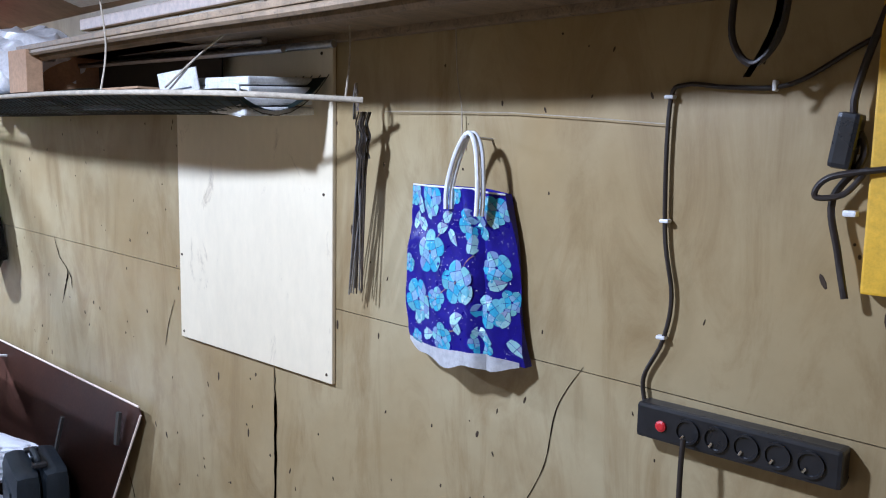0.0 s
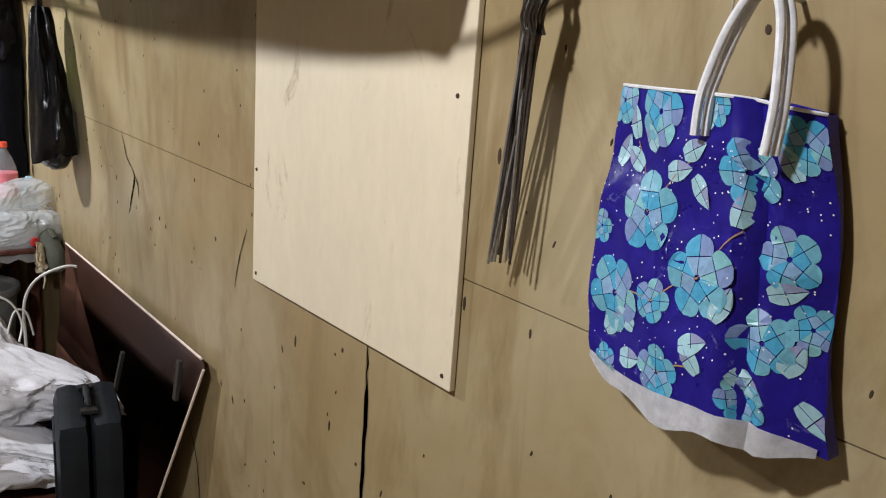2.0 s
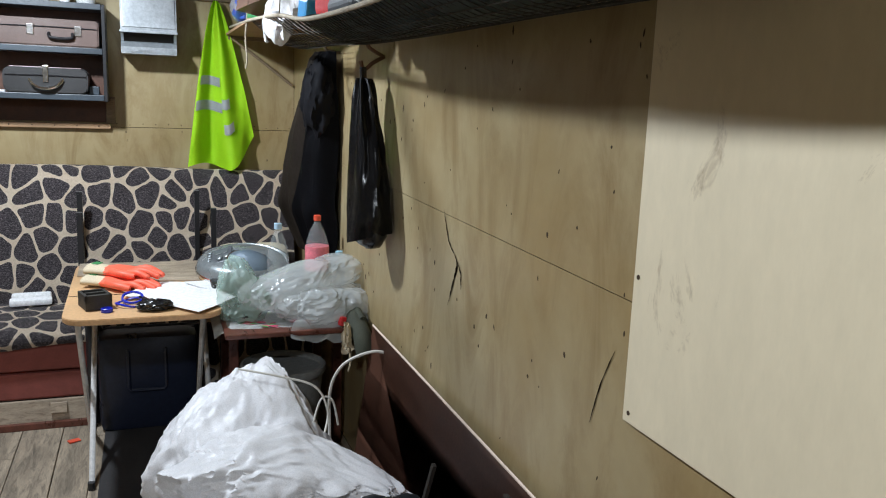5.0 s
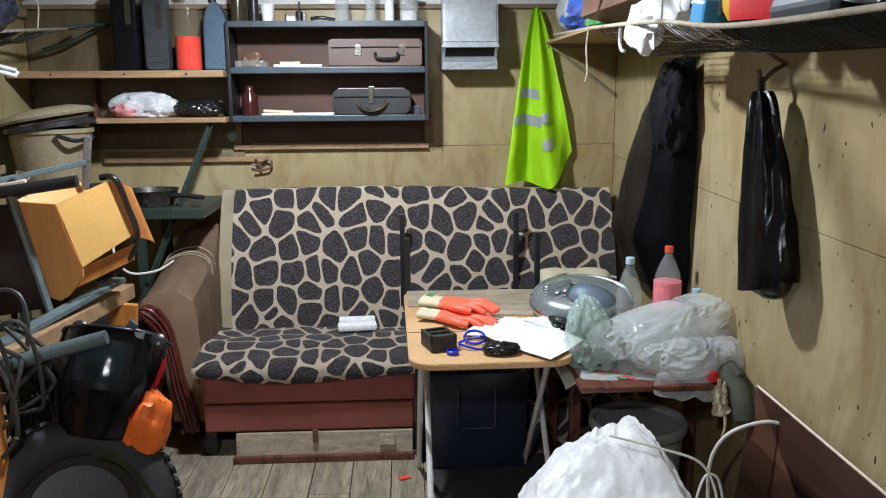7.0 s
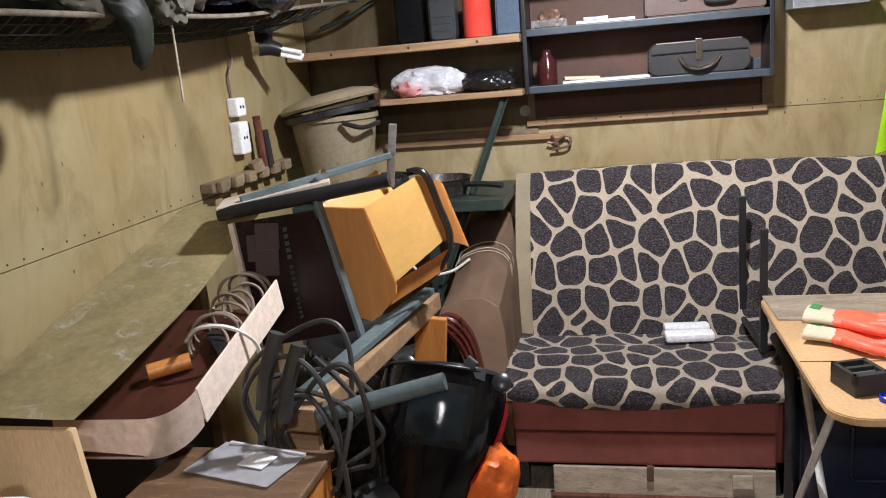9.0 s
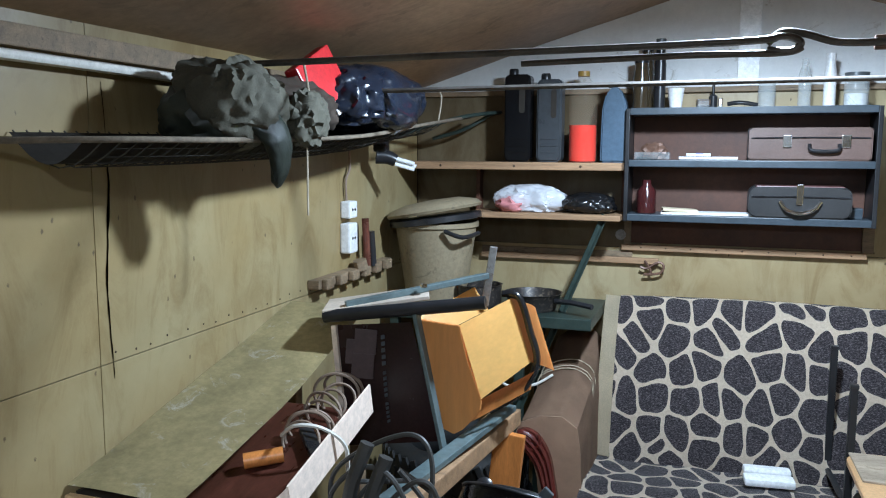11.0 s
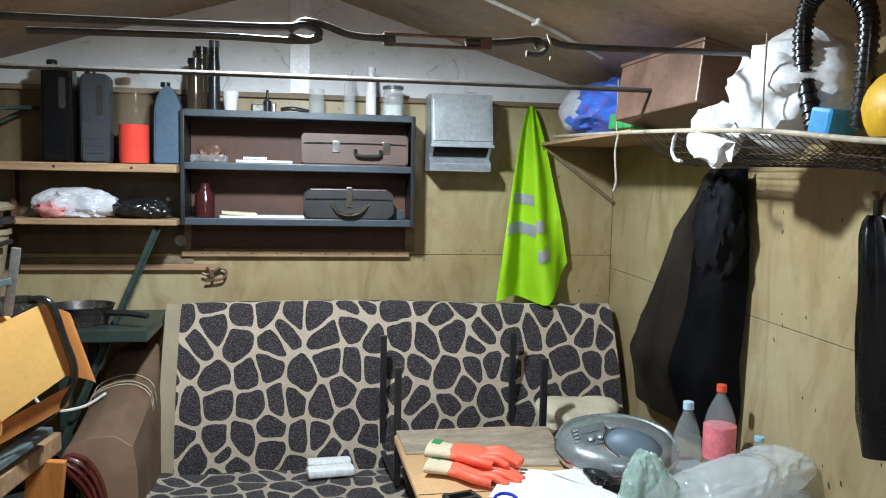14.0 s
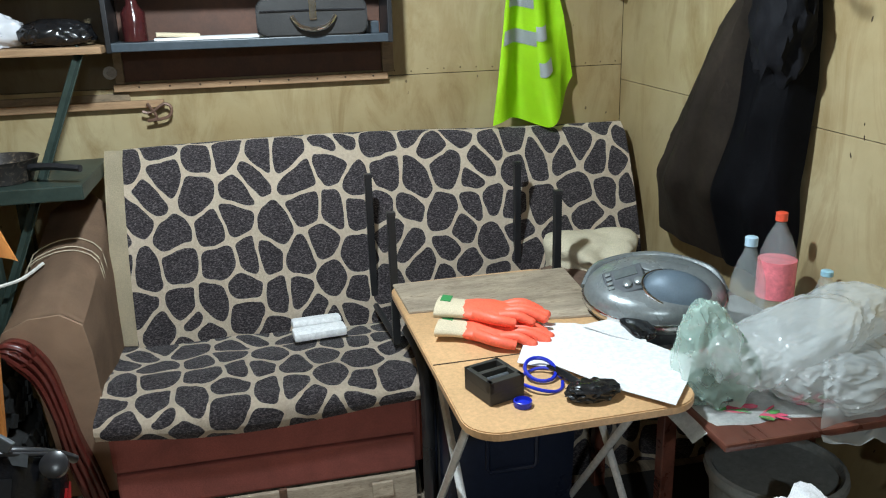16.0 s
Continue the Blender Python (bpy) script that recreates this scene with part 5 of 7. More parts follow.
sm = single("small_box", tbox(pose(-1.08, -0.12, 1.53), 0.05, 0.06, 0.045, 0.004), SHELF, "small dark box at the end of the shelf", "box")

mb = thing("letter_box", -0.8, -0.1, 1.73, "galvanised sheet-metal wall box with sloping lid", "metal box")
own = prism([(0, 0), (-0.17, 0), (-0.17, 0.035), (-0.13, 0.06), (-0.205, 0.115), (-0.205, 0.14), (-0.17, 0.345), (0, 0.345)], pose(-0.94, -0.002, 1.732, 90, 0, 90) @ Matrix.Diagonal((-1, 1, 1, 1)) @ Matrix.Diagonal((-1, 1, 1, 1)), 0.28, 0)
bmesh.ops.recalc_face_normals(own, faces=own.faces)
part("body", own, GALV, mb)
part("lid", tbox(pose(-0.80, -0.195, 1.96, -9, 0, 0), 0.262, 0.006, 0.19, 0.002), GALV, mb, "sloping lid plate")
part("lip", box(-0.945, -0.655, -0.222, -0.20, 1.838, 1.85, 0.002), GALV, mb)
part("tray", box(-0.938, -0.662, -0.172, -0.165, 1.733, 1.765, 0.002), GALV, mb)
# Dark plate over the lit recess; it paints the opening's shade.
part("slot", sheet(lambda u, v: Vector((-0.925 + 0.25 * u, -0.142 - 0.060 * v, 1.796 + 0.045 * v)), 2, 2, 0.002), DARK, mb, "dark plate painted as the shaded slot")

# ---- sofa ----
sofa = thing("sofa", -1.1, -0.5, 0.0, "maroon sofa under a giraffe-patterned fleece cover", "sofa")
part("base", box(-2.06, -0.05, -0.90, -0.12, 0.13, 0.40, 0.02), SOFA_RED, sofa, "maroon base")
part("front_board", box(-2.055, -1.12, -0.925, -0.90, 0.125, 0.25, 0.01), SOFA_RED, sofa)
part("seat_front", box(-2.06, -1.11, -0.935, -0.895, 0.262, 0.42, 0.02), SOFA_RED, sofa)
for x in (-2.04, -1.13, -0.1):
    for y in (-0.86, -0.2):
        part("foot", box(x - 0.025, x + 0.025, y - 0.025, y + 0.025, 0.0, 0.13, 0.006), BLACK, sofa)


def seat_xyz(u, v):
    """v from the front hem over the seat to the crease at the back."""
    x = -2.085 + 2.03 * u
    drop = 0.055 + 0.035 * math.sin(2.2 * u * 3.1) ** 2 * (1 if u < 0.5 else 0.4)
    if v < 0.14:
        k = v / 0.14
        y, z = -0.962 - 0.012 * math.sin(math.pi * k), 0.45 - drop * (1 - k)
    else:
        k = (v - 0.14) / 0.86
        y, z = -0.955 + 0.58 * k, 0.455 + 0.025 * math.sin(math.pi * min(1, k * 1.3)) - 0.01 * k
    z += 0.012 * noise.noise(Vector((x * 3, y * 6, 1))) + 0.010 * fold((x * 0.8, y * 3.5, 0), 1.3, 2) * (1 if v > 0.14 else 0.3)
    return Vector((x, y, z))


part("seat_cover", sheet(seat_xyz, 70, 30, 0.012, None, (2.03, 0.68)), GIRAFFE, sofa, "giraffe-patterned fleece", smooth=True)


def back_xyz(u, v):
    """v from the crease up the front and over the top."""
    x = -2.025 + 1.97 * u
    top = 1.125 + 0.012 * math.sin(5 * u)
    if v < 0.80:
        k = v / 0.8
        y, z = -0.405 + 0.23 * k - 0.035 * math.sin(math.pi * k), 0.44 + (top - 0.04 - 0.44) * k
    elif v < 0.9:
        k = (v - 0.8) / 0.1
        y, z = -0.175 + 0.05 * math.sin(k * 1.57), top - 0.04 + 0.04 * math.sin(k * 1.57)
    else:
        k = (v - 0.9) / 0.1
        y, z = -0.125 + 0.085 * k, top - 0.02 * k * k
    y += 0.010 * noise.noise(Vector((x * 2.4, z * 3, 5))) - 0.006 * fold((x, z * 0.6, 0), 1.5, 7)
    return Vector((x, y, z))


part("back_cover", sheet(back_xyz, 70, 40, 0.012, None, (1.97, 0.86)), GIRAFFE, sofa, "giraffe-patterned fleece", smooth=True)
part("backrest", prism([(-0.385, 0.42), (-0.04, 0.42), (-0.04, 1.055), (-0.125, 1.06), (-0.165, 1.02)], pose(-2.05, 0, 0, 90, 0, 90), 2.0, 0.012), SOFA_BR, sofa)
part("cover_edge", sheet(lambda u, v: back_xyz(0, 0.02 + 0.86 * v) + Vector((-0.072 * u + 0.004, 0.02 * u + 0.004, 0)), 6, 24, 0.006), CREAM, sofa, "plain cream reverse of the cover", smooth=True)
# rolled arm with a carved wooden front
prof = [(-2.075, 0.14), (-2.078, 0.45), (-2.085, 0.62), (-2.10, 0.715), (-2.16, 0.755), (-2.25, 0.75), (-2.325, 0.715), (-2.345, 0.67), (-2.325, 0.63), (-2.28, 0.59), (-2.255, 0.50), (-2.235, 0.30), (-2.22, 0.14)]


def arm_xyz(u, v):
    k = u * (len(prof) - 1)
    i = min(int(k), len(prof) - 2)
    t = k - i
    a, b = prof[i], prof[i + 1]
    x, z = a[0] + (b[0] - a[0]) * t, a[1] + (b[1] - a[1]) * t
    lift = max(0, (z - 0.3) / 0.45) * 0.21 * v ** 1.2
    x += 0.05 * v * (1 if x < -2.2 else 0.0) * max(0, (z - 0.4))
    return Vector((x + 0.003 * noise.noise(Vector((x * 9, v * 4, z * 9))), -0.80 + 0.70 * v, z + lift))


part("arm", sheet(arm_xyz, 48, 20, 0.012), SOFA_BR, sofa, "brown upholstered rolled arm", smooth=True)
part("arm_front", prism([(x, z) for x, z in prof], pose(0, -0.805, 0, 90, 0, 0), 0.012, 0.0), SOFA_BR, sofa)
left_edge = curve_pts([(-2.335, 0.665, 0), (-2.31, 0.625, 0), (-2.255, 0.55, 0), (-2.222, 0.43, 0), (-2.205, 0.28, 0), (-2.165, 0.10, 0)], 5)
right_edge = curve_pts([(-2.095, 0.10, 0), (-2.125, 0.25, 0), (-2.155, 0.36, 0), (-2.175, 0.48, 0), (-2.20, 0.60, 0), (-2.245, 0.675, 0), (-2.295, 0.70, 0), (-2.33, 0.69, 0)], 5)
part("arm_moulding", prism([(p.x, p.y) for p in left_edge + right_edge], pose(0, -0.818, 0, 90, 0, 0), 0.03, 0.0), ARM_RED, sofa, "glossy carved wooden arm front", smooth=True)
for side_ in (0.22, 0.5, 0.78):
    ridge = [Vector((lo_.x + (hi_.x - lo_.x) * side_, -0.848, lo_.y + (hi_.y - lo_.y) * side_)) for lo_, hi_ in zip(left_edge[1:], [right_edge[::-1][int(k * (len(right_edge) - 1) / (len(left_edge) - 1))] for k in range(1, len(left_edge))])]
    part("carved_ridge", tube(ridge, 0.011, 8, n=2), ARM_RED, sofa, "glossy carved wooden ridge", smooth=True)
part("scroll", tube([(-2.285 + (0.006 + 0.0045 * k) * math.cos(0.7 * k), -0.85, 0.655 + (0.006 + 0.0040 * k) * math.sin(0.7 * k)) for k in range(11)], 0.008, 8, n=3), ARM_RED, sofa, "glossy carved scroll", smooth=True)
for v in (0.50, 0.53, 0.60):
    part("stitching", tube([arm_xyz(u / 16, v) + Vector((-0.004, 0, 0.008)) for u in range(2, 11)], 0.0022, 5, n=2), STITCH, sofa)
fb = thing("floor_plank_box", -1.52, -0.9, 0.0, "shallow wooden board box on the floor below the sofa", "board")
part("plank", box(-1.925, -1.12, -0.99, -0.965, 0.0, 0.03, 0.003), WOOD_DK, fb)
part("plank", tbox(pose(-1.52, -0.945, 0.066, -8, 0, 0), 0.79, 0.02, 0.118, 0.004), LAM_OLD, fb)
part("hinge", tbox(pose(-1.56, -0.962, 0.115, 0, 0, 0), 0.025, 0.014, 0.06, 0.003), RUSTY, fb)
part("hinge", tbox(pose(-1.24, -0.965, 0.09, -8, 0, 0), 0.07, 0.016, 0.05, 0.003), LAM_OLD, fb)
pw = single("pillow", lump((-0.30, -0.42, 0.63), (0.17, 0.13, 0.10), 5, 0.07, 3, 5, None, lambda p: p * (1 + 0.32 * abs(math.sin(2 * math.atan2(p.z / 0.10, p.x / 0.17))) ** 3)), CREAM_P, "cream pillow crumpled in the sofa corner", "pillow", smooth=True)
pb = single("cushion", lump((-0.42, -0.5, 0.54), (0.16, 0.14, 0.08), 8, 0.14, 3, 3, 0.47), surf("brown_cushion", (0.16, 0.10, 0.07), 0.9), "brown cushion on the sofa seat", "cushion", smooth=True)
pc = thing("wet_wipes", -1.40, -0.52, 0.48, "two white wipe packets on the sofa seat", "packet")
part("packet", tbox(pose(-1.385, -0.55, 0.498, 0, 0, 6), 0.19, 0.075, 0.032, 0.012), PAPER, pc, smooth=True)
part("packet", tbox(pose(-1.39, -0.47, 0.508, -8, 0, 4), 0.18, 0.07, 0.03, 0.012), PAPER, pc, smooth=True)

st = thing("upturned_stool", -0.86, -0.56, 0.47, "upturned black steel stool frame on the sofa", "stool")
for (x, y, zt) in ((-1.158, -0.375, 1.01), (-1.135, -0.735, 0.955), (-0.582, -0.36, 1.012), (-0.515, -0.62, 0.952)):
    lg = part("leg", tbox(pose(x, y, (zt + 0.50) / 2), 0.026, 0.026, zt - 0.50, 0.003), BLACK_M, st)
    part("end_cap", tbox(pose(x, y, zt + 0.004), 0.029, 0.029, 0.014, 0.003), BLACK, lg)
for a, b in (((-1.158, -0.375), (-1.135, -0.735)), ((-0.582, -0.36), (-0.515, -0.62)), ((-1.158, -0.375), (-0.582, -0.36)), ((-1.135, -0.735), (-0.515, -0.62))):
    part("rail", tube([(a[0], a[1], 0.512), (b[0], b[1], 0.512)], 0.012, 6, n=0), BLACK_M, st)
ch = thing("folding_chair", -1.1, -1.0, 0.0, "black plastic folding chair frame leaning by the sofa", "chair")
part("side_frame", tube([(-1.115, -0.86, 0.60), (-1.10, -0.985, 0.57), (-1.09, -1.01, 0.45), (-1.09, -1.01, 0.2), (-1.09, -1.01, 0.02)], 0.022, 8), BLACK, ch, smooth=True)
part("side_frame", tube([(-1.06, -0.98, 0.48), (-1.05, -1.02, 0.42), (-1.05, -1.02, 0.1), (-1.05, -1.02, 0.02)], 0.015, 8), BLACK, ch, smooth=True)

tub = thing("storage_tub", -0.86, -1.12, 0.0, "dark navy plastic storage tub on its side under the table", "tub")
part("body", tbox(pose(-0.845, -1.05, 0.235, 4, 0, 0), 0.43, 0.16, 0.46, 0.04), NAVY, tub, smooth=True)
part("rim", tbox(pose(-0.845, -0.975, 0.235, 4, 0, 0), 0.46, 0.03, 0.47, 0.012), NAVY, tub)
part("embossed_rib", tube([(-0.93, -1.145, 0.40), (-0.93, -1.138, 0.22), (-0.92, -1.136, 0.205), (-0.78, -1.136, 0.205), (-0.77, -1.138, 0.22), (-0.77, -1.145, 0.40)], 0.008, 6, n=0), NAVY, tub, smooth=True)

# ---- folding table and what lies on it ----
TZ = 0.713
tab = thing("folding_table", -0.86, -1.28, 0.0, "small folding table with tan top and white tube legs", "table")
part("tabletop", prism(rrect(0.575, 1.03, 0.085, 8), pose(-0.860, -1.235, TZ - 0.022, 0, 0, 1), 0.022, 0.003), LAM, tab, "tan laminate top with rounded corners")
part("top_leaf", prism([(-1.142, -0.745), (-0.54, -0.755), (-0.578, -1.195), (-0.83, -1.16), (-0.93, -1.02), (-1.135, -1.01)], pose(0, 0, TZ - 0.001), 0.008, 0.002), LAM_OLD, tab, "weathered grey board leaf")
part("leaf_joint", tbox(pose(-0.99, -1.375, TZ + 0.0005, 0, 0, 1), 0.30, 0.004, 0.002, 0), CRACK, tab)
for x in (-1.095, -0.63):
    part("leg", tube([(x, -1.60, TZ - 0.03), (x - 0.005, -1.06, 0.0)], 0.0115, 8, n=0), LEG_W, tab, smooth=True)
    part("leg", tube([(x + 0.03, -0.92, TZ - 0.03), (x + 0.03, -1.66, 0.0)], 0.0115, 8, n=0), LEG_W, tab, smooth=True)
for x in (-1.066, -0.60):
    part("foot_cap", lathe([(0.014, 0), (0.014, 0.03), (0, 0.03)], pose(x, -1.655, 0.0), 10), BLACK, tab)

gl = thing("rubber_gloves", -0.93, -1.17, TZ, "pair of orange rubber gloves with white cuffs", "gloves", "")
for k, (gx, gy, gz, ga) in enumerate(((-0.955, -1.245, 0.022, -28), (-0.945, -1.185, 0.058, -24))):
    mg = pose(gx, gy, TZ + gz, 0, 2, ga)
    hand = B()
    lump((0.0, 0, 0), (0.095, 0.062, 0.024), 4 + k, 0.07, 4, 4, None, None, hand)
    for n_, (fy, fl) in enumerate(((-0.046, 0.135), (-0.016, 0.168), (0.016, 0.172), (0.044, 0.150))):
        tube([(0.05, fy * 0.85, 0.002), (0.5 * (0.05 + fl), fy, 0.010 + 0.004 * (n_ % 2)), (fl, fy * 1.05, -0.004)], 0.0165, 10, hand, taper=0.8)
        lump((fl, fy * 1.05, -0.004), (0.015, 0.0135, 0.0135), 2, 0.02, 3, 2, None, None, hand)
    tube([(-0.02, -0.05, 0.006), (0.04, -0.082, 0.008), (0.095, -0.078, 0.0)], 0.018, 10, hand, taper=0.75)
    bmesh.ops.transform(hand, matrix=mg, verts=hand.verts)
    glove = part("glove", hand, ORANGE_GL, gl, "crumpled orange rubber glove", smooth=True)
    cuff = lathe([(0.054, -0.02), (0.056, 0.02), (0.062, 0.055), (0.065, 0.068), (0.058, 0.068), (0.05, 0.02)], mg @ pose(-0.07, 0, 0, 0, -90, 0) @ Matrix.Diagonal((0.36, 1, 1, 1)), 24)
    part("cuff", cuff, CREAM, glove, "white knitted cuff", smooth=True)
    part("print_patch", tbox(mg @ pose(-0.115, 0.015, 0.0225, 0, 3, 0), 0.03, 0.045, 0.002, 0.0005), GREEN_PR, glove, "dark green printed patch")
bc = thing("black_box", -1.03, -1.565, TZ, "small matt black box with two open slots", "box")
mbx = pose(-1.03, -1.565, TZ, 0, 0, 18)
part("body", tbox(mbx @ pose(0, 0, 0.017), 0.098, 0.112, 0.032, 0.003), BOX_GR, bc)
for x0_, y0_, sx_, sy_ in ((0, 0.050, 0.098, 0.012), (0, -0.046, 0.098, 0.020), (-0.043, 0, 0.012, 0.112), (0.043, 0, 0.012, 0.112), (0, 0.006, 0.086, 0.014)):
    part("side_wall", tbox(mbx @ pose(x0_, y0_, 0.0455), sx_, sy_, 0.028, 0.002), BOX_GR, bc)
part("roller", tube([mbx @ Vector((-0.03, -0.014, 0.046)), mbx @ Vector((0.03, -0.014, 0.046))], 0.007, 10, n=0), GREY_PL, bc, "grey plastic roller", smooth=True)
part("hole", lathe([(0.007, 0), (0.007, 0.001), (0, 0.001)], mbx @ pose(0.049, -0.02, 0.03, 0, 90, 0), 12), DARK, bc)
bcap = single("bottle_cap", lathe([(0.021, 0), (0.022, 0.004), (0.022, 0.014), (0.019, 0.016), (0.018, 0.006), (0, 0.006)], pose(-0.985, -1.648, TZ + 0.001), 20), BLUE_PL, "blue plastic bottle cap", "cap", smooth=True)
gg = thing("blue_goggles_strap", -0.87, -1.50, TZ, "blue and black coiled plastic cord", "cord")
part("loop", tube([(-0.905 + 0.052 * math.cos(a), -1.55 + 0.062 * math.sin(a), TZ + 0.008 + 0.006 * math.sin(2 * a)) for a in [k * 0.55 for k in range(12)]], 0.0042, 6), BLUE_PL, gg, smooth=True)
part("loop", tube([(-0.895 + 0.038 * math.cos(a), -1.515 + 0.042 * math.sin(a), TZ + 0.020 + 0.012 * math.sin(a)) for a in [k * 0.55 for k in range(13)]], 0.005, 6), BLUE_PL, gg, smooth=True)
for k in range(3):
    part("cord", tube([(-0.87 + 0.006 * k, -1.50, TZ + 0.018), (-0.85 + 0.004 * k, -1.56, TZ + 0.016 + 0.003 * k), (-0.83 + 0.008 * k, -1.63, TZ + 0.016)], 0.005, 6), BINBAG, gg, "black cord", smooth=True)
part("knot", lump((-0.815, -1.655, TZ + 0.02), (0.058, 0.036, 0.022), 6, 0.22, 5, 4, TZ + 0.002), BINBAG, gg, "black film knot", smooth=True)
cdp = thing("white_card", -0.72, -1.45, TZ, "torn white card sheets on the table", "card")
part("sheet", prism([(-0.785, -1.217), (-0.86, -1.30), (-0.934, -1.447), (-0.90, -1.475), (-0.841, -1.50), (-0.76, -1.64), (-0.657, -1.762), (-0.57, -1.66), (-0.499, -1.553), (-0.57, -1.40), (-0.63, -1.30), (-0.70, -1.245)], pose(0, 0, TZ + 0.012), 0.0015, 0), PAPER, cdp, "white top sheet")
part("backing", prism([(-0.78, -1.24), (-0.92, -1.45), (-0.83, -1.51), (-0.655, -1.758), (-0.505, -1.553), (-0.64, -1.31)], pose(0, 0, TZ + 0.007), 0.0045, 0), CARD, cdp, "brown corrugated backing")
part("sheet", prism([(-0.69, -1.285), (-0.60, -1.262), (-0.505, -1.266), (-0.53, -1.35), (-0.568, -1.441), (-0.64, -1.36)], pose(0, 0, TZ + 0.018, 1, 2, 0), 0.003, 0), PAPER, cdp)
part("film_scrap", slack((-0.545, -1.33, TZ + 0.018), (0.04, 0.10, 0.02), 9, None, TZ + 0.002, 1.4, 4), BINBAG, cdp, "black film scrap", smooth=True)

# ---- low side table ----
RZ = 0.645
rt = thing("side_table", -0.28, -1.4, 0.0, "low dark red-brown side table against the wall", "table")
part("tabletop", box(-0.565, -0.012, -1.83, -0.95, RZ - 0.02, RZ, 0.006), WOOD_DK, rt)
for x in (-0.50, -0.05):
    for y in (-1.45, -1.0):
        part("leg", box(x - 0.02, x + 0.02, y - 0.02, y + 0.02, 0, RZ - 0.03, 0.004), WOOD_DK, rt)
part("apron", box(-0.54, -0.03, -1.02, -0.99, 0.45, RZ - 0.031, 0.004), WOOD_DK, rt)


def cloth_xyz(u, v):
    x, y = -0.60 + 0.58 * u, -1.80 + 0.80 * v
    drop = max(0, (-0.555 - x)) * 0.8 + max(0, (-1.79 - y)) * 0.5
    return Vector((x + 0.015 * v * (1 - u) + 0.05 * u * (1 - v) , y + 0.05 * (1 - u) * (1 - v), RZ + 0.004 - drop + 0.004 * noise.noise(Vector((x * 9, y * 9, 0)))))


tc_ = thing("oilcloth", -0.3, -1.4, RZ, "white oilcloth printed with red roses", "tablecloth")
part("cloth", sheet(cloth_xyz, 20, 24, 0.002), CLOTH_W, tc_, smooth=True)
for cx, cy, s in ((0.22, 0.10, 1.0), (0.34, 0.04, 0.8), (0.14, 0.16, 0.5), (0.55, 0.08, 0.9), (0.12, 0.45, 0.8), (0.2, 0.7, 0.9), (0.45, 0.5, 1)):
    ros = B()
    for k in range(11):
        a, rr = rnd.uniform(0, 6.28), 0.045 * s * math.sqrt(rnd.random())
        c0 = Vector((cx + rr * math.cos(a) / 0.58, cy + rr * math.sin(a) / 0.8))
        ring = []
        for j in range(7):
            b = 2 * math.pi * j / 7
            uu, vv = c0.x + 0.020 * s * math.cos(b) / 0.58, c0.y + 0.014 * s * math.sin(b + a) / 0.8
            ring.append(ros.verts.new(cloth_xyz(min(1, max(0, uu)), min(1, max(0, vv))) + Vector((0, 0, 0.0016 + 0.0003 * k))))
        ros.faces.new(ring)
    part("rose", ros, ROSES, tc_, "red rose print")

bmx = thing("boombox", -0.42, -1.2, RZ, "silver oval portable CD radio", "radio")
mB = pose(-0.425, -1.19, RZ + 0.045, 19, 0, -24) @ Matrix.Diagonal((0.76, 0.76, 1.12, 1))
oval = Matrix.Diagonal((1.18, 0.86, 1, 1))
part("base", lathe([(0, -0.015), (0.17, -0.012), (0.205, 0.02), (0.214, 0.05)], mB @ oval, 40), GREY_PL, bmx, "dark grey lower shell", smooth=True)
part("body", lathe([(0.214, 0.05), (0.228, 0.062), (0.230, 0.085), (0.222, 0.105), (0.205, 0.120), (0.17, 0.132), (0.10, 0.140), (0, 0.143)], mB @ oval, 40), SILVER, bmx, "silver upper shell", smooth=True)
part("side_band", lathe([(0.229, 0.068), (0.235, 0.074), (0.235, 0.083), (0.229, 0.089)], mB @ oval, 40), CHROME, bmx, "bright silver trim", smooth=True)
part("speaker", lathe([(0.0, 0.046), (0.05, 0.040), (0.085, 0.020), (0.10, -0.004)], mB @ pose(0.085, -0.065, 0.128, 10, 10, 0) @ Matrix.Diagonal((1.35, 0.85, 1, 1)), 32), SILVER_D, bmx, "blue-grey domed speaker grille", smooth=True)
ring_s = mB @ pose(0.085, -0.065, 0.129, 10, 10, 0)
part("bezel", tube([ring_s @ Vector((0.138 * math.cos(a), 0.087 * math.sin(a), 0.002)) for a in [0.3 * k for k in range(22)]], 0.005, 8, n=2), CHROME, bmx, "bright silver bezel", smooth=True)
mP = mB @ pose(-0.115, -0.035, 0.139, 8, -10, 12)
part("control_panel", tbox(mP, 0.15, 0.12, 0.012, 0.005), GREY_PL, bmx, "grey control panel")
part("display", tbox(mP @ Matrix.Translation((0.01, 0.028, 0.007)), 0.085, 0.036, 0.003, 0.001), LCD, bmx, "grey display window")
for k in range(2):
    part("dial", lathe([(0.017, 0), (0.017, 0.007), (0.012, 0.009), (0, 0.009)], mP @ pose(0.005 + 0.042 * k, -0.028, 0.006), 18), SILVER, bmx, smooth=True)
for k in range(4):
    part("button", tbox(mP @ pose(-0.056, 0.038 - 0.022 * k, 0.008), 0.022, 0.012, 0.006, 0.002), SILVER, bmx)
part("cd_lid", lathe([(0.0, 0.010), (0.075, 0.007), (0.088, 0.0), (0.088, -0.010)], mB @ pose(0.03, 0.085, 0.133, -10, 3, 0) @ Matrix.Diagonal((1.3, 0.8, 1, 1)), 28), SILVER, bmx, "silver CD lid", smooth=True)
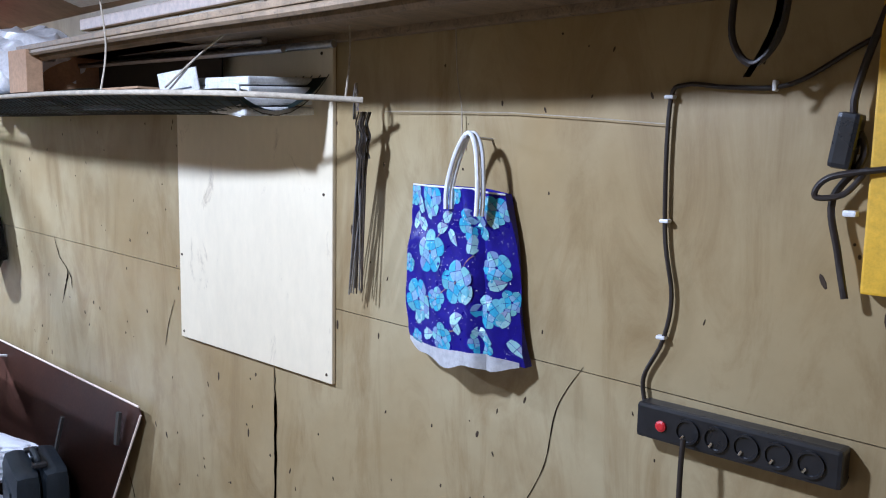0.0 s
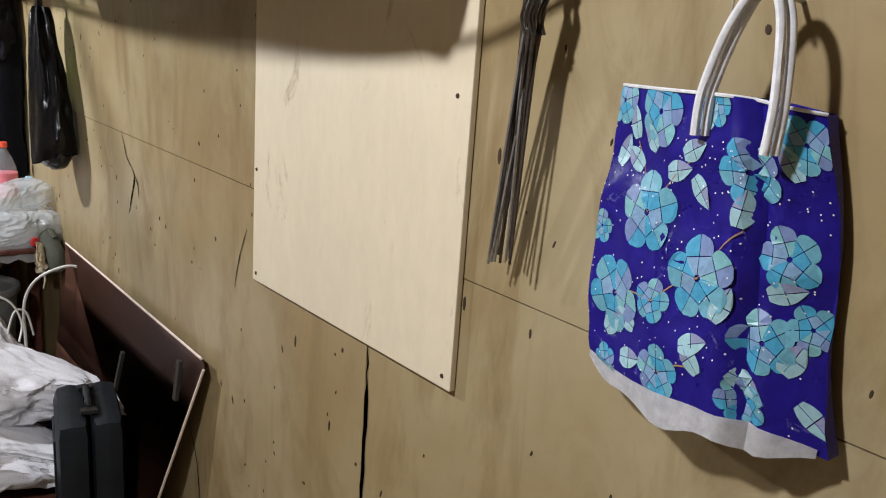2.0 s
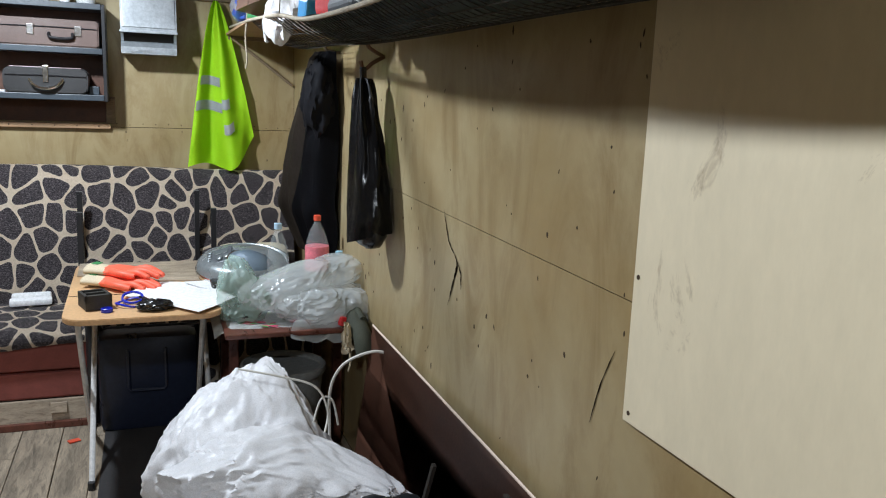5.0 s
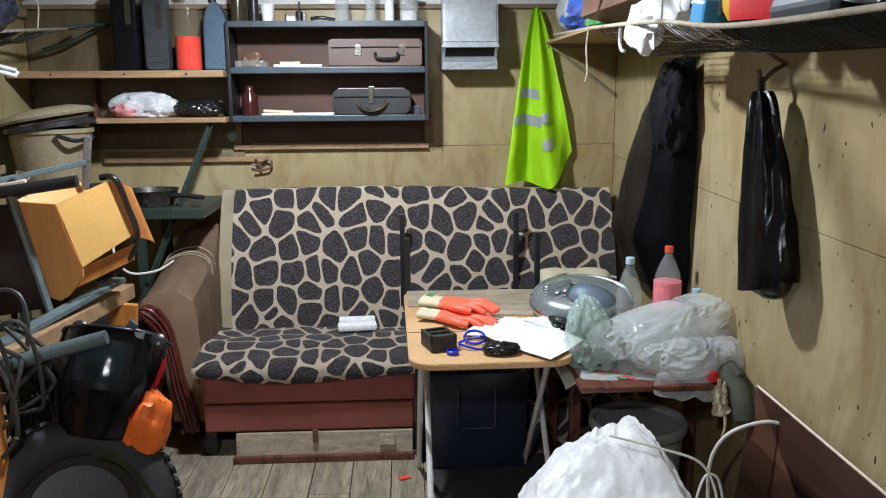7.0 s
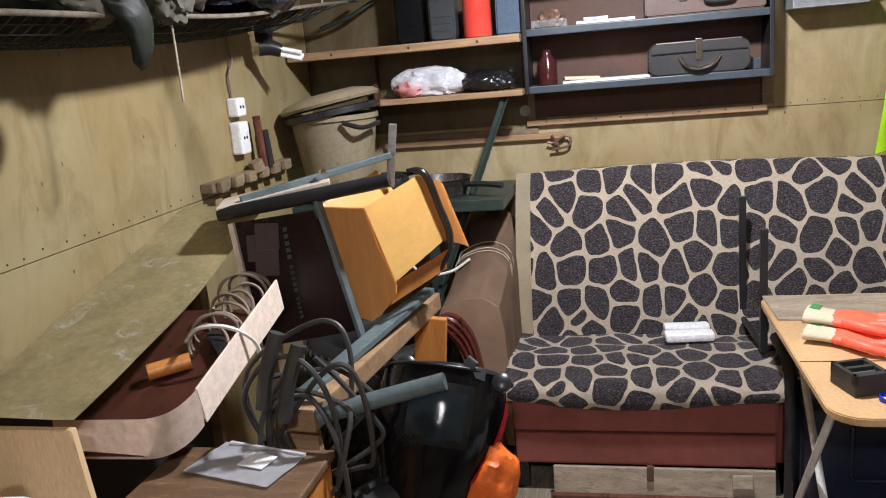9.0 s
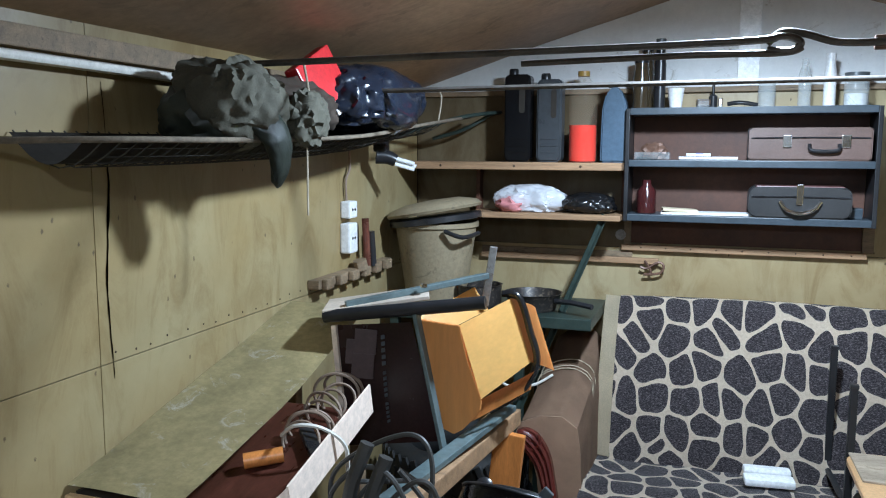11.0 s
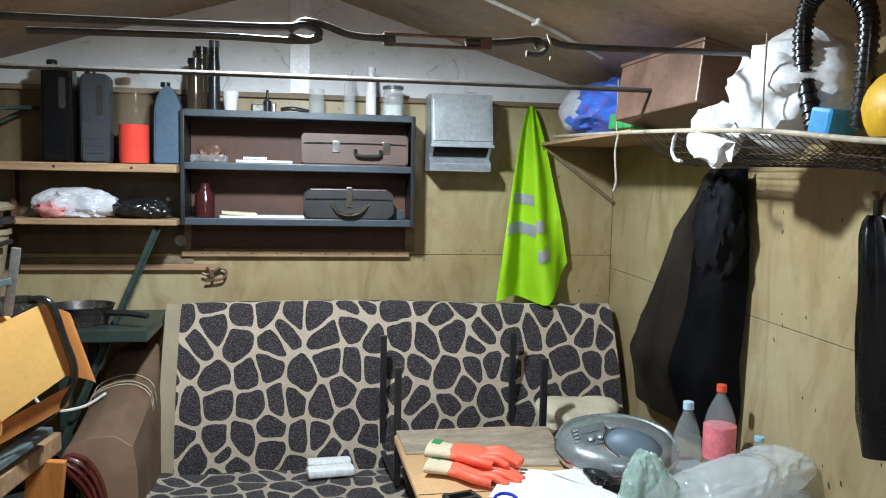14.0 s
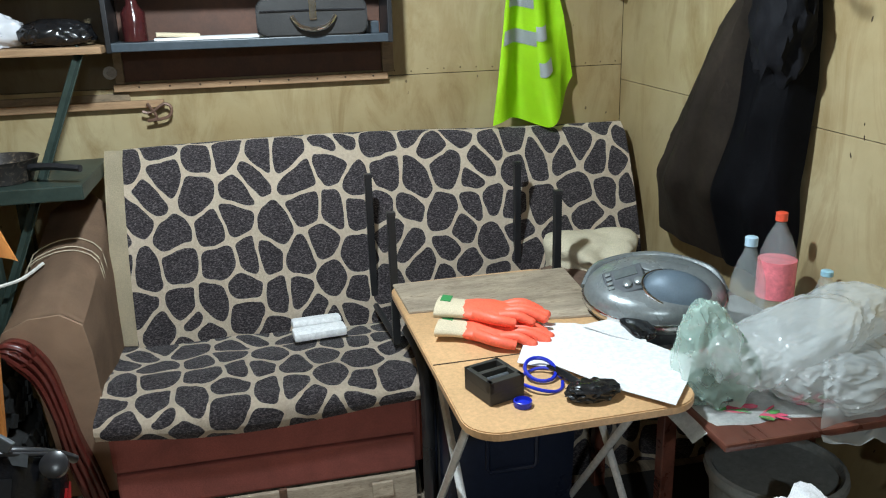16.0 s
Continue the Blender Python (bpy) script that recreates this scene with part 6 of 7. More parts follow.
part("handle", tube([mB @ Vector((-0.268, 0.02, 0.085)), mB @ Vector((-0.21, 0.14, 0.10)), mB @ Vector((0.0, 0.207, 0.105)), mB @ Vector((0.21, 0.14, 0.10)), mB @ Vector((0.268, 0.02, 0.085))], 0.012, 8), SILVER, bmx, "silver carrying handle", smooth=True)


def pet_bottle(x, y, h, r, cap, label, ribs=6, body=PET):
    b = thing("plastic_bottle", x, y, RZ + 0.004, label, "bottle", "bottles on the side table")
    pr = [(0.0, 0.004), (r * 0.8, 0.0), (r, 0.015)]
    for k in range(ribs):
        z = 0.03 + (0.56 * h - 0.03) * k / ribs
        pr += [(r, z), (r * 0.93, z + 0.3 * 0.56 * h / ribs), (r, z + 0.6 * 0.56 * h / ribs)]
    pr += [(r, 0.60 * h), (r * 0.92, 0.70 * h), (r * 0.62, 0.82 * h), (0.016, 0.90 * h), (0.0135, 0.92 * h), (0.0135, 0.95 * h)]
    part("wall", lathe(pr, pose(x, y, RZ + 0.005), 22), body, b, smooth=True)
    part("cap", lathe([(0.0165, 0.935 * h), (0.0165, h - 0.002), (0.014, h), (0, h)], pose(x, y, RZ + 0.005), 16), cap, b, smooth=True)
    return b


b1 = pet_bottle(-0.12, -1.335, 0.378, 0.052, RED_CAP, "large clear bottle with red cap and pink label", 3)
part("label_band", lathe([(0.0535, 0.135), (0.0535, 0.245)], pose(-0.12, -1.335, RZ), 24), PINK_LB, b1, "pink drink label", smooth=True)
part("drink", lathe([(0, 0.006), (0.047, 0.008), (0.048, 0.12), (0.0, 0.12)], pose(-0.12, -1.335, RZ), 18), PET_Y, b1, smooth=True)
pet_bottle(-0.318, -1.495, 0.37, 0.046, surf("pale_blue_cap", (0.45, 0.62, 0.75), 0.35), "crushed clear water bottle with pale blue cap", 7)
pet_bottle(-0.045, -1.45, 0.235, 0.036, surf("sky_cap", (0.35, 0.6, 0.72), 0.35), "small clear bottle with sky blue cap", 2)

fbag = thing("plastic_bag", -0.22, -1.68, RZ, "large crumpled frosted plastic bag on the side table", "bag")
part("film", slack((-0.245, -1.63, RZ + 0.145), (0.235, 0.12, 0.085), 41, lambda p: Vector((p.x, p.y, p.z + 0.05 * math.sin(6 * p.x))), None, 0.8), FILM, fbag, smooth=True)
part("film", slack((-0.16, -1.70, RZ + 0.075), (0.20, 0.135, 0.085), 47, None, RZ + 0.006, 0.8), FILM, fbag, smooth=True)
part("film_fold", sheet(lambda u, v: Vector((-0.30 + 0.30 * u + 0.02 * math.sin(5 * v), -1.74 - 0.10 * v, RZ + 0.10 - 0.16 * v * (1 - 0.4 * abs(u - 0.6)) + 0.02 * fold((u * 2, v * 2, 1), 1.5, 6))), 26, 14, 0.0015), FILM, fbag, smooth=True)
gbag = thing("plastic_bag", -0.47, -1.62, RZ, "pale green plastic bag with dark contents", "bag")
part("film", slack((-0.478, -1.62, RZ + 0.10), (0.10, 0.085, 0.12), 51, lambda p: Vector((p.x * (1.0 - 3.6 * max(0, p.z)) - 0.25 * max(0, p.z), p.y * (1.0 - 2.5 * max(0, p.z)), p.z * (1.0 + 0.35 * (p.z > 0)))), RZ + 0.006, 1.1, 5), FILM_G, gbag, smooth=True)
part("contents", lump((-0.475, -1.62, RZ + 0.035), (0.065, 0.065, 0.03), 52, 0.2, 6, 3, RZ + 0.008), GREEN_DK, gbag)
part("print", sheet(lambda u, v: Vector((-0.42 + 0.05 * u, -1.64 - 0.02 * u, RZ + 0.13 + 0.05 * v - 0.08 * u)), 6, 4, 0.001), GREEN_PR, gbag, "green printed strip")
rdp = single("red_packet", tbox(pose(-0.09, -1.81, RZ + 0.022, 0, 10, 10), 0.07, 0.03, 0.038, 0.008), RED_PL, "red packet at the table edge", "packet")
rug = thing("rolled_jacket", -0.06, -1.82, 0.5, "olive jacket with beige lining stuffed beside the table", "jacket")
part("cloth", tube([(-0.05, -1.50, 0.68), (-0.06, -1.68, 0.685), (-0.06, -1.82, 0.675), (-0.055, -1.92, 0.63), (-0.05, -1.95, 0.57)], 0.042, 14, taper=0.85), OLIVE, rug, smooth=True)
part("cloth", tube([(-0.045, -1.60, 0.725), (-0.05, -1.75, 0.72), (-0.045, -1.88, 0.69)], 0.022, 10, taper=0.6), OLIVE, rug, smooth=True)
for k, (yy, w, h) in enumerate(((-1.84, 0.07, 0.10), (-1.885, 0.05, 0.085))):
    part("lining", sheet(lambda u, v: Vector((-0.10 - 0.012 * math.sin(8 * u + k) - 0.012 * fold((u * 3, v * 3, k), 1.4, k), yy - w * (u - 0.5) - 0.03 * (1 - v), 0.665 - h * (1 - v) - 0.02 * math.sin(5 * u + k))), 16, 12, 0.003), CREAM, rug, "torn beige lining", smooth=True)
part("tatter", tube([(-0.10, -1.90, 0.58), (-0.097, -1.905, 0.53), (-0.104, -1.90, 0.49)], 0.006, 6, taper=0.4), CREAM, rug)
cvr = single("sofa_cover_end", sheet(lambda u, v: Vector((-0.62 + 0.56 * u, -0.945 - 0.015 * math.sin(9 * u), 0.02 + 0.42 * v)), 24, 12, 0.008, None, (0.6, 0.42)), GIRAFFE, "giraffe fleece cover hanging to the floor", "cover", smooth=True)

# ---- floor clutter along the east wall ----
bn = thing("rubber_bin", -0.32, -1.66, 0.0, "grey rubber waste bin with open top", "bin")
BC = pose(-0.325, -1.69, 0.0)
part("wall", lathe([(0, 0.004), (0.125, 0.0), (0.16, 0.44), (0.158, 0.455), (0.152, 0.455), (0.15, 0.43), (0.118, 0.02), (0, 0.02)], BC, 36), BIN_G, bn, smooth=True)
part("rim", lathe([(0.161, 0.440), (0.170, 0.443), (0.174, 0.455), (0.171, 0.472), (0.161, 0.476), (0.153, 0.468), (0.152, 0.452)], BC, 36), BIN_G, bn, "thick rolled rubber rim", smooth=True)
bd = thing("hardboard_sheet", -0.07, -2.8, 0.0, "dark brown hardboard leaning on the wall", "board")


def lean(y, z):
    return Vector((-0.022 - 0.12 * (0.69 - z), y, z))


own = bmesh.new()
ol = [(-1.95, 0.02), (-3.10, 0.02), (-3.16, 0.12), (-3.40, 0.655), (-3.38, 0.68), (-1.95, 0.69)]
own.faces.new([own.verts.new(lean(y, z)) for y, z in ol])
bmesh.ops.solidify(own, geom=own.faces[:], thickness=0.012)
part("sheet", own, HARDBD, bd)
part("edge_trim", tube([lean(y, z) + Vector((-0.005, 0, 0.003)) for y, z in ((-1.97, 0.69), (-2.6, 0.687), (-3.38, 0.682))], 0.004, 5, n=0), PALE_BAND, bd)
part("edge_trim", tube([lean(y, z) + Vector((-0.005, 0, 0)) for y, z in ((-3.40, 0.66), (-3.17, 0.12))], 0.004, 5, n=0), PALE_BAND, bd)
part("slot", tbox(pose(-0.055, -3.27, 0.585, 0, 7, 0), 0.012, 0.022, 0.12, 0.002), DARK, bd)
part("slot", tbox(pose(-0.085, -2.82, 0.45, 14, 7, 0), 0.012, 0.016, 0.16, 0.002), DARK, bd)
jc = thing("tool_case", -0.21, -2.98, 0.0, "black moulded plastic tool case standing on end by the wall", "tool case")
mj = pose(-0.205, -2.89, 0.205, 0, 0, -12)
part("shell", tbox(mj @ pose(-0.049, 0, 0), 0.096, 0.35, 0.40, 0.045), CASE_PL, jc, smooth=True)
part("shell", tbox(mj @ pose(0.049, 0, 0), 0.096, 0.35, 0.40, 0.045), CASE_PL, jc, smooth=True)
part("ridge", tbox(mj @ pose(-0.098, 0, -0.02), 0.012, 0.19, 0.28, 0.006), CASE_PL, jc)
part("handle", tube([mj @ Vector(p) for p in ((0, -0.065, 0.195), (0, -0.06, 0.222), (0, 0.05, 0.222), (0, 0.055, 0.195))], 0.011, 8), CASE_PL, jc, smooth=True)
for dy in (-0.095, 0.09):
    part("latch", tbox(mj @ pose(0, dy, 0.207), 0.05, 0.03, 0.014, 0.004), BLACK, jc)
sk1 = thing("woven_sacks", -0.5, -2.5, 0.0, "crumpled white woven sacks heaped on the floor", "sack")


def tip(p):
    """Drawn out to a flat point at its front corner."""
    k = max(0, p.x / 0.30)
    return Vector((p.x * 1.2, p.y - 0.24 * k * k, p.z * (1 - 0.55 * k) - 0.05 * k))


def peak(p):
    """Gathered to a twisted peak towards the back."""
    k = max(0, p.z / 0.26)
    return Vector((p.x * (1 - 0.42 * k) + 0.06 * k * k, p.y * (1 - 0.40 * k) + 0.16 * k * k, p.z * (1 + 0.16 * k * k)))


part("sack", slack((-0.55, -2.10, 0.27), (0.30, 0.24, 0.24), 61, peak, 0.072), SACK, sk1, smooth=True)
part("sack", slack((-0.42, -2.46, 0.36), (0.30, 0.22, 0.13), 63, tip), SACK, sk1, smooth=True)
part("sack", slack((-0.52, -2.58, 0.19), (0.29, 0.26, 0.11), 65, tip, 0.072), SACK, sk1, smooth=True)
pal = single("low_board", tbox(pose(-0.52, -2.5, 0.035, 0, 0, 4), 0.62, 0.75, 0.07, 0.006), WOOD_DK, "dark low board under the sacks", "board")
wr = thing("white_cord", -0.15, -2.1, 0.3, "stiff white cord arching beside the board", "cord")
part("cord", tube([(-0.015, -2.14, 0.60), (-0.02, -2.13, 0.63), (-0.08, -2.12, 0.635), (-0.17, -2.10, 0.59), (-0.215, -2.09, 0.50), (-0.22, -2.10, 0.36), (-0.22, -2.12, 0.25)], 0.006, 8), CABLE_W, wr, smooth=True)
part("cord", tube([(-0.55, -2.15, 0.62), (-0.42, -2.20, 0.60), (-0.30, -2.22, 0.56), (-0.26, -2.25, 0.48), (-0.28, -2.30, 0.42)], 0.004, 8), CABLE_W, wr, smooth=True)
part("cord", tube([(-0.30, -2.20, 0.42), (-0.27, -2.19, 0.50), (-0.23, -2.19, 0.49), (-0.21, -2.20, 0.40)], 0.004, 8), CABLE_W, wr, smooth=True)


def tyre(name, m, R, r, wdt, label, group="", rim=False):
    t = thing(name, *m.translation, label, "tyre", group)
    pr = [(r, -wdt * 0.36), (r + 0.01, -wdt * 0.42), (r + 0.35 * (R - r), -wdt * 0.5), (R - 0.035, -wdt * 0.47), (R - 0.008, -wdt * 0.38), (R, -wdt * 0.25), (R, wdt * 0.25), (R - 0.008, wdt * 0.38), (R - 0.035, wdt * 0.47), (r + 0.35 * (R - r), wdt * 0.5), (r + 0.01, wdt * 0.42), (r, wdt * 0.36), (r, -wdt * 0.36)]
    own = lathe([(a, b) for a, b in pr], m, 48)
    part("casing", own, RUBBER, t, smooth=True)
    tr_ = B()
    for k in range(44):
        a = 2 * math.pi * k / 44
        for zz, dd in ((-0.16, 0.3), (0.16, -0.3), (0.0, 0.0)):
            tbox(m @ pose(0, 0, 0, 0, 0, math.degrees(a) + dd * 8) @ pose(R + 0.002, 0, zz * wdt * 1.9, 25 * (1 if zz > 0 else -1)), 0.012, 0.022, wdt * 0.22, 0.0, tr_)
    part("tread", tr_, RUBBER, t)
    if rim:
        part("rim", lathe([(0, -0.03), (0.05, -0.035), (0.06, -0.01), (r * 0.7, 0.0), (r * 0.85, wdt * 0.3), (r + 0.004, wdt * 0.37), (r + 0.004, wdt * 0.3)], m, 32), BLACK_M, t, "dark steel rim", smooth=True)
    return t


tyre("spare_tyre", pose(-1.03, -3.32, 0.11), 0.31, 0.19, 0.19, "worn black car tyre lying on the floor", "tyre stack")
tyre("spare_tyre", pose(-1.01, -3.30, 0.305, 2, 1, 20), 0.31, 0.19, 0.19, "worn black car tyre in the middle of a stack", "tyre stack")
tyre("spare_tyre", pose(-1.02, -3.30, 0.50, 2, 2, 50), 0.31, 0.19, 0.19, "worn black car tyre on top of others", "tyre stack")
fm = single("floor_mat", box(-1.04, -0.08, -2.2, -0.98, 0.002, 0.008, 0.003), MAT_RUB, "dark rubber mat under the tables", "mat")
rp = single("red_scrap", tbox(pose(-1.165, -1.165, 0.004, 0, 0, 25), 0.05, 0.03, 0.006, 0.002), RED_CAP, "small red plastic scrap on the floor", "scrap")

# ---- west side: bench, cabinet, upturned frame, tyres ----
bench = thing("workbench", -2.9, -1.9, 0.0, "home-made bench with sagging dusty board top", "workbench")


def bench_xyz(u, v):
    x = -W + 0.006 + (0.315 - 0.02 * u) * v
    y = -2.38 + 1.08 * u
    z = 0.985 + 0.255 * u - 0.02 * math.sin(math.pi * u) * v - 0.012 * v * math.sin(3 * u) + 0.006 * noise.noise(Vector((x * 5, y * 4, 0)))
    return Vector((x, y, z))


part("top", sheet(bench_xyz, 24, 10, 0.022), BENCH, bench, smooth=True)
part("end_panel", prism([(-W + 0.004, 0.0), (-2.66, 0.0), (-2.755, 0.965), (-W + 0.004, 0.965)], pose(0, -2.37, 0, 90, 0, 0), 0.02, 0.002), surf("pale_brown_plywood", (0.66, 0.46, 0.26), 0.55, 0, 0.12, 3, 50, 0.1, (4, 4, 0.7)), bench)
part("back_leg", box(-W + 0.005, -W + 0.05, -1.36, -1.31, 0.0, 1.20, 0.004), BATTEN, bench)
part("front_leg", box(-2.81, -2.77, -1.36, -1.31, 0.0, 1.18, 0.004), BATTEN, bench)
# Dark sheet added on the wall: it colours in the shade under the bench.
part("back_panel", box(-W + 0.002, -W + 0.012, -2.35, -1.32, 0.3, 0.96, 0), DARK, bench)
tray = thing("white_edged_tray", -2.75, -1.9, 0.72, "tray with a curved pale edge band pulled out of the bench", "tray")


def band_pt(s):
    """Along the band: in from the bench, round the corner, and back."""
    a, b, c = Vector((-2.93, -2.235, 0.815)), Vector((-2.70, -2.245, 0.825)), Vector((-2.60, -2.14, 0.86))
    d = Vector((-2.60, -1.64, 0.98))
    if s < 0.2:
        return a.lerp(b, s / 0.2)
    if s < 0.42:
        k = (s - 0.2) / 0.22
        q = Vector((-2.60, -2.255, 0.832))
        return b.lerp(q, k).lerp(q.lerp(c, k), k)
    return c.lerp(d, (s - 0.42) / 0.58)


part("edge_band", sheet(lambda u, v: band_pt(0.42 * u) + Vector((0, 0, 0.098 * v)), 24, 2, 0.006), PALE_BAND, tray, "pale laminate edge band", smooth=True)
bl0, bl1 = Vector((-2.603, -2.14, 0.909)), Vector((-2.60, -1.64, 1.03))
bd_ = bl1 - bl0
part("edge_band", tbox(Matrix.Translation((bl0 + bl1) / 2) @ pose(0, 0, 0, math.degrees(math.atan2(bd_.z, bd_.y))), 0.006, bd_.length, 0.096, 0.001), PALE_BAND, tray, "pale laminate edge band")
part("bottom", sheet(lambda u, v: band_pt(u).lerp(Vector((-2.95, band_pt(u).y, band_pt(u).z)), v) + Vector((0, 0, 0.006)), 30, 4, 0.006), WOOD_DK, tray)
spg = thing("cable_coil", -2.72, -1.6, 0.95, "bundle of dusty brown cable coiled in the tray", "coil")
for k in range(11):
    ca, rr_ = Vector((-2.725 + 0.012 * math.sin(2.1 * k), -1.86 + 0.030 * k, 0.955 + 0.008 * k)), 0.060 + 0.012 * math.sin(1.7 * k)
    part("coil", tube([ca + Vector((rr_ * math.cos(a), 0.020 * math.sin(a + k) + 0.012 * a / 6.3, rr_ * (0.85 + 0.1 * math.sin(k)) * math.sin(a))) for a in [0.45 * j + 0.6 * k for j in range(15)]], 0.0048, 6, n=3), CABLE_D, spg, smooth=True)
part("tail", tube([(-2.75, -1.92, 0.99), (-2.69, -1.95, 1.035), (-2.62, -1.93, 1.03), (-2.575, -1.88, 0.97), (-2.575, -1.86, 0.88)], 0.006, 6), CABLE_W, spg, smooth=True)
mlt = thing("mallet", -2.79, -1.95, 0.9, "wooden-handled tool lying in the tray", "tool")
part("handle", tube([(-2.83, -1.99, 0.93), (-2.74, -1.93, 0.94)], 0.022, 10, n=0), WOOD_OR, mlt, smooth=True)
part("blade", tbox(pose(-2.69, -1.86, 0.955, 8, 0, 40), 0.04, 0.16, 0.02, 0.004), BLACK, mlt)

cab = thing("drawer_cabinet", -2.55, -2.33, 0.0, "orange varnished wooden cabinet with worn top", "cabinet")
CX0, CX1, CY0, CY1, CZ = -2.70, -2.30, -2.375, -2.10, 0.783
part("body", box(CX0 + 0.01, CX1 - 0.01, CY0 + 0.01, CY1 - 0.01, 0.04, CZ - 0.02, 0.004), WOOD_OR, cab)
part("top", box(CX0, CX1, CY0, CY1, CZ - 0.02, CZ, 0.005), surf("worn_brown_top", (0.15, 0.085, 0.045), 0.5, 0, 0.3, 6, 60, 0.2, (1, 5, 5), 0.3, (0.4, 0.25, 0.12)), cab)
for k in range(3):
    dr = part("drawer_front", box(CX0 + 0.03, CX1 - 0.04, CY0 - 0.004, CY0 + 0.012, 0.09 + 0.235 * k, 0.30 + 0.235 * k, 0.005), WOOD_OR, cab)
    part("knob", lathe([(0.006, 0), (0.014, 0.012), (0.014, 0.02), (0, 0.022)], pose((CX0 + CX1) / 2, CY0 - 0.004, 0.2 + 0.235 * k, 90, 0, 0), 14), WOOD_DK, dr, smooth=True)
part("corner_post", box(CX1 - 0.035, CX1 - 0.004, CY0 + 0.002, CY0 + 0.035, 0.0, CZ - 0.021, 0.004), WOOD_OR, cab)
zb = thing("zip_bag", -2.5, -2.3, CZ, "flat clear zip bag with a white label", "bag")
part("film", sheet(lambda u, v: pose(-2.485, -2.185, CZ + 0.007, 0, 0, -14) @ Vector((0.24 * (u - 0.5), 0.15 * (v - 0.5), 0.004 * noise.noise(Vector((u * 5, v * 4, 1))))), 20, 14, 0.0015), FILM_W, zb, smooth=True)
part("seal_strip", tbox(pose(-2.46, -2.12, CZ + 0.012, 0, 0, -14), 0.22, 0.008, 0.002, 0.0005), FILM_W, zb)
part("label", tbox(pose(-2.455, -2.185, CZ + 0.0125, 0, 0, -14), 0.07, 0.06, 0.003, 0.001), PAPER, zb, "white paper label")

jg = thing("water_jug", -2.78, -2.62, 0.0, "white plastic jug with a red cap", "jug")
part("body", tbox(pose(-2.80, -2.66, 0.465, 0, 0, 6), 0.30, 0.24, 0.93, 0.085), WHITE_PL, jg, smooth=True)
part("cap", lathe([(0, 0), (0.042, 0.0), (0.042, 0.006), (0.039, 0.008), (0.038, 0.046), (0.034, 0.05), (0, 0.05)], pose(-2.79, -2.62, 0.928, 0, -8, 10), 18), RED_PL, jg, "red screw cap")
part("handle", tube([(-2.93, -2.68, 0.90), (-2.91, -2.68, 0.965), (-2.85, -2.65, 0.965), (-2.83, -2.64, 0.92)], 0.016, 8), WHITE_PL, jg, smooth=True)

hr = thing("sawhorse", -2.4, -1.5, 0.0, "wooden sawhorse with an orange plank leg", "sawhorse")
part("beam", tbox(pose(-2.36, -1.55, 0.825, 0, 0, -6), 0.09, 0.98, 0.06, 0.005), WOOD, hr)
part("leg", tbox(pose(-2.32, -1.17, 0.40, 0, 6, 0), 0.11, 0.03, 0.80, 0.004), WOOD_OR, hr)
part("leg", tbox(pose(-2.42, -1.95, 0.40, 0, -4, 0), 0.09, 0.03, 0.80, 0.004), WOOD, hr)
fr = thing("steel_stand", -2.55, -1.55, 0.84, "upturned frame of grey steel angle with a dark plywood board", "frame")
# dark printed board facing the room, between steel angles
p0, p1 = Vector((-2.755, -1.56, 1.23)), Vector((-2.505, -1.545, 1.255))
q0, q1 = Vector((-2.708, -1.58, 0.845)), Vector((-2.41, -1.55, 0.885))
part("board", sheet(lambda u, v: q0.lerp(q1, u).lerp(p0.lerp(p1, u), v), 6, 6, 0.012), PHENOL, fr, "dark film-faced plywood board")
part("board_edge", tube([q0 + Vector((-0.006, -0.004, 0)), p0 + Vector((-0.006, -0.004, 0))], 0.012, 4, n=0), PALE_BAND, fr)
for a, b in ((p1 + Vector((0.02, -0.012, 0.03)), q1 + Vector((0.02, -0.012, -0.03))),):
    d = (b - a)
    part("angle_bar", tbox(Matrix.Translation((a + b) / 2) @ d.to_track_quat("Z", "Y").to_matrix().to_4x4(), 0.035, 0.012, d.length, 0.002), TEAL, fr)
part("padded_bar", tube([(-2.785, -1.585, 1.262), (-2.55, -1.56, 1.292), (-2.27, -1.535, 1.33)], 0.021, 12, n=0), BLACK, fr, "black foam-covered bar", smooth=True)
part("angle_bar", tbox(pose(-2.53, -1.42, 1.335, -4, -9, 34), 0.48, 0.035, 0.02, 0.003), TEAL, fr)
part("angle_bar", tbox(pose(-2.33, -1.28, 1.37, 0, 8, 10), 0.025, 0.02, 0.20, 0.003), STEEL, fr)
part("rear_board", tbox(pose(-2.66, -1.45, 1.30, 0, -8, 20), 0.34, 0.20, 0.012, 0.002), surf("pale_board", (0.5, 0.42, 0.34), 0.6), fr)
part("lower_angle", tbox(pose(-2.36, -1.62, 0.875, 4, 0, -12), 0.05, 0.85, 0.02, 0.003), TEAL, fr)
part("bolt", lathe([(0.012, 0), (0.012, 0.01), (0, 0.012)], pose(-2.50, -1.45, 1.35), 8), CHROME, fr)
for k, (v0, v1) in enumerate(((0.18, 0.36), (0.39, 0.62), (0.65, 0.92))):
    a_, b_ = (q0.lerp(q1, 0.50 + 0.04 * v).lerp(p0.lerp(p1, 0.50 + 0.14 * v), v) + Vector((0, -0.0135, 0)) for v in (v0, v1))
    for n_ in range(5):
        g_ = a_.lerp(b_, (n_ + 0.5) / 5)
        part("lettering_bar", tbox(Matrix.Translation(g_) @ (b_ - a_).to_track_quat("Z", "Y").to_matrix().to_4x4(), 0.014, 0.001, (b_ - a_).length / 5 * 0.62, 0), GREY_PL, fr)
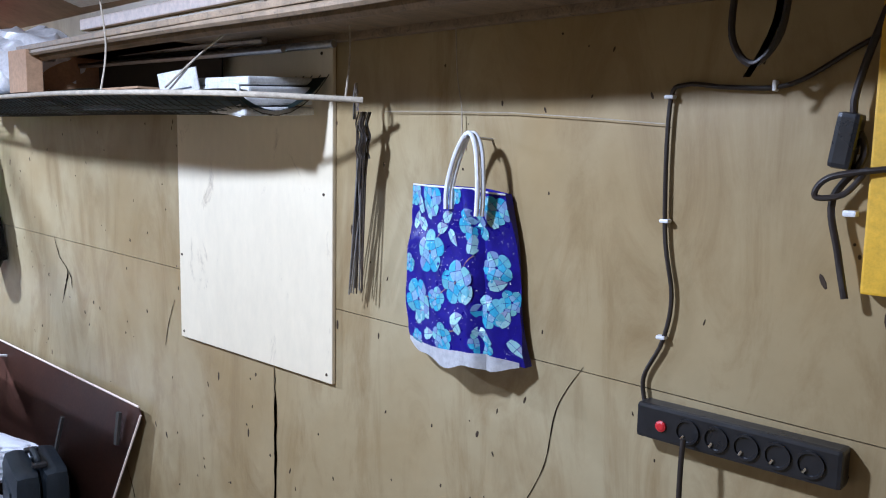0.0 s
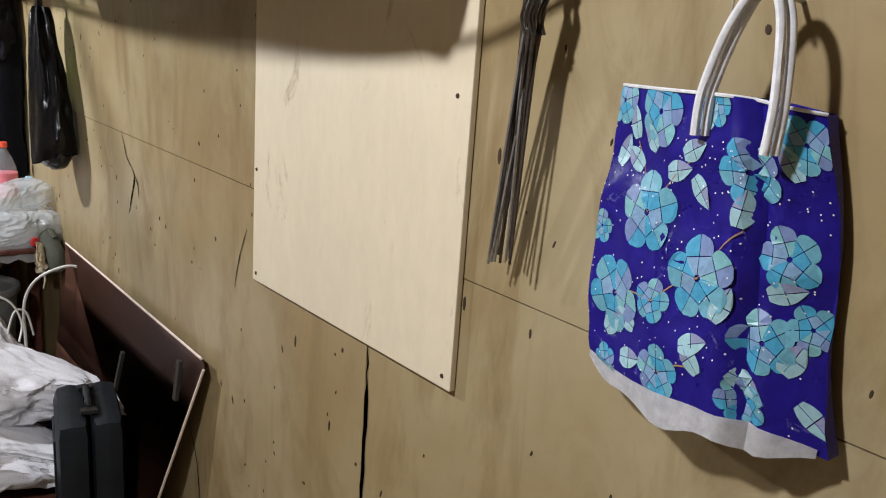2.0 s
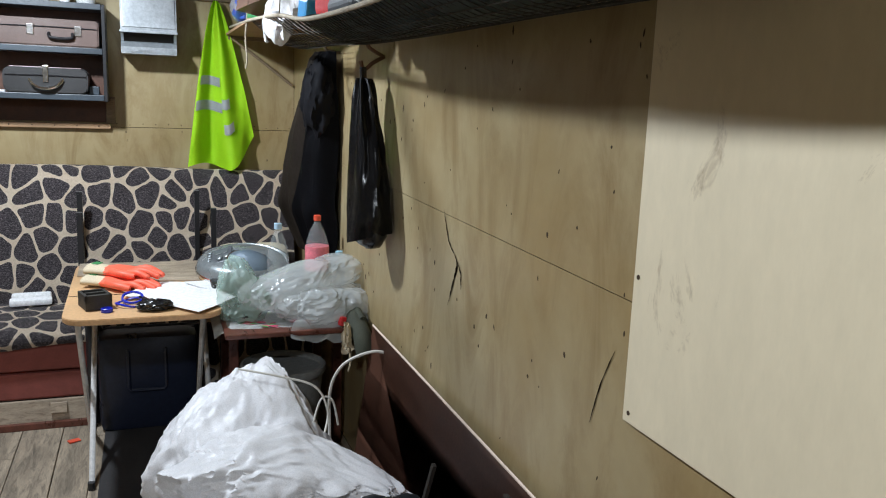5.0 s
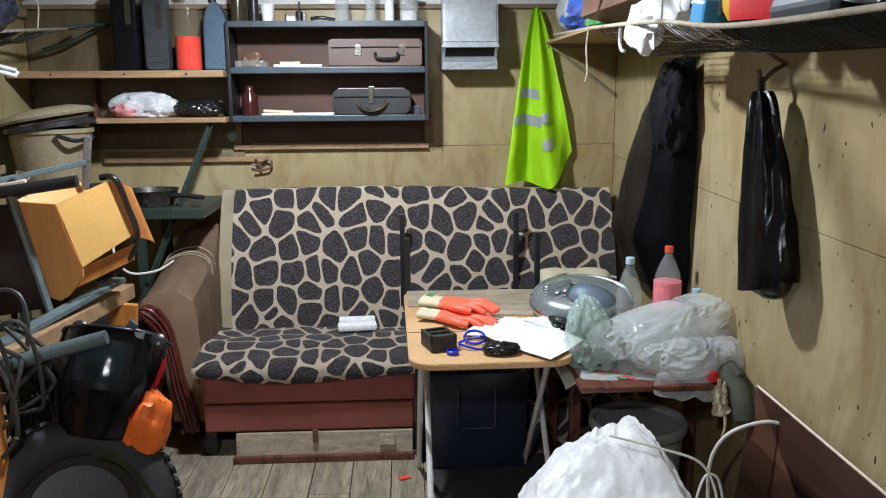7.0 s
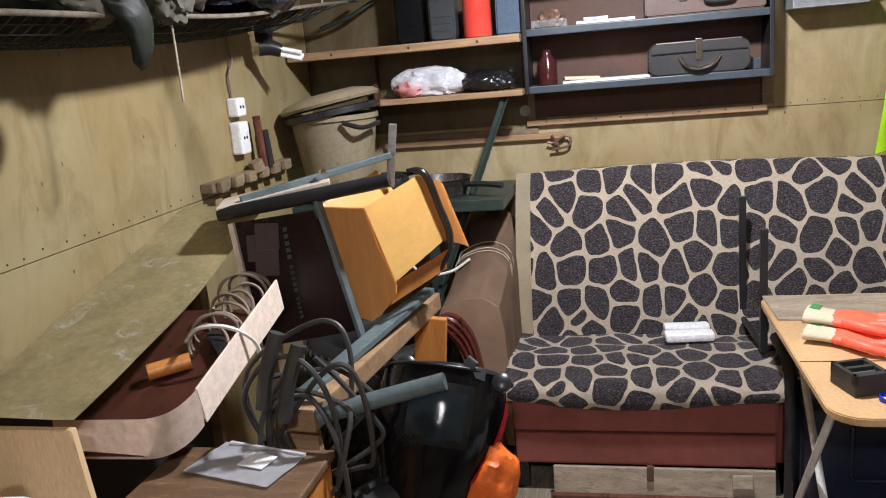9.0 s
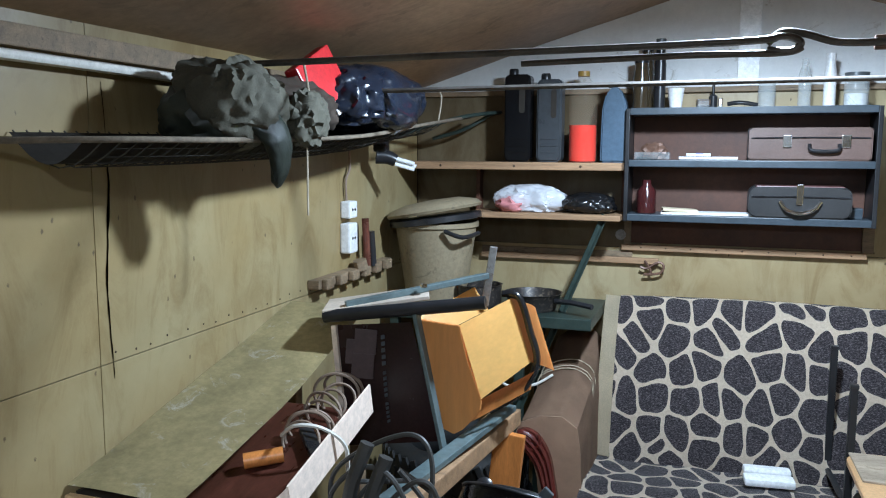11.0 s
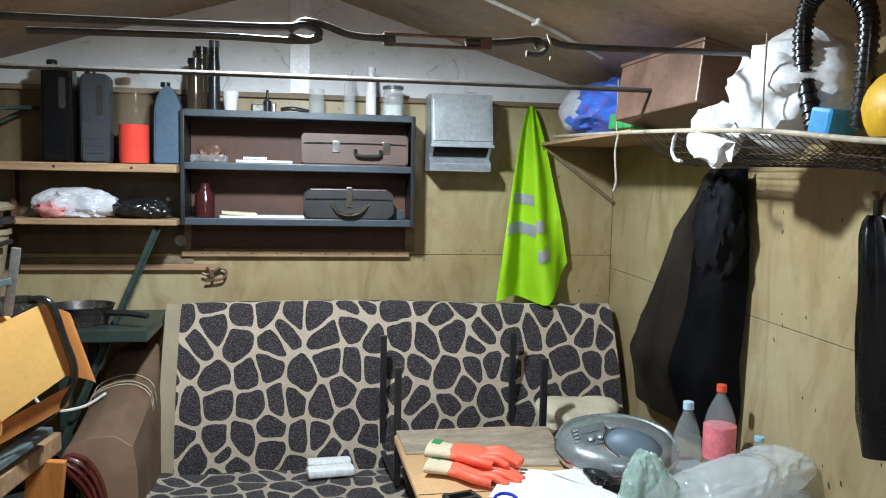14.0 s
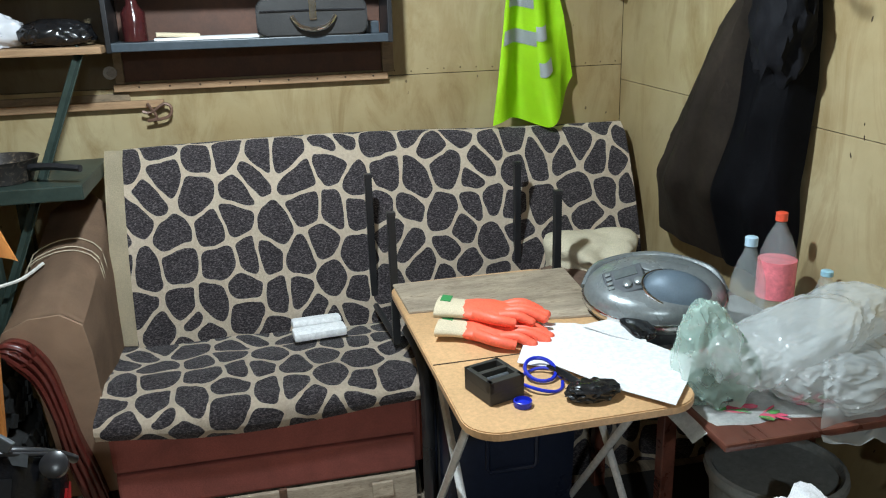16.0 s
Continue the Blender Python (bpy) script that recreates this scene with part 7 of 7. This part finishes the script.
FADED = surf("faded_patch", (0.085, 0.055, 0.055), 0.45)
for u, v in ((0.25, 0.78), (0.38, 0.86), (0.3, 0.66)):
    c = q0.lerp(q1, u).lerp(p0.lerp(p1, u), v)
    part("paper_trace", tbox(Matrix.Translation(c + Vector((0.0, -0.012, 0))) @ pose(0, 0, 0, 0, 4, 18), 0.07, 0.003, 0.08, 0.001), FADED, fr)

bxo = thing("chair_shell", -2.3, -1.5, 0.87, "orange plywood chair shell lying on its side", "chair shell")
part("side", prism([(-2.485, 1.258), (-2.359, 1.248), (-2.33, 1.137), (-2.287, 1.024), (-2.29, 0.985), (-2.316, 0.95), (-2.345, 0.918), (-2.375, 0.90), (-2.414, 0.915), (-2.44, 0.95)], pose(0, -1.50, 0, 90, 0, 0), 0.016, 0.002), PLY_OR, bxo)
A, Bq, Cq, D = Vector((-2.359, -1.514, 1.25)), Vector((-2.249, -1.30, 1.305)), Vector((-2.18, -1.30, 1.095)), Vector((-2.287, -1.514, 1.022))
part("seat_panel", sheet(lambda u, v: D.lerp(Cq, u).lerp(A.lerp(Bq, u), v), 8, 8, 0.012), PLY_YEL, bxo, "bright yellow plywood panel")
part("inner_panel", sheet(lambda u, v: Vector((-2.50, -1.49, 1.262)).lerp(Vector((-2.39, -1.25, 1.325)), u).lerp(Vector((-2.45, -1.49, 1.20)).lerp(Vector((-2.34, -1.25, 1.25)), u), v), 6, 6, 0.010), PLY_YEL, bxo)
part("back_shell", sheet(lambda u, v: Bq.lerp(Cq, v) + Vector((0.075 * math.sin(1.57 * u), 0.03 * u, -0.035 * u)), 8, 10, 0.010), PLY_OR, bxo, smooth=True)
part("curved_end", sheet(lambda u, v: D.lerp(Cq + Vector((0.03, 0.01, -0.02)), v) + Vector((-0.03 * math.sin(1.57 * u), 0, -0.075 * u)), 8, 6, 0.010), PLY_OR, bxo, smooth=True)
part("padding", tube([Bq + Vector((-0.03, 0, 0.012)), Bq + Vector((0.025, 0.0, 0.005)), Bq.lerp(Cq, 0.5) + Vector((0.03, 0, 0)), Cq + Vector((0.02, 0, 0)), Cq + Vector((-0.03, -0.01, -0.10)), Cq + Vector((-0.13, -0.03, -0.17))], 0.012, 8), BINBAG, bxo, "ragged black padding", smooth=True)

tyre("spare_tyre", pose(-2.62, -0.72, 0.10), 0.30, 0.19, 0.19, "dusty black tyre in a stack by the sofa", "corner tyre stack")
tyre("spare_tyre", pose(-2.60, -0.74, 0.30, 2, 0, 10), 0.30, 0.19, 0.19, "dusty black tyre in a stack by the sofa", "corner tyre stack")
tyre("spare_tyre", pose(-2.62, -0.73, 0.50, 0, 2, 20), 0.30, 0.19, 0.19, "dusty black tyre in a stack by the sofa", "corner tyre stack")
tyre("spare_wheel", pose(-2.16, -2.05, 0.36, 62, 0, 28), 0.29, 0.17, 0.19, "black wheel with dark rim under the helmet", "", True)
hm = thing("welding_helmet", -2.1, -1.98, 0.5, "glossy black welding helmet with red stripe and straps", "helmet")


def mask_pt(a, v, off=0.0):
    """On the curved face shield: a in degrees round it, v from chin to brow."""
    r = (0.66 + 0.34 * math.sin(1.57 * min(1, v * 1.6))) * (1 - 0.07 * max(0, v - 0.75) / 0.25)
    q = radians(a + 12)
    return Vector((-2.145 + (0.172 * r + off) * math.sin(q), -1.955 - (0.135 * r + 0.03 * (1 - v) + off) * math.cos(q), 0.575 + 0.335 * v - 0.03 * (abs(a) / 100) ** 2 * v))


def mask_patch(a0, a1, v0, v1, off, thick=0.003, slope=0.0):
    return sheet(lambda u, v: mask_pt(a0 + (a1 - a0) * u + slope * (v - 0.5), v0 + (v1 - v0) * v, off), 12, 12, thick)


part("shell", mask_patch(-108, 108, 0, 1, 0.0, 0.004), surf("gloss_black_shell", (0.012, 0.012, 0.014), 0.12), hm, smooth=True)
part("brow", tube([mask_pt(a, 1.0, 0.002) for a in range(-105, 106, 15)], 0.004, 8, n=2), BLACK, hm, smooth=True)
part("visor_frame", mask_patch(-38, 22, 0.42, 0.88, 0.006, 0.008), BLACK, hm, smooth=True)
part("visor", mask_patch(-30, 15, 0.48, 0.82, 0.0145, 0.002), surf("dark_visor_glass", (0.03, 0.045, 0.05), 0.06), hm, "dark green welding glass", smooth=True)
part("red_stripe", mask_patch(52, 57, 0.18, 0.82, 0.003, 0.001, 26), RED_PL, hm, "red stripe", smooth=True)
part("red_stripe", mask_patch(63, 73, 0.52, 0.86, 0.003, 0.001, 22), RED_PL, hm, "red slash print", smooth=True)
for k in range(3):
    part("lettering_bar", mask_patch(66 + 4 * k, 68 + 4 * k, 0.26, 0.50, 0.003, 0.001, 16), PAPER, hm, "pale lettering bar", smooth=True)
part("headband", tube([(-2.26, -1.93, 0.885), (-2.20, -2.02, 0.905), (-2.10, -2.05, 0.912), (-2.01, -2.01, 0.905), (-1.975, -1.93, 0.885)], 0.009, 8), BLACK, hm, smooth=True)
part("perforated_strap", sheet(lambda u, v: Vector((-2.20 + 0.17 * u, -2.055 - 0.012 * math.sin(3.1 * u), 0.885 + 0.022 * v + 0.012 * math.sin(3.1 * u))), 12, 2, 0.003), GREY_PL, hm, smooth=True)
for x_, z_ in ((-2.235, 0.895), (-1.99, 0.885)):
    part("strap_ratchet", lathe([(0.024, 0), (0.024, 0.016), (0.014, 0.022), (0, 0.022)], pose(x_, -2.03, z_, 75, 0, 0), 16), BLACK, hm, smooth=True)
part("buckle", tbox(pose(-2.075, -2.06, 0.915, 20, 30, 0), 0.03, 0.012, 0.05, 0.003), GREY_PL, hm)
part("head_pad", slack((-2.125, -1.93, 0.825), (0.10, 0.085, 0.05), 17, None, None, 1.2, 5), BLACK, hm, "black padded headgear", smooth=True)
hm.rotation_euler = (radians(-24), radians(9), 0)
og = thing("orange_pouch", -1.95, -1.92, 0.4, "orange and black nylon pouch with strap", "pouch")
part("pouch", lump((-1.995, -1.90, 0.565), (0.075, 0.075, 0.135), 4, 0.16, 3, 4, None, lambda p: Vector((p.x + 0.25 * p.z, p.y, p.z))), ORANGE, og, smooth=True)
part("strap", sheet(lambda u, v: Vector((-2.09 + 0.16 * u + 0.05 * u * u, -2.07 + 0.02 * math.sin(4 * u), 0.555 - 0.20 * u * u + 0.03 * v)), 14, 2, 0.004), OLIVE, og, smooth=True)
rdb = single("red_handle_tool", tube([(-2.50, -2.18, 0.50), (-2.42, -2.22, 0.515), (-2.34, -2.24, 0.51)], 0.022, 8), RED_PL, "red plastic tool handle", "tool", smooth=True)
ck = thing("welding_cables", -2.38, -1.95, 0.8, "looped grey rubber welding cables hung over the beam", "cable")
for k in range(7):
    c = Vector((-2.42 + 0.035 * (k % 4), -1.98 - 0.022 * k, 0.84 - 0.012 * k))
    rx, rz = 0.07 + 0.07 * rnd.random(), 0.13 + 0.09 * rnd.random()
    ring = [c + Vector((rx * math.cos(a) + 0.03 * math.sin(1.7 * a + 2.3 * k), 0.04 * math.sin(a + k), rz * math.sin(a) + 0.035 * math.sin(2.3 * a + k))) for a in [0.4 * j + k for j in range(18 if k % 2 else 15)]]
    part("cable_loop", tube(ring, 0.0068, 7, n=4), CABLE_G, ck, smooth=True)
for dx, dz in ((0, 0), (0.05, -0.03)):
    part("grip", tube([(-2.41 + dx, -2.09, 1.07 + dz), (-2.44 + dx, -2.11, 0.98 + dz), (-2.455 + dx, -2.12, 0.895 + dz)], 0.019, 8), CABLE_G, ck, "thick rubber grip", smooth=True)
part("grip", tube([(-2.36, -2.03, 0.835), (-2.22, -2.0, 0.865), (-2.05, -1.98, 0.905)], 0.022, 10), TEAL, ck, "grey hose grip", smooth=True)

stv = thing("metal_bench", -2.5, -0.3, 0.0, "dark green metal stand in the corner", "stand")
part("top", box(-W + 0.05, -2.10, -0.52, -0.03, 1.035, 1.085, 0.005), GREEN_DK, stv)
for x in (-W + 0.08, -2.41):
    for y in (-0.49, -0.07):
        part("leg", box(x - 0.02, x + 0.02, y - 0.02, y + 0.02, 0, 1.035, 0.003), GREEN_DK, stv)
pn_ = thing("frying_pan", -2.38, -0.37, 1.085, "burnt frying pan with a long black handle", "pan")
part("pan", lathe([(0, 0.004), (0.10, 0.0), (0.125, 0.07), (0.13, 0.075), (0.122, 0.075), (0.098, 0.01), (0, 0.01)], pose(-2.38, -0.37, 1.087), 28), CHAR, pn_, smooth=True)
part("handle", tube([(-2.27, -0.42, 1.135), (-2.19, -0.46, 1.14), (-2.10, -0.50, 1.135)], 0.012, 8), BLACK, pn_, smooth=True)
po = single("cooking_pot", lathe([(0, 0), (0.09, 0.0), (0.10, 0.02), (0.10, 0.10), (0.105, 0.103), (0.095, 0.103), (0.094, 0.01), (0, 0.01)], pose(-2.62, -0.40, 1.087), 26), CHAR, "dark cooking pot on the metal stand", "pot", smooth=True)
cw = thing("white_lead", -2.45, -0.45, 0.7, "thin white cable drooping to the sofa arm", "cable")
part("cable", tube([(-2.50, -0.50, 1.06), (-2.52, -0.56, 0.90), (-2.45, -0.60, 0.80), (-2.34, -0.55, 0.79), (-2.26, -0.50, 0.83)], 0.006, 7), CABLE_W, cw, smooth=True)
stk = thing("angle_iron", -2.22, -0.28, 0.66, "dark green steel angle leaning by the sofa arm", "steel bar")
a, b = Vector((-2.085, -0.235, 1.50)), Vector((-2.42, -0.56, 0.60))
mS = Matrix.Translation((a + b) / 2) @ (a - b).to_track_quat("Z", "Y").to_matrix().to_4x4()
part("flange", tbox(mS, 0.022, 0.005, (a - b).length, 0.001), GREEN_DK, stk)
part("flange", tbox(mS @ Matrix.Translation((0.010, 0.010, 0)), 0.005, 0.02, (a - b).length, 0.001), GREEN_DK, stk)

bk = thing("toilet_bucket", -2.84, -0.36, 1.085, "beige plastic bucket with a tilted lid and black rim", "bucket")
part("bucket", lathe([(0, 0), (0.135, 0.0), (0.185, 0.35), (0.195, 0.355), (0.195, 0.375), (0.17, 0.375), (0, 0.36)], pose(-2.84, -0.36, 1.087), 32), BUCKET, bk, smooth=True)
part("rim", lathe([(0.19, 0), (0.212, 0.004), (0.212, 0.028), (0.19, 0.032)], pose(-2.84, -0.36, 1.455, 0, -8, 0), 32), BLACK, bk, "black rim", smooth=True)
part("lid", lathe([(0.0, 0.045), (0.12, 0.040), (0.20, 0.02), (0.222, 0.0), (0.215, -0.012), (0, -0.005)], pose(-2.85, -0.36, 1.515, 0, -10, 0), 32), BUCKET, bk, smooth=True)
part("handle", tube([(-2.74, -0.54, 1.435), (-2.66, -0.53, 1.41), (-2.62, -0.42, 1.42)], 0.010, 8), BLACK, bk, smooth=True)

tk = thing("tool_rack", -3.04, -0.8, 1.26, "notched wooden tool rack with screwdrivers on the wall", "tool rack")
part("rail", box(-W, -W + 0.05, -1.17, -0.46, 1.262, 1.297, 0.005), BATTEN, tk)
for k in range(6):
    part("notch_block", box(-W + 0.05, -W + 0.075, -1.15 + 0.115 * k, -1.09 + 0.115 * k, 1.26, 1.30, 0.006), BATTEN, tk)
for y, h, mt_ in ((-0.74, 0.20, WOOD_DK), (-0.68, 0.14, BLACK), (-0.80, 0.03, BATTEN)):
    part("tool", tube([(-W + 0.055, y, 1.29), (-W + 0.05, y - 0.01, 1.30 + h)], 0.016 if h > 0.1 else 0.03, 8, n=0), mt_, tk, smooth=True)
for z0, z1, y0, y1 in ((1.508, 1.578, -0.885, -0.812), (1.365, 1.488, -0.89, -0.812)):
    so = thing("wall_socket", -W, (y0 + y1) / 2, z0, "white plastic surface-mounted wall socket", "socket", "wall sockets")
    part("housing", box(-W, -W + 0.045, y0, y1, z0, z1, 0.008), WHITE_PL, so)
    part("hole", lathe([(0.006, 0), (0.006, 0.002), (0, 0.002)], pose(-W + 0.045, (y0 + y1) / 2 + 0.01, (z0 + z1) / 2, 0, 90, 0), 10), DARK, so)
    part("hole", lathe([(0.006, 0), (0.006, 0.002), (0, 0.002)], pose(-W + 0.045, (y0 + y1) / 2 - 0.012, (z0 + z1) / 2, 0, 90, 0), 10), DARK, so)
wc = single("socket_cable", tube([(-W + 0.012, -0.85, 1.58), (-W + 0.015, -0.86, 1.66), (-W + 0.02, -0.83, 1.72), (-W + 0.02, -0.85, 1.85), (-W + 0.02, -0.85, 1.98)], 0.0055, 8), CABLE_D, "dusty beige cable running up the wall", "cable", smooth=True)
cf = thing("clip_lamp", -2.93, -0.68, 1.72, "black lampholder with a white compact fluorescent bulb", "lamp")
part("holder", tube([(-2.99, -0.70, 1.76), (-2.95, -0.68, 1.755), (-2.915, -0.665, 1.74)], 0.035, 12, taper=0.75), BLACK, cf, smooth=True)
part("clamp", tbox(pose(-2.97, -0.69, 1.82), 0.06, 0.05, 0.09, 0.012), BLACK, cf)
for k in range(3):
    o = Vector((0, 0.014 * math.cos(k * 2.1), 0.014 * math.sin(k * 2.1)))
    part("tube", tube([Vector((-2.915, -0.665, 1.738)) + o, Vector((-2.84, -0.635, 1.715)) + o], 0.0085, 8, n=0), WHITE_PL, cf, "white fluorescent tube", smooth=True)

# ---- hammock net on the west wall ----
nl = thing("net_shelf", -2.9, -1.5, 1.78, "sagging dark net shelf slung along the wall", "net shelf")
EL = [(-W + 0.02, -2.62, 1.80), (-2.80, -2.45, 1.805), (-2.74, -2.0, 1.81), (-2.73, -1.4, 1.83), (-2.74, -0.8, 1.885), (-2.75, -0.1, 1.945)]
part("rope", tube(EL, 0.007, 8, n=8), ROPE_D, nl, "dusty rope edge", smooth=True)
ELC = curve_pts(EL, 10)


def bed_l(y, s):
    e = min(ELC, key=lambda p: abs(p.y - y))
    return Vector((-W + 0.01 + (e.x + W - 0.01) * s, y, e.z + 0.02 * (1 - s) - 0.07 * math.sin(math.pi * s)))


nb = B()
yl_ = [-0.5 - 0.036 * i for i in range(56)]
for y in yl_:
    tube([bed_l(y, s / 6) for s in range(7)], 0.0017, 4, nb, n=0)
for s in range(1, 10):
    tube([bed_l(y, s / 10) for y in yl_[::3]], 0.0017, 4, nb, n=0)
part("netting", nb, NETC, nl, "dusty grey netting")
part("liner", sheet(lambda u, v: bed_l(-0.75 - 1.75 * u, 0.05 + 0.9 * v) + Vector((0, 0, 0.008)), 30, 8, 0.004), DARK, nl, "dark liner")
part("bracket", tube([(-W + 0.01, -0.45, 1.83), (-2.76, -0.3, 1.93), (-2.62, -0.06, 1.965)], 0.009, 6), GREEN_DK, nl)
part("bracket", tube([(-2.66, -0.06, 1.96), (-2.80, -0.10, 1.88), (-2.95, -0.10, 1.84)], 0.009, 6), GREEN_DK, nl)
for y in (-1.78, -1.02, -0.62):
    e = min(ELC, key=lambda p: abs(p.y - y))
    part("hanger_string", tube([(e.x, y, e.z), (e.x + 0.02, y - 0.015, e.z + 0.10), (e.x + 0.01, y - 0.03, 2.03)], 0.0035, 6), ROPE, nl)
part("loose_string", tube([(-2.72, -1.80, 1.82), (-2.725, -1.79, 1.72), (-2.72, -1.80, 1.60)], 0.003, 6), ROPE, nl)
oj = thing("work_jacket", -2.82, -2.1, 1.72, "olive work jacket flung over the net", "jacket")
part("jacket", slack((-2.83, -1.99, 1.905), (0.13, 0.15, 0.12), 71, None, None, 1.3, 5), GREYCLOTH, oj, "grey-beige side", smooth=True)
part("dark_side", lump((-2.87, -2.04, 1.87), (0.12, 0.12, 0.09), 73, 0.12, 5, 4), DARK_OLIVE, oj, smooth=True)


def sleeve_xyz(u, v):
    """A flat empty sleeve hanging over the rope, creased along its length."""
    c = Vector((-2.765, -2.03, 1.89)).lerp(Vector((-2.73, -1.95, 1.69)), v) + Vector((0.035 * math.sin(math.pi * v), 0.02 * math.sin(2.4 * v), 0.02 * math.sin(math.pi * v)))
    a = 2 * math.pi * u
    w = (0.066 - 0.024 * v) * (1 + 0.10 * fold((math.cos(a), math.sin(a), 3 * v), 1.6, 12))
    return c + Vector((0.42 * w * math.cos(a), w * math.sin(a) * 0.85, w * math.sin(a) * 0.45)) * (0.35 + 0.65 * min(1, (1 - v) * 9))


part("sleeve", sheet(sleeve_xyz, 40, 30, 0.002), DARK_OLIVE, oj, "hanging dark olive sleeve", smooth=True)
rg = single("rag", lump((-2.72, -1.80, 1.87), (0.045, 0.07, 0.065), 81, 0.3, 7, 4), GREYCLOTH, "grey rag over the rope", "rag", smooth=True)
rwb = thing("red_white_carton", -2.83, -1.55, 1.85, "red and white carton stuck in the net", "carton")
part("carton", tbox(pose(-2.83, -1.52, 2.0, 28, -12, -12), 0.05, 0.20, 0.16, 0.006), RED_PL, rwb)
part("white_panel", tbox(pose(-2.798, -1.475, 1.955, 28, -12, -12), 0.012, 0.05, 0.12, 0.003), PAPER, rwb, "white printed panel")
bkb = single("bin_bag", slack((-2.82, -1.15, 1.955), (0.15, 0.33, 0.115), 91, None, None, 1.1, 5), surf("navy_black_film", (0.012, 0.016, 0.028), 0.22), "shiny black plastic sheeting heaped in the net", "plastic sheet", smooth=True)
bks = single("dark_cloth", lump((-2.88, -1.68, 1.90), (0.12, 0.24, 0.09), 95, 0.2, 6, 4), COAT_BR, "dark cloth bundle in the net", "cloth", smooth=True)

# ---- floor planks ----
rp_ = random.Random(3)
x = -W
sizes = {}
while x < -0.02:
    wv = min(rp_.choice((0.14, 0.17, 0.19)), 0.0 - x)
    y = FRONT + rp_.uniform(-1.5, 0)
    while y < 0:
        lnp = rp_.choice((1.6, 2.1, 2.6))
        y0, y1 = max(FRONT, y), min(0, y + lnp)
        if y1 - y0 > 0.05:
            ob = part("plank", box(x + 0.001, x + wv - 0.0015 - 0.002 * rp_.random(), y0 + 0.002, y1 - 0.002, -0.022, -0.0005 * rp_.random() * 3, 0.0025), PLANK, floor)
        y += lnp
    x += wv
